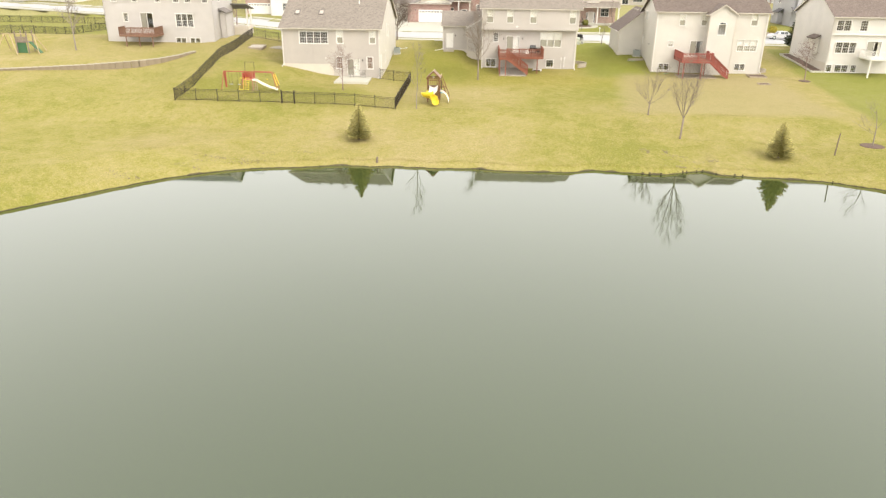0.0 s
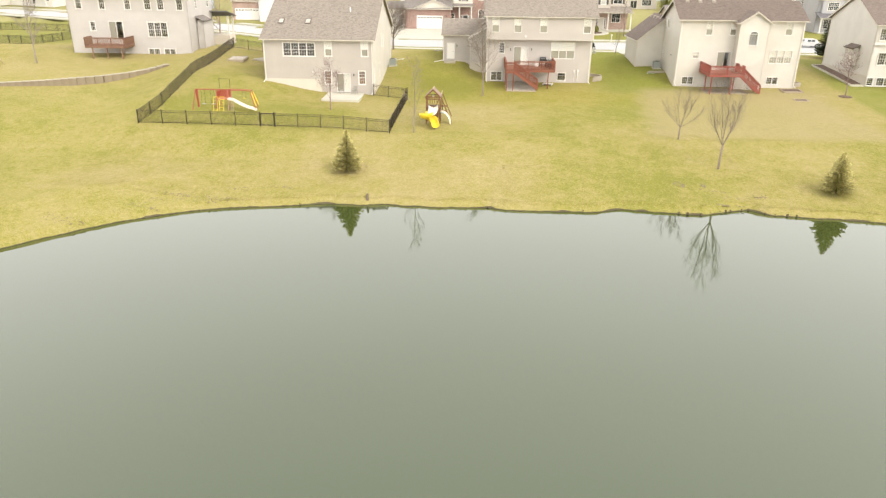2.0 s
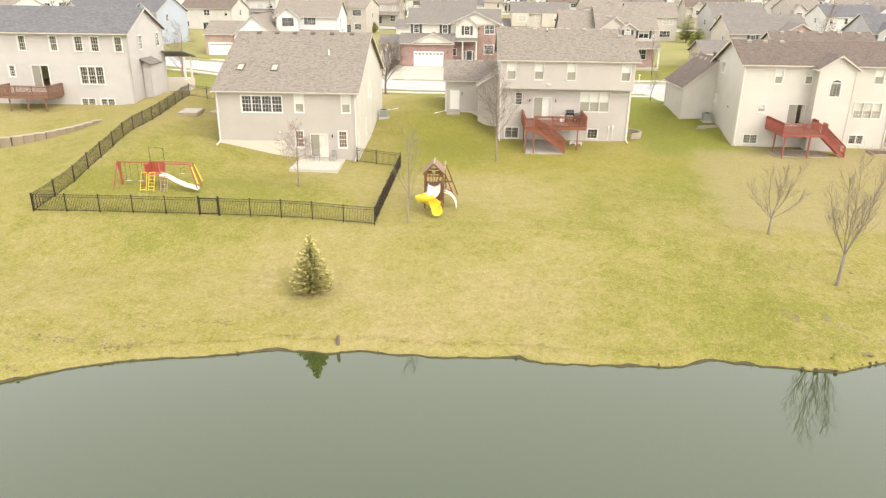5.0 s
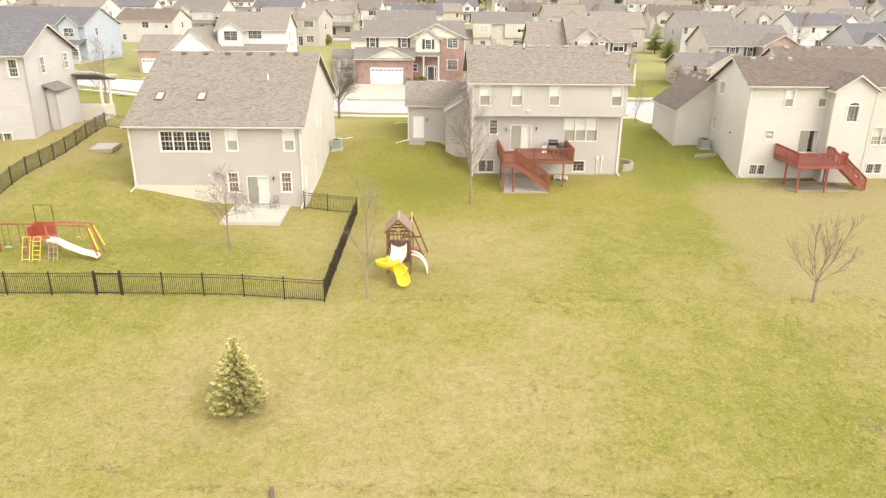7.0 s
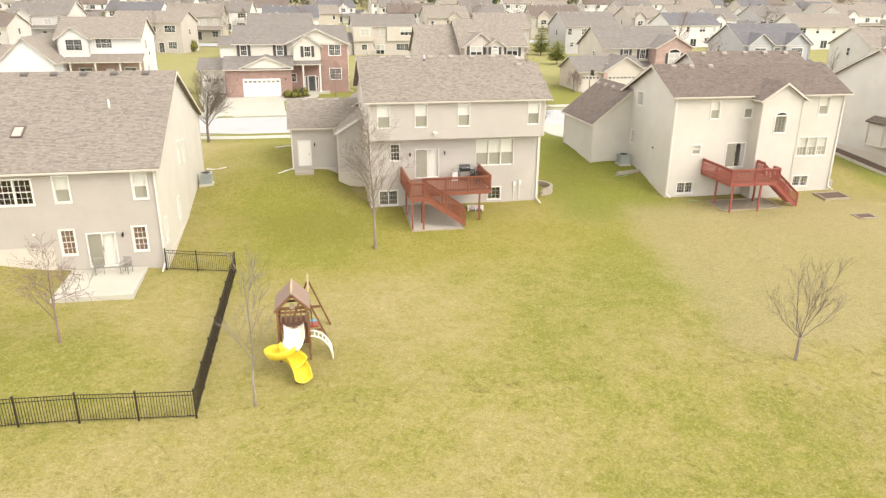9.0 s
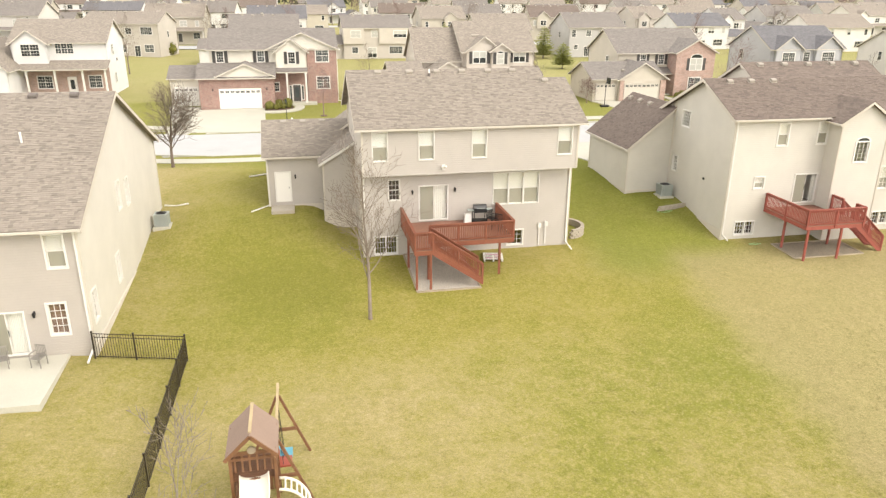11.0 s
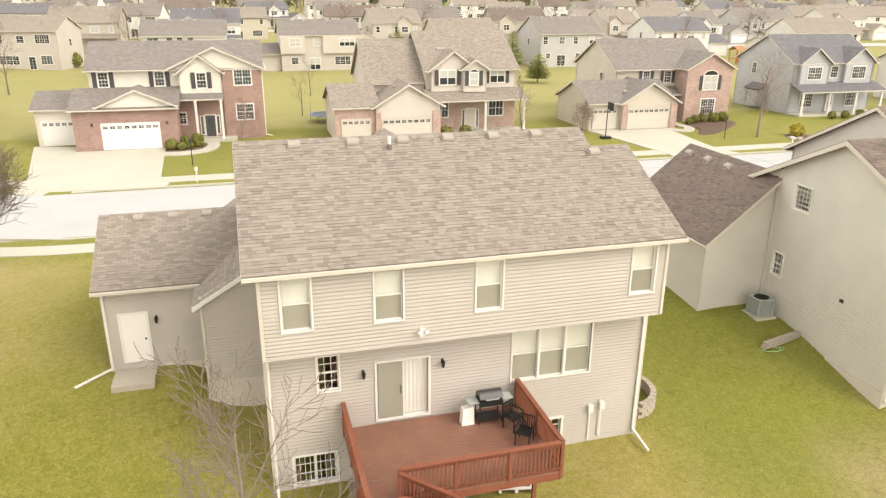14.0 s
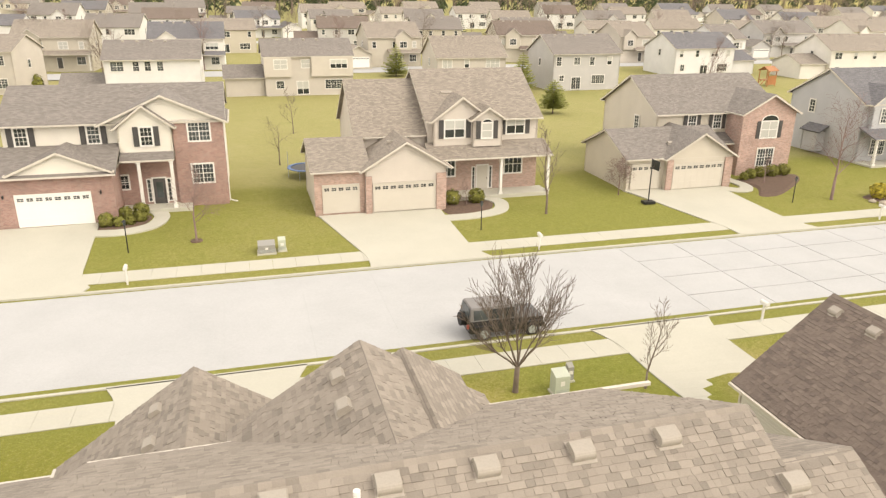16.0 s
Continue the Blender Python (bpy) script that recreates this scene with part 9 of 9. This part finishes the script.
def old_play_set():
    X, Y = -62.4, 97.6
    ob = holder("climbing_set", pose(X, Y, land(X, Y)), "weathered grey wooden play frame with a green slide", "play set")
    for x in (0, 1.6):
        for y in (0, 1.4):
            part("post", boxes((x - 0.06, x + 0.06, y - 0.06, y + 0.06, -0.2, 2.9)), MATS["bark_grey"], ob)
    part("platform", boxes((0, 1.6, 0, 1.4, 1.4, 1.48)), MATS["bark_grey"], ob)
    for i in range(8):
        part("wall_board", boxes((0.02 + i * 0.2, 0.18 + i * 0.2, -0.03, 0.0, 1.48, 2.2)), MATS["bark_grey"], ob)
    bm = bmesh.new()
    beam(bm, (1.6, 0.6, 1.45), (3.2, 0.3, 0.05), 0.5, 0.07)
    part("slide", bm, MATS["play_green"], ob, "dark green slide")
    for a, b in (((-2.0, 0.4, 2.5), (2.6, 0.4, 2.5)), ((-1.7, 0.4, 2.5), (-2.6, -0.9, -0.05)), ((-1.7, 0.4, 2.5), (-2.0, 1.7, -0.05)), ((-0.9, 0.2, 2.6), (0.9, -1.6, -0.05)), ((2.4, 0.4, 2.5), (3.3, 1.6, -0.05)), ((2.4, 0.4, 2.5), (3.4, -0.7, -0.05))):
        bm = bmesh.new()
        beam(bm, a, b, 0.1, 0.1)
        part("timber", bm, MATS["fort_pale"], ob, "pale weathered timber")
    part("tarpaulin", boxes((0.0, 1.3, 0.1, 0.14, 0.0, 1.4)), MATS["play_green"], ob, "dark green lower panel")


old_play_set()

# ---- street furniture and vehicles ----
def mailbox(x, y, face_sign=-1):
    ob = holder("mailbox", pose(x, y, land(x, y)), "white kerbside mailbox on a post", "mailbox", "mailboxes")
    part("post", boxes((-0.05, 0.05, -0.05, 0.05, -0.2, 1.05)), MATS["trim_white"], ob)
    bm = bmesh.new()
    k = 8
    pr = [(0.11 * math.cos(math.pi * i / k), 1.17 + 0.1 * math.sin(math.pi * i / k)) for i in range(k + 1)] + [(-0.11, 1.05), (0.11, 1.05)]
    prism(bm, [(px, -0.28, pz) for px, pz in pr], [(px, 0.24, pz) for px, pz in pr])
    part("box", bm, MATS["trim_white"], ob)
    part("flag", boxes((0.115, 0.125, -0.1, 0.1, 1.15, 1.2)), MATS["play_red"], ob)


def yard_lamp(x, y):
    ob = holder("yard_lamp", pose(x, y, land(x, y)), "slim black yard lamp post on a front lawn", "lamp post", "yard lamps")
    bm = bmesh.new()
    tube(bm, [(0, 0, -0.2), (0, 0, 1.9)], [0.045, 0.035], 8)
    part("pole", bm, MATS["dark_metal"], ob)
    bm = bmesh.new()
    tube(bm, [(0, 0, 1.9), (0, 0, 2.2)], [0.07, 0.12], 6)
    part("lantern", bm, dark_pane(), ob)
    bm = bmesh.new()
    tube(bm, [(0, 0, 2.2), (0, 0, 2.34)], [0.14, 0.02], 6)
    part("cap", bm, MATS["dark_metal"], ob)


for x, y in ((-2.75, 142.5), (24.3, 142.3), (31.7, 128.3), (54.3, 142.4)):
    mailbox(x, y)
for x, y in ((-3.35, 147.8), (21.5, 146.9), (50.2, 147.6)):
    yard_lamp(x, y)


def utility_box(x, y, w, d, hh, mat, label):
    ob = holder("utility_box", pose(x, y, land(x, y)), label, "utility box", "utility boxes")
    part("base", boxes((-w / 2 - 0.06, w / 2 + 0.06, -d / 2 - 0.06, d / 2 + 0.06, -0.1, 0.08)), MATS["concrete"], ob)
    bm = bmesh.new()
    prism(bm, [(-w / 2, -d / 2, 0.08), (w / 2, -d / 2, 0.08), (w / 2, d / 2, 0.08), (-w / 2, d / 2, 0.08)], [(-w / 2, -d / 2, hh * 0.85), (w / 2, -d / 2, hh * 0.85), (w / 2, d / 2, hh), (-w / 2, d / 2, hh)])
    part("cabinet", bm, MATS[mat], ob)
    part("label_plate", boxes((-0.1, 0.1, -d / 2 - 0.012, -d / 2 - 0.002, hh * 0.45, hh * 0.65)), MATS["trim_white"], ob)
    for i in range(3):
        part("vent_slat", boxes((-w / 2 + 0.05, w / 2 - 0.05, -d / 2 - 0.01, -d / 2 - 0.002, 0.15 + i * 0.07, 0.18 + i * 0.07)), MATS["ac_grey"], ob)


plain("box_green", (0.47, 0.50, 0.40), 0.6)
plain("box_grey", (0.30, 0.29, 0.26), 0.6)
utility_box(5.7, 146.0, 1.15, 0.9, 0.75, "box_grey", "grey metal transformer box on a front lawn")
utility_box(6.75, 146.1, 0.5, 0.45, 0.95, "box_green", "pale green utility pedestal on a front lawn")
utility_box(17.7, 124.3, 0.7, 0.6, 1.15, "box_green", "pale green utility cabinet on the verge")
utility_box(18.6, 125.2, 0.3, 0.3, 0.9, "box_grey", "small grey utility pedestal on the verge")


def hoop(x, y):
    ob = holder("basketball_hoop", pose(x, y, land(x, y)), "freestanding basketball hoop beside a driveway", "basketball hoop")
    part("base", boxes((-0.5, 0.5, -0.35, 0.35, 0.0, 0.22)), MATS["dark_metal"], ob)
    bm = bmesh.new()
    tube(bm, [(0, 0, 0.2), (0, 0, 3.0), (0.25, 0, 3.3)], 0.05, 8)
    part("pole", bm, MATS["dark_metal"], ob)
    part("backboard", boxes((0.3, 0.34, -0.6, 0.6, 2.9, 3.7)), dark_pane(), ob)
    bm = bmesh.new()
    pts = [(0.6 + 0.23 * math.cos(a * math.pi / 8), 0.23 * math.sin(a * math.pi / 8), 3.05) for a in range(17)]
    tube(bm, pts, 0.015, 5, caps=False)
    part("rim", bm, MATS["play_red"], ob)


hoop(37.4, 149.8)


def vehicle(x, y, z, turn, label, paint, jeep):
    """A parked car lying along x, nose to +x."""
    ob = holder("car", pose(x, y, z, 0, 0, turn), label, "car", "parked cars")
    L, Wd = (4.5, 1.85) if jeep else (4.6, 1.8)
    r = 0.40 if jeep else 0.33

    def shell(prof, w0, w1):
        bm = bmesh.new()
        zs = [p[1] for p in prof]
        lo, hi = min(zs), max(zs)
        a = [(p[0], -(w0 + (w1 - w0) * (p[1] - lo) / (hi - lo)) / 2, p[1]) for p in prof]
        b = [(p[0], (w0 + (w1 - w0) * (p[1] - lo) / (hi - lo)) / 2, p[1]) for p in prof]
        prism(bm, a, b)
        bmesh.ops.bevel(bm, geom=list(bm.edges), offset=0.04, segments=2, affect="EDGES")
        return bm

    if jeep:
        body = [(-2.15, 0.5), (-2.15, 1.12), (0.55, 1.12), (0.7, 1.10), (1.95, 1.05), (2.0, 0.55), (1.9, 0.45), (-2.1, 0.45)]
        cabin = [(-2.1, 1.1), (-2.02, 1.82), (0.35, 1.82), (0.7, 1.1)]
    else:
        body = [(-2.25, 0.42), (-2.28, 0.85), (-1.6, 0.98), (0.9, 0.95), (1.9, 0.82), (2.25, 0.62), (2.25, 0.32), (-2.2, 0.30)]
        cabin = [(-1.75, 0.95), (-1.15, 1.42), (0.15, 1.45), (0.95, 0.95)]
    part("body", shell(body, Wd, Wd - 0.04), MATS[paint], ob, smooth=False)
    part("cabin", shell(cabin, Wd - 0.1, Wd - 0.4), MATS["soft_top"] if jeep else MATS[paint], ob, "dark grey soft top" if jeep else "")
    wins = [(-1.9, -1.15), (-1.05, -0.35), (-0.25, 0.35)] if jeep else [(-1.05, -0.45), (-0.38, 0.25)]
    z0, z1 = (1.2, 1.7) if jeep else (1.0, 1.35)
    for s in (-1, 1):
        for a, b in wins:
            bm = bmesh.new()
            ya, yb = s * ((Wd - 0.1) / 2 - (0.03 if jeep else 0.02)), s * ((Wd - 0.1) / 2 - (0.13 if jeep else 0.135))
            prism(bm, [(a, ya, z0), (b, ya, z0), (b, yb, z1), (a, yb, z1)], [(a, ya + s * 0.03, z0), (b, ya + s * 0.03, z0), (b, yb + s * 0.03, z1), (a, yb + s * 0.03, z1)])
            part("side_window", bm, dark_pane(), ob)
    for (xa, za), (xb, zb), nm in (((cabin[3][0] - 0.02, cabin[3][1] + 0.06), (cabin[2][0] + 0.03, cabin[2][1] - 0.08), "windscreen"), ((cabin[0][0] - 0.03, cabin[0][1] + 0.08), (cabin[1][0] - 0.03, cabin[1][1] - 0.08), "rear_window")):
        bm = bmesh.new()
        k = 0.04 if nm == "windscreen" else -0.03
        a, b = [(xa, -Wd / 2 + 0.2, za), (xa, Wd / 2 - 0.2, za), (xb, Wd / 2 - 0.32, zb), (xb, -Wd / 2 + 0.32, zb)], None
        prism(bm, a, [(p[0] + k, p[1], p[2] + 0.01) for p in a])
        part(nm, bm, dark_pane(), ob)
    for wx in (-1.35, 1.35):
        for s in (-1, 1):
            bm = bmesh.new()
            tube(bm, [(wx, s * (Wd / 2 - 0.22), r), (wx, s * (Wd / 2 + 0.03), r)], r, 20)
            wheel = part("wheel", bm, MATS["rubber"], ob)
            bm = bmesh.new()
            tube(bm, [(wx, s * (Wd / 2 + 0.031), r), (wx, s * (Wd / 2 + 0.045), r)], r * 0.6, 14)
            part("rim", bm, MATS["ac_grey"], wheel)
            if jeep:
                part("fender", boxes((wx - 0.52, wx + 0.52, min(s * (Wd / 2 - 0.05), s * (Wd / 2 + 0.14)), max(s * (Wd / 2 - 0.05), s * (Wd / 2 + 0.14)), 0.85, 0.91)), MATS["rubber"], ob)
    nose = body[4][0] if jeep else 2.25
    for s in (-1, 1):
        bm = bmesh.new()
        tube(bm, [(nose - 0.02, s * 0.6, 0.85 if jeep else 0.66), (nose + 0.05, s * 0.6, 0.85 if jeep else 0.66)], 0.1, 12)
        part("headlight", bm, MATS["skylight_pane"], ob)
        part("tail_light", boxes((-2.24 if jeep else -2.31, -2.13 if jeep else -2.24, min(s * 0.7, s * 0.85), max(s * 0.7, s * 0.85), 0.75, 0.95)), MATS["play_red"], ob)
    part("bumper", boxes((nose, nose + 0.18, -Wd / 2 + 0.1, Wd / 2 - 0.1, 0.42, 0.58)), MATS["rubber"] if jeep else MATS[paint], ob)
    if jeep:
        bm = bmesh.new()
        tube(bm, [(-2.16, 0.1, 0.95), (-2.4, 0.1, 0.95)], 0.37, 18)
        part("spare_wheel", bm, MATS["rubber"], ob)
    return ob


plain("rubber", (0.022, 0.022, 0.022), 0.8)
plain("soft_top", (0.22, 0.21, 0.20), 0.9)
plain("paint_black", (0.03, 0.028, 0.026), 0.25)
plain("paint_silver", (0.55, 0.55, 0.54), 0.3, 0.3)
vehicle(17.4, 131.0, ROAD_Z - 0.01, 0, "black off-road vehicle with a grey soft top parked at the kerb", "paint_black", True)
vehicle(57.2, 139.2, ROAD_Z - 0.02, 180, "silver saloon car parked on the street", "paint_silver", False)
st = holder("shore_post", pose(34.7, 67.0, land(34.7, 67.0)), "weathered wooden post standing near the shore", "post")
bm = bmesh.new()
tube(bm, [(0, 0, -0.2), (0.05, 0, 1.0), (0.1, 0, 2.1)], [0.07, 0.06, 0.05], 7)
part("post", bm, MATS["bark_brown"], st)
st = holder("shore_stump", pose(-8.7, 64.5, land(-8.7, 64.5)), "short dark stump at the water's edge", "stump")
bm = bmesh.new()
tube(bm, [(0, 0, -0.2), (0, 0, 0.2), (0.03, 0, 0.42)], [0.11, 0.10, 0.08], 8)
part("stump", bm, MATS["bark_brown"], st)

for x0, y0, x1, y1 in ((-11.8, 113.6, -10.1, 113.0), (-6.1, 117.6, -4.5, 118.4)):
    bm = bmesh.new()
    tube(bm, [(x0, y0, land(x0, y0) + 0.1), ((x0 + x1) / 2, (y0 + y1) / 2, land(x0, y0) + 0.09), (x1, y1, land(x1, y1) + 0.08)], 0.06, 8)
    tagged(part("drain_pipe", bm, MATS["trim_white"]), "white plastic drain pipe lying on the grass", "drain pipe", "drain pipes")


# ---- roofing tabs, shore and grass ----
def shingled(house_name, slopes, mats, keep=None, limit=0):
    """Lays overlapping shingle tabs on a slope: (eave corner, along, up, length, height, left trim, right trim per metre up)."""
    rnd = random.Random(9)
    vs, fs, single = [], [], []
    for o, along, up, length, height, hold in slopes:
        o, along, up = Vector(o), Vector(along).normalized(), Vector(up).normalized()
        nrm = along.cross(up).normalized()
        if nrm.z < 0:
            nrm = -nrm
        rows = int(height / 0.142)
        for r in range(rows):
            v0 = r * 0.142
            u = -rnd.uniform(0, 0.25)
            while u < length:
                w = rnd.choice((0.13, 0.16, 0.2, 0.22, 0.26, 0.32))
                a, b = max(0.0, u), min(length, u + w - 0.006)
                u += w
                if b - a < 0.04:
                    continue
                t = rnd.choice((0.010, 0.013, 0.020, 0.025))
                k = rnd.uniform(-0.006, 0.006)
                pts = [o + along * x + up * y + nrm * z for x, y, z in ((a, v0 + k, 0.001), (b, v0 + k, 0.001), (b, v0 + k, t), (a, v0 + k, t), (b, v0 + 0.17, 0.003), (a, v0 + 0.17, 0.003))]
                if keep and keep(pts[0]) and len(single) < limit:
                    single.append(pts)
                    continue
                i = len(vs)
                vs += [tuple(p) for p in pts]
                fs += [(i, i + 1, i + 2, i + 3), (i + 3, i + 2, i + 4, i + 5), (i, i + 3, i + 5), (i + 1, i + 4, i + 2)]
    me = bpy.data.meshes.new("shingles")
    me.from_pydata(vs, [], fs)
    me.materials.append(mats[0])
    par = [c for c in bpy.data.objects if c.name == house_name][0]
    ob = new("shingles", me)
    ob.parent = par
    ob.matrix_parent_inverse = par.matrix_basis.inverted()
    tagged(ob, kind="stuff")
    for pts in single:
        c = sum(pts, Vector()) / 6
        m2 = bpy.data.meshes.new("shingle")
        m2.from_pydata([tuple(p - c) for p in pts], [], [(0, 1, 2, 3), (3, 2, 4, 5), (0, 3, 5), (1, 4, 2)])
        m2.materials.append(mats[1])
        s = new("shingle", m2)
        s.parent = par
        s.matrix_parent_inverse = par.matrix_basis.inverted()
        s.location = c


P = math.atan(0.515)
UP = (0, math.cos(P), math.sin(P))
DOWN = (0, -math.cos(P), math.sin(P))
SC = 1 / math.cos(P)
MAIN = [
    ((0.92, 102.95, 11.03), (1, 0, 0), UP, 12.73, 5.4 * SC, 0),
    ((13.65, 102.95, 11.03), (1, 0, 0), UP, 1.53, 4.4 * SC, 0),
    ((13.65, 113.75, 11.03), (-1, 0, 0), DOWN, 12.73, 5.4 * SC, 0),
]
shingled("house", MAIN, (ROOF_TAN_I, ROOF_TAN_O), lambda p: 105.6 < p.y < 108.2 and 4.5 < p.x < 9.5, 300)
PG = math.atan(1.7 / 3.5)
shingled("house", [((-4.75, 110.65, 7.98), (1, 0, 0), (0, math.cos(PG), math.sin(PG)), 5.4, 3.85 / math.cos(PG), 0)], (ROOF_TAN_I, ROOF_TAN_O))
P2 = math.atan(1.87 / 3.0)
shingled("house", [((3.95, 114.4, 11.13 - 0.187), (0, -1, 0), (math.cos(P2), 0, math.sin(P2)), 4.2, 3.3 / math.cos(P2), 0), ((10.55, 110.2, 11.13 - 0.187), (0, 1, 0), (-math.cos(P2), 0, math.sin(P2)), 4.2, 3.3 / math.cos(P2), 0)], (ROOF_TAN_I, ROOF_TAN_O))
P3 = math.atan(2.52 / 3.7)
shingled("house", [((-1.02, 118.1, 8.33 - 0.204), (0, -1, 0), (math.cos(P3), 0, math.sin(P3)), 4.6, 4.0 / math.cos(P3), 0), ((6.98, 113.5, 8.33 - 0.204), (0, 1, 0), (-math.cos(P3), 0, math.sin(P3)), 4.6, 4.0 / math.cos(P3), 0)], (ROOF_TAN_I, ROOF_TAN_O))
PL = math.atan(0.464)
shingled("house.001", [((-25.05, 93.8, 8.85), (1, 0, 0), (0, math.cos(PL), math.sin(PL)), 13.4, 9.8 / math.cos(PL), 0)], (ROOF_TAN_I, ROOF_TAN_O))
ROOF_BROWN_I = shingle("shingle_brown_tabs", (0.170, 0.134, 0.110), "island")
PR = math.atan(0.5)
shingled("house.002", [((24.9, 102.6, 10.97), (1, 0, 0), (0, math.cos(PR), math.sin(PR)), 15.8, 4.25 / math.cos(PR), 0)], (ROOF_BROWN_I, ROOF_BROWN_I))
P4 = math.atan(2.9 / 3.58)
shingled("house.002", [((21.6, 118.15, 7.85 - 0.243), (0, -1, 0), (math.cos(P4), 0, math.sin(P4)), 7.7, 3.88 / math.cos(P4), 0)], (ROOF_BROWN_I, ROOF_BROWN_I))
# ridge caps of the main roof
caps = [c for c in bpy.data.objects if c.name == "house"][0]
cap_me = bpy.data.meshes.new("ridge_cap")
cap_me.from_pydata([(-0.155, -0.16, -0.095), (0.155, -0.16, -0.095), (0.155, 0, 0.012), (-0.155, 0, 0.02), (0.155, 0.16, -0.095), (-0.155, 0.16, -0.095)], [], [(0, 1, 2, 3), (3, 2, 4, 5)])
cap_me.materials.append(ROOF_TAN_O)
for i in range(60):
    q = new("ridge_cap", cap_me)
    q.parent = caps
    q.matrix_parent_inverse = caps.matrix_basis.inverted()
    q.location = (1.08 + i * 0.21, 108.35, 13.818)


def grass_tufts():
    """Blades and clumps of grass on the near lawns and along the shore."""
    rnd = random.Random(21)
    vs, fs = [], []
    n = 0
    while n < 45000:
        x, y = rnd.uniform(-34, 46), 63 + 46 * rnd.random() ** 1.25
        d = y - shore(x)
        if d < 0.7 or (d > 2.0 and rnd.random() < 0.15):
            continue
        if 1.0 < x < 15.2 and y > 103.6 or -25 < x < -12.3 and y > 94 or x > 25.2 and y > 101.5 or -17.5 < x < -13.1 and 89.7 < y < 94.3 or 3.6 < x < 7.7 and y > 98.4:
            continue
        n += 1
        z = land(x, y)
        hh = rnd.uniform(0.02, 0.05) * (2.4 if d < 1.2 else 1.0)
        for k in range(3):
            a = rnd.uniform(0, 6.28)
            r, w = rnd.uniform(0.08, 0.2), rnd.uniform(0.012, 0.035)
            c, s = math.cos(a), math.sin(a)
            i = len(vs)
            vs += [(x - s * w, y + c * w, z - 0.01), (x + s * w, y - c * w, z - 0.01), (x + c * r, y + s * r, z + hh * rnd.uniform(0.6, 1.0))]
            fs.append((i, i + 1, i + 2))
    me = bpy.data.meshes.new("grass")
    me.from_pydata(vs, [], fs)
    me.materials.append(MATS["grass"])
    tagged(new("grass", me), "short yellow-green grass blades over the lawn", "grass", "", "stuff")


grass_tufts()


def shore_edge():
    """Clods and bare spots where the lawn breaks off at the water."""
    rnd = random.Random(31)
    bm = bmesh.new()

    def clod(c, r, low, high):
        k = 7
        ring = [c + Vector((r * 1.5 * math.cos(6.28 * i / k) * rnd.uniform(0.7, 1.2), r * 0.8 * math.sin(6.28 * i / k) * rnd.uniform(0.7, 1.2), -low)) for i in range(k)]
        top = [c + Vector(((p - c).x, (p - c).y, 0)) * rnd.uniform(0.5, 0.8) + Vector((0, 0, rnd.uniform(0.5, 1.0) * high)) for p in ring]
        prism(bm, ring, top)

    bare = bmesh.new()

    def soil(px, py, r):
        c = Vector((px, py, land(px, py)))
        ring = [c + Vector((r * 1.6 * math.cos(1.047 * i) * rnd.uniform(0.6, 1.3), r * math.sin(1.047 * i) * rnd.uniform(0.6, 1.3), -0.04)) for i in range(6)]
        prism(bare, ring, [c + Vector(((p - c).x * 0.7, (p - c).y * 0.7, rnd.uniform(0.006, 0.02))) for p in ring])

    x = -44.0
    while x < 46:
        rough = 14 < x < 25
        r = rnd.uniform(0.04, 0.11) * (1.8 if rough and rnd.random() < 0.6 else 1.0)
        clod(Vector((x, shore(x) + rnd.uniform(-0.02, 0.08), WATER + 0.04)), r * 0.7, 0.2, 0.08 + r * 0.6)
        x += rnd.uniform(0.3, 1.1) if rough else 7.5
    for i in range(22):
        x = rnd.choice((rnd.uniform(-36, -14), rnd.uniform(-30, -18), rnd.uniform(-30, -18), rnd.uniform(19, 23)))
        y = shore(x) + abs(rnd.gauss(1.2, 0.6)) + 0.3
        for k in range(rnd.randrange(14, 34)):
            px, py = x + rnd.gauss(0, 0.6), y + rnd.gauss(0, 0.16)
            soil(px, py, rnd.uniform(0.03, 0.075))
    for x, y in ((17.2, 67.8), (17.0, 68.3), (19.1, 68.0)):
        for k in range(26):
            soil(x + rnd.gauss(0, 0.22), y + rnd.gauss(0, 0.32), rnd.uniform(0.03, 0.08))
    tagged(part("bare_soil", bare, plain("bare_soil", (0.215, 0.175, 0.10), 0.95, grain=14, var=0.4, stain=1.2, relief=0.6)), "small bare earth spots in the lawn by the pond", "soil", "", "stuff")
    tagged(part("shore_clods", bm, MATS["bank_soil"]), "dark crumbling earth along the water's edge", "bank", "", "stuff")


shore_edge()
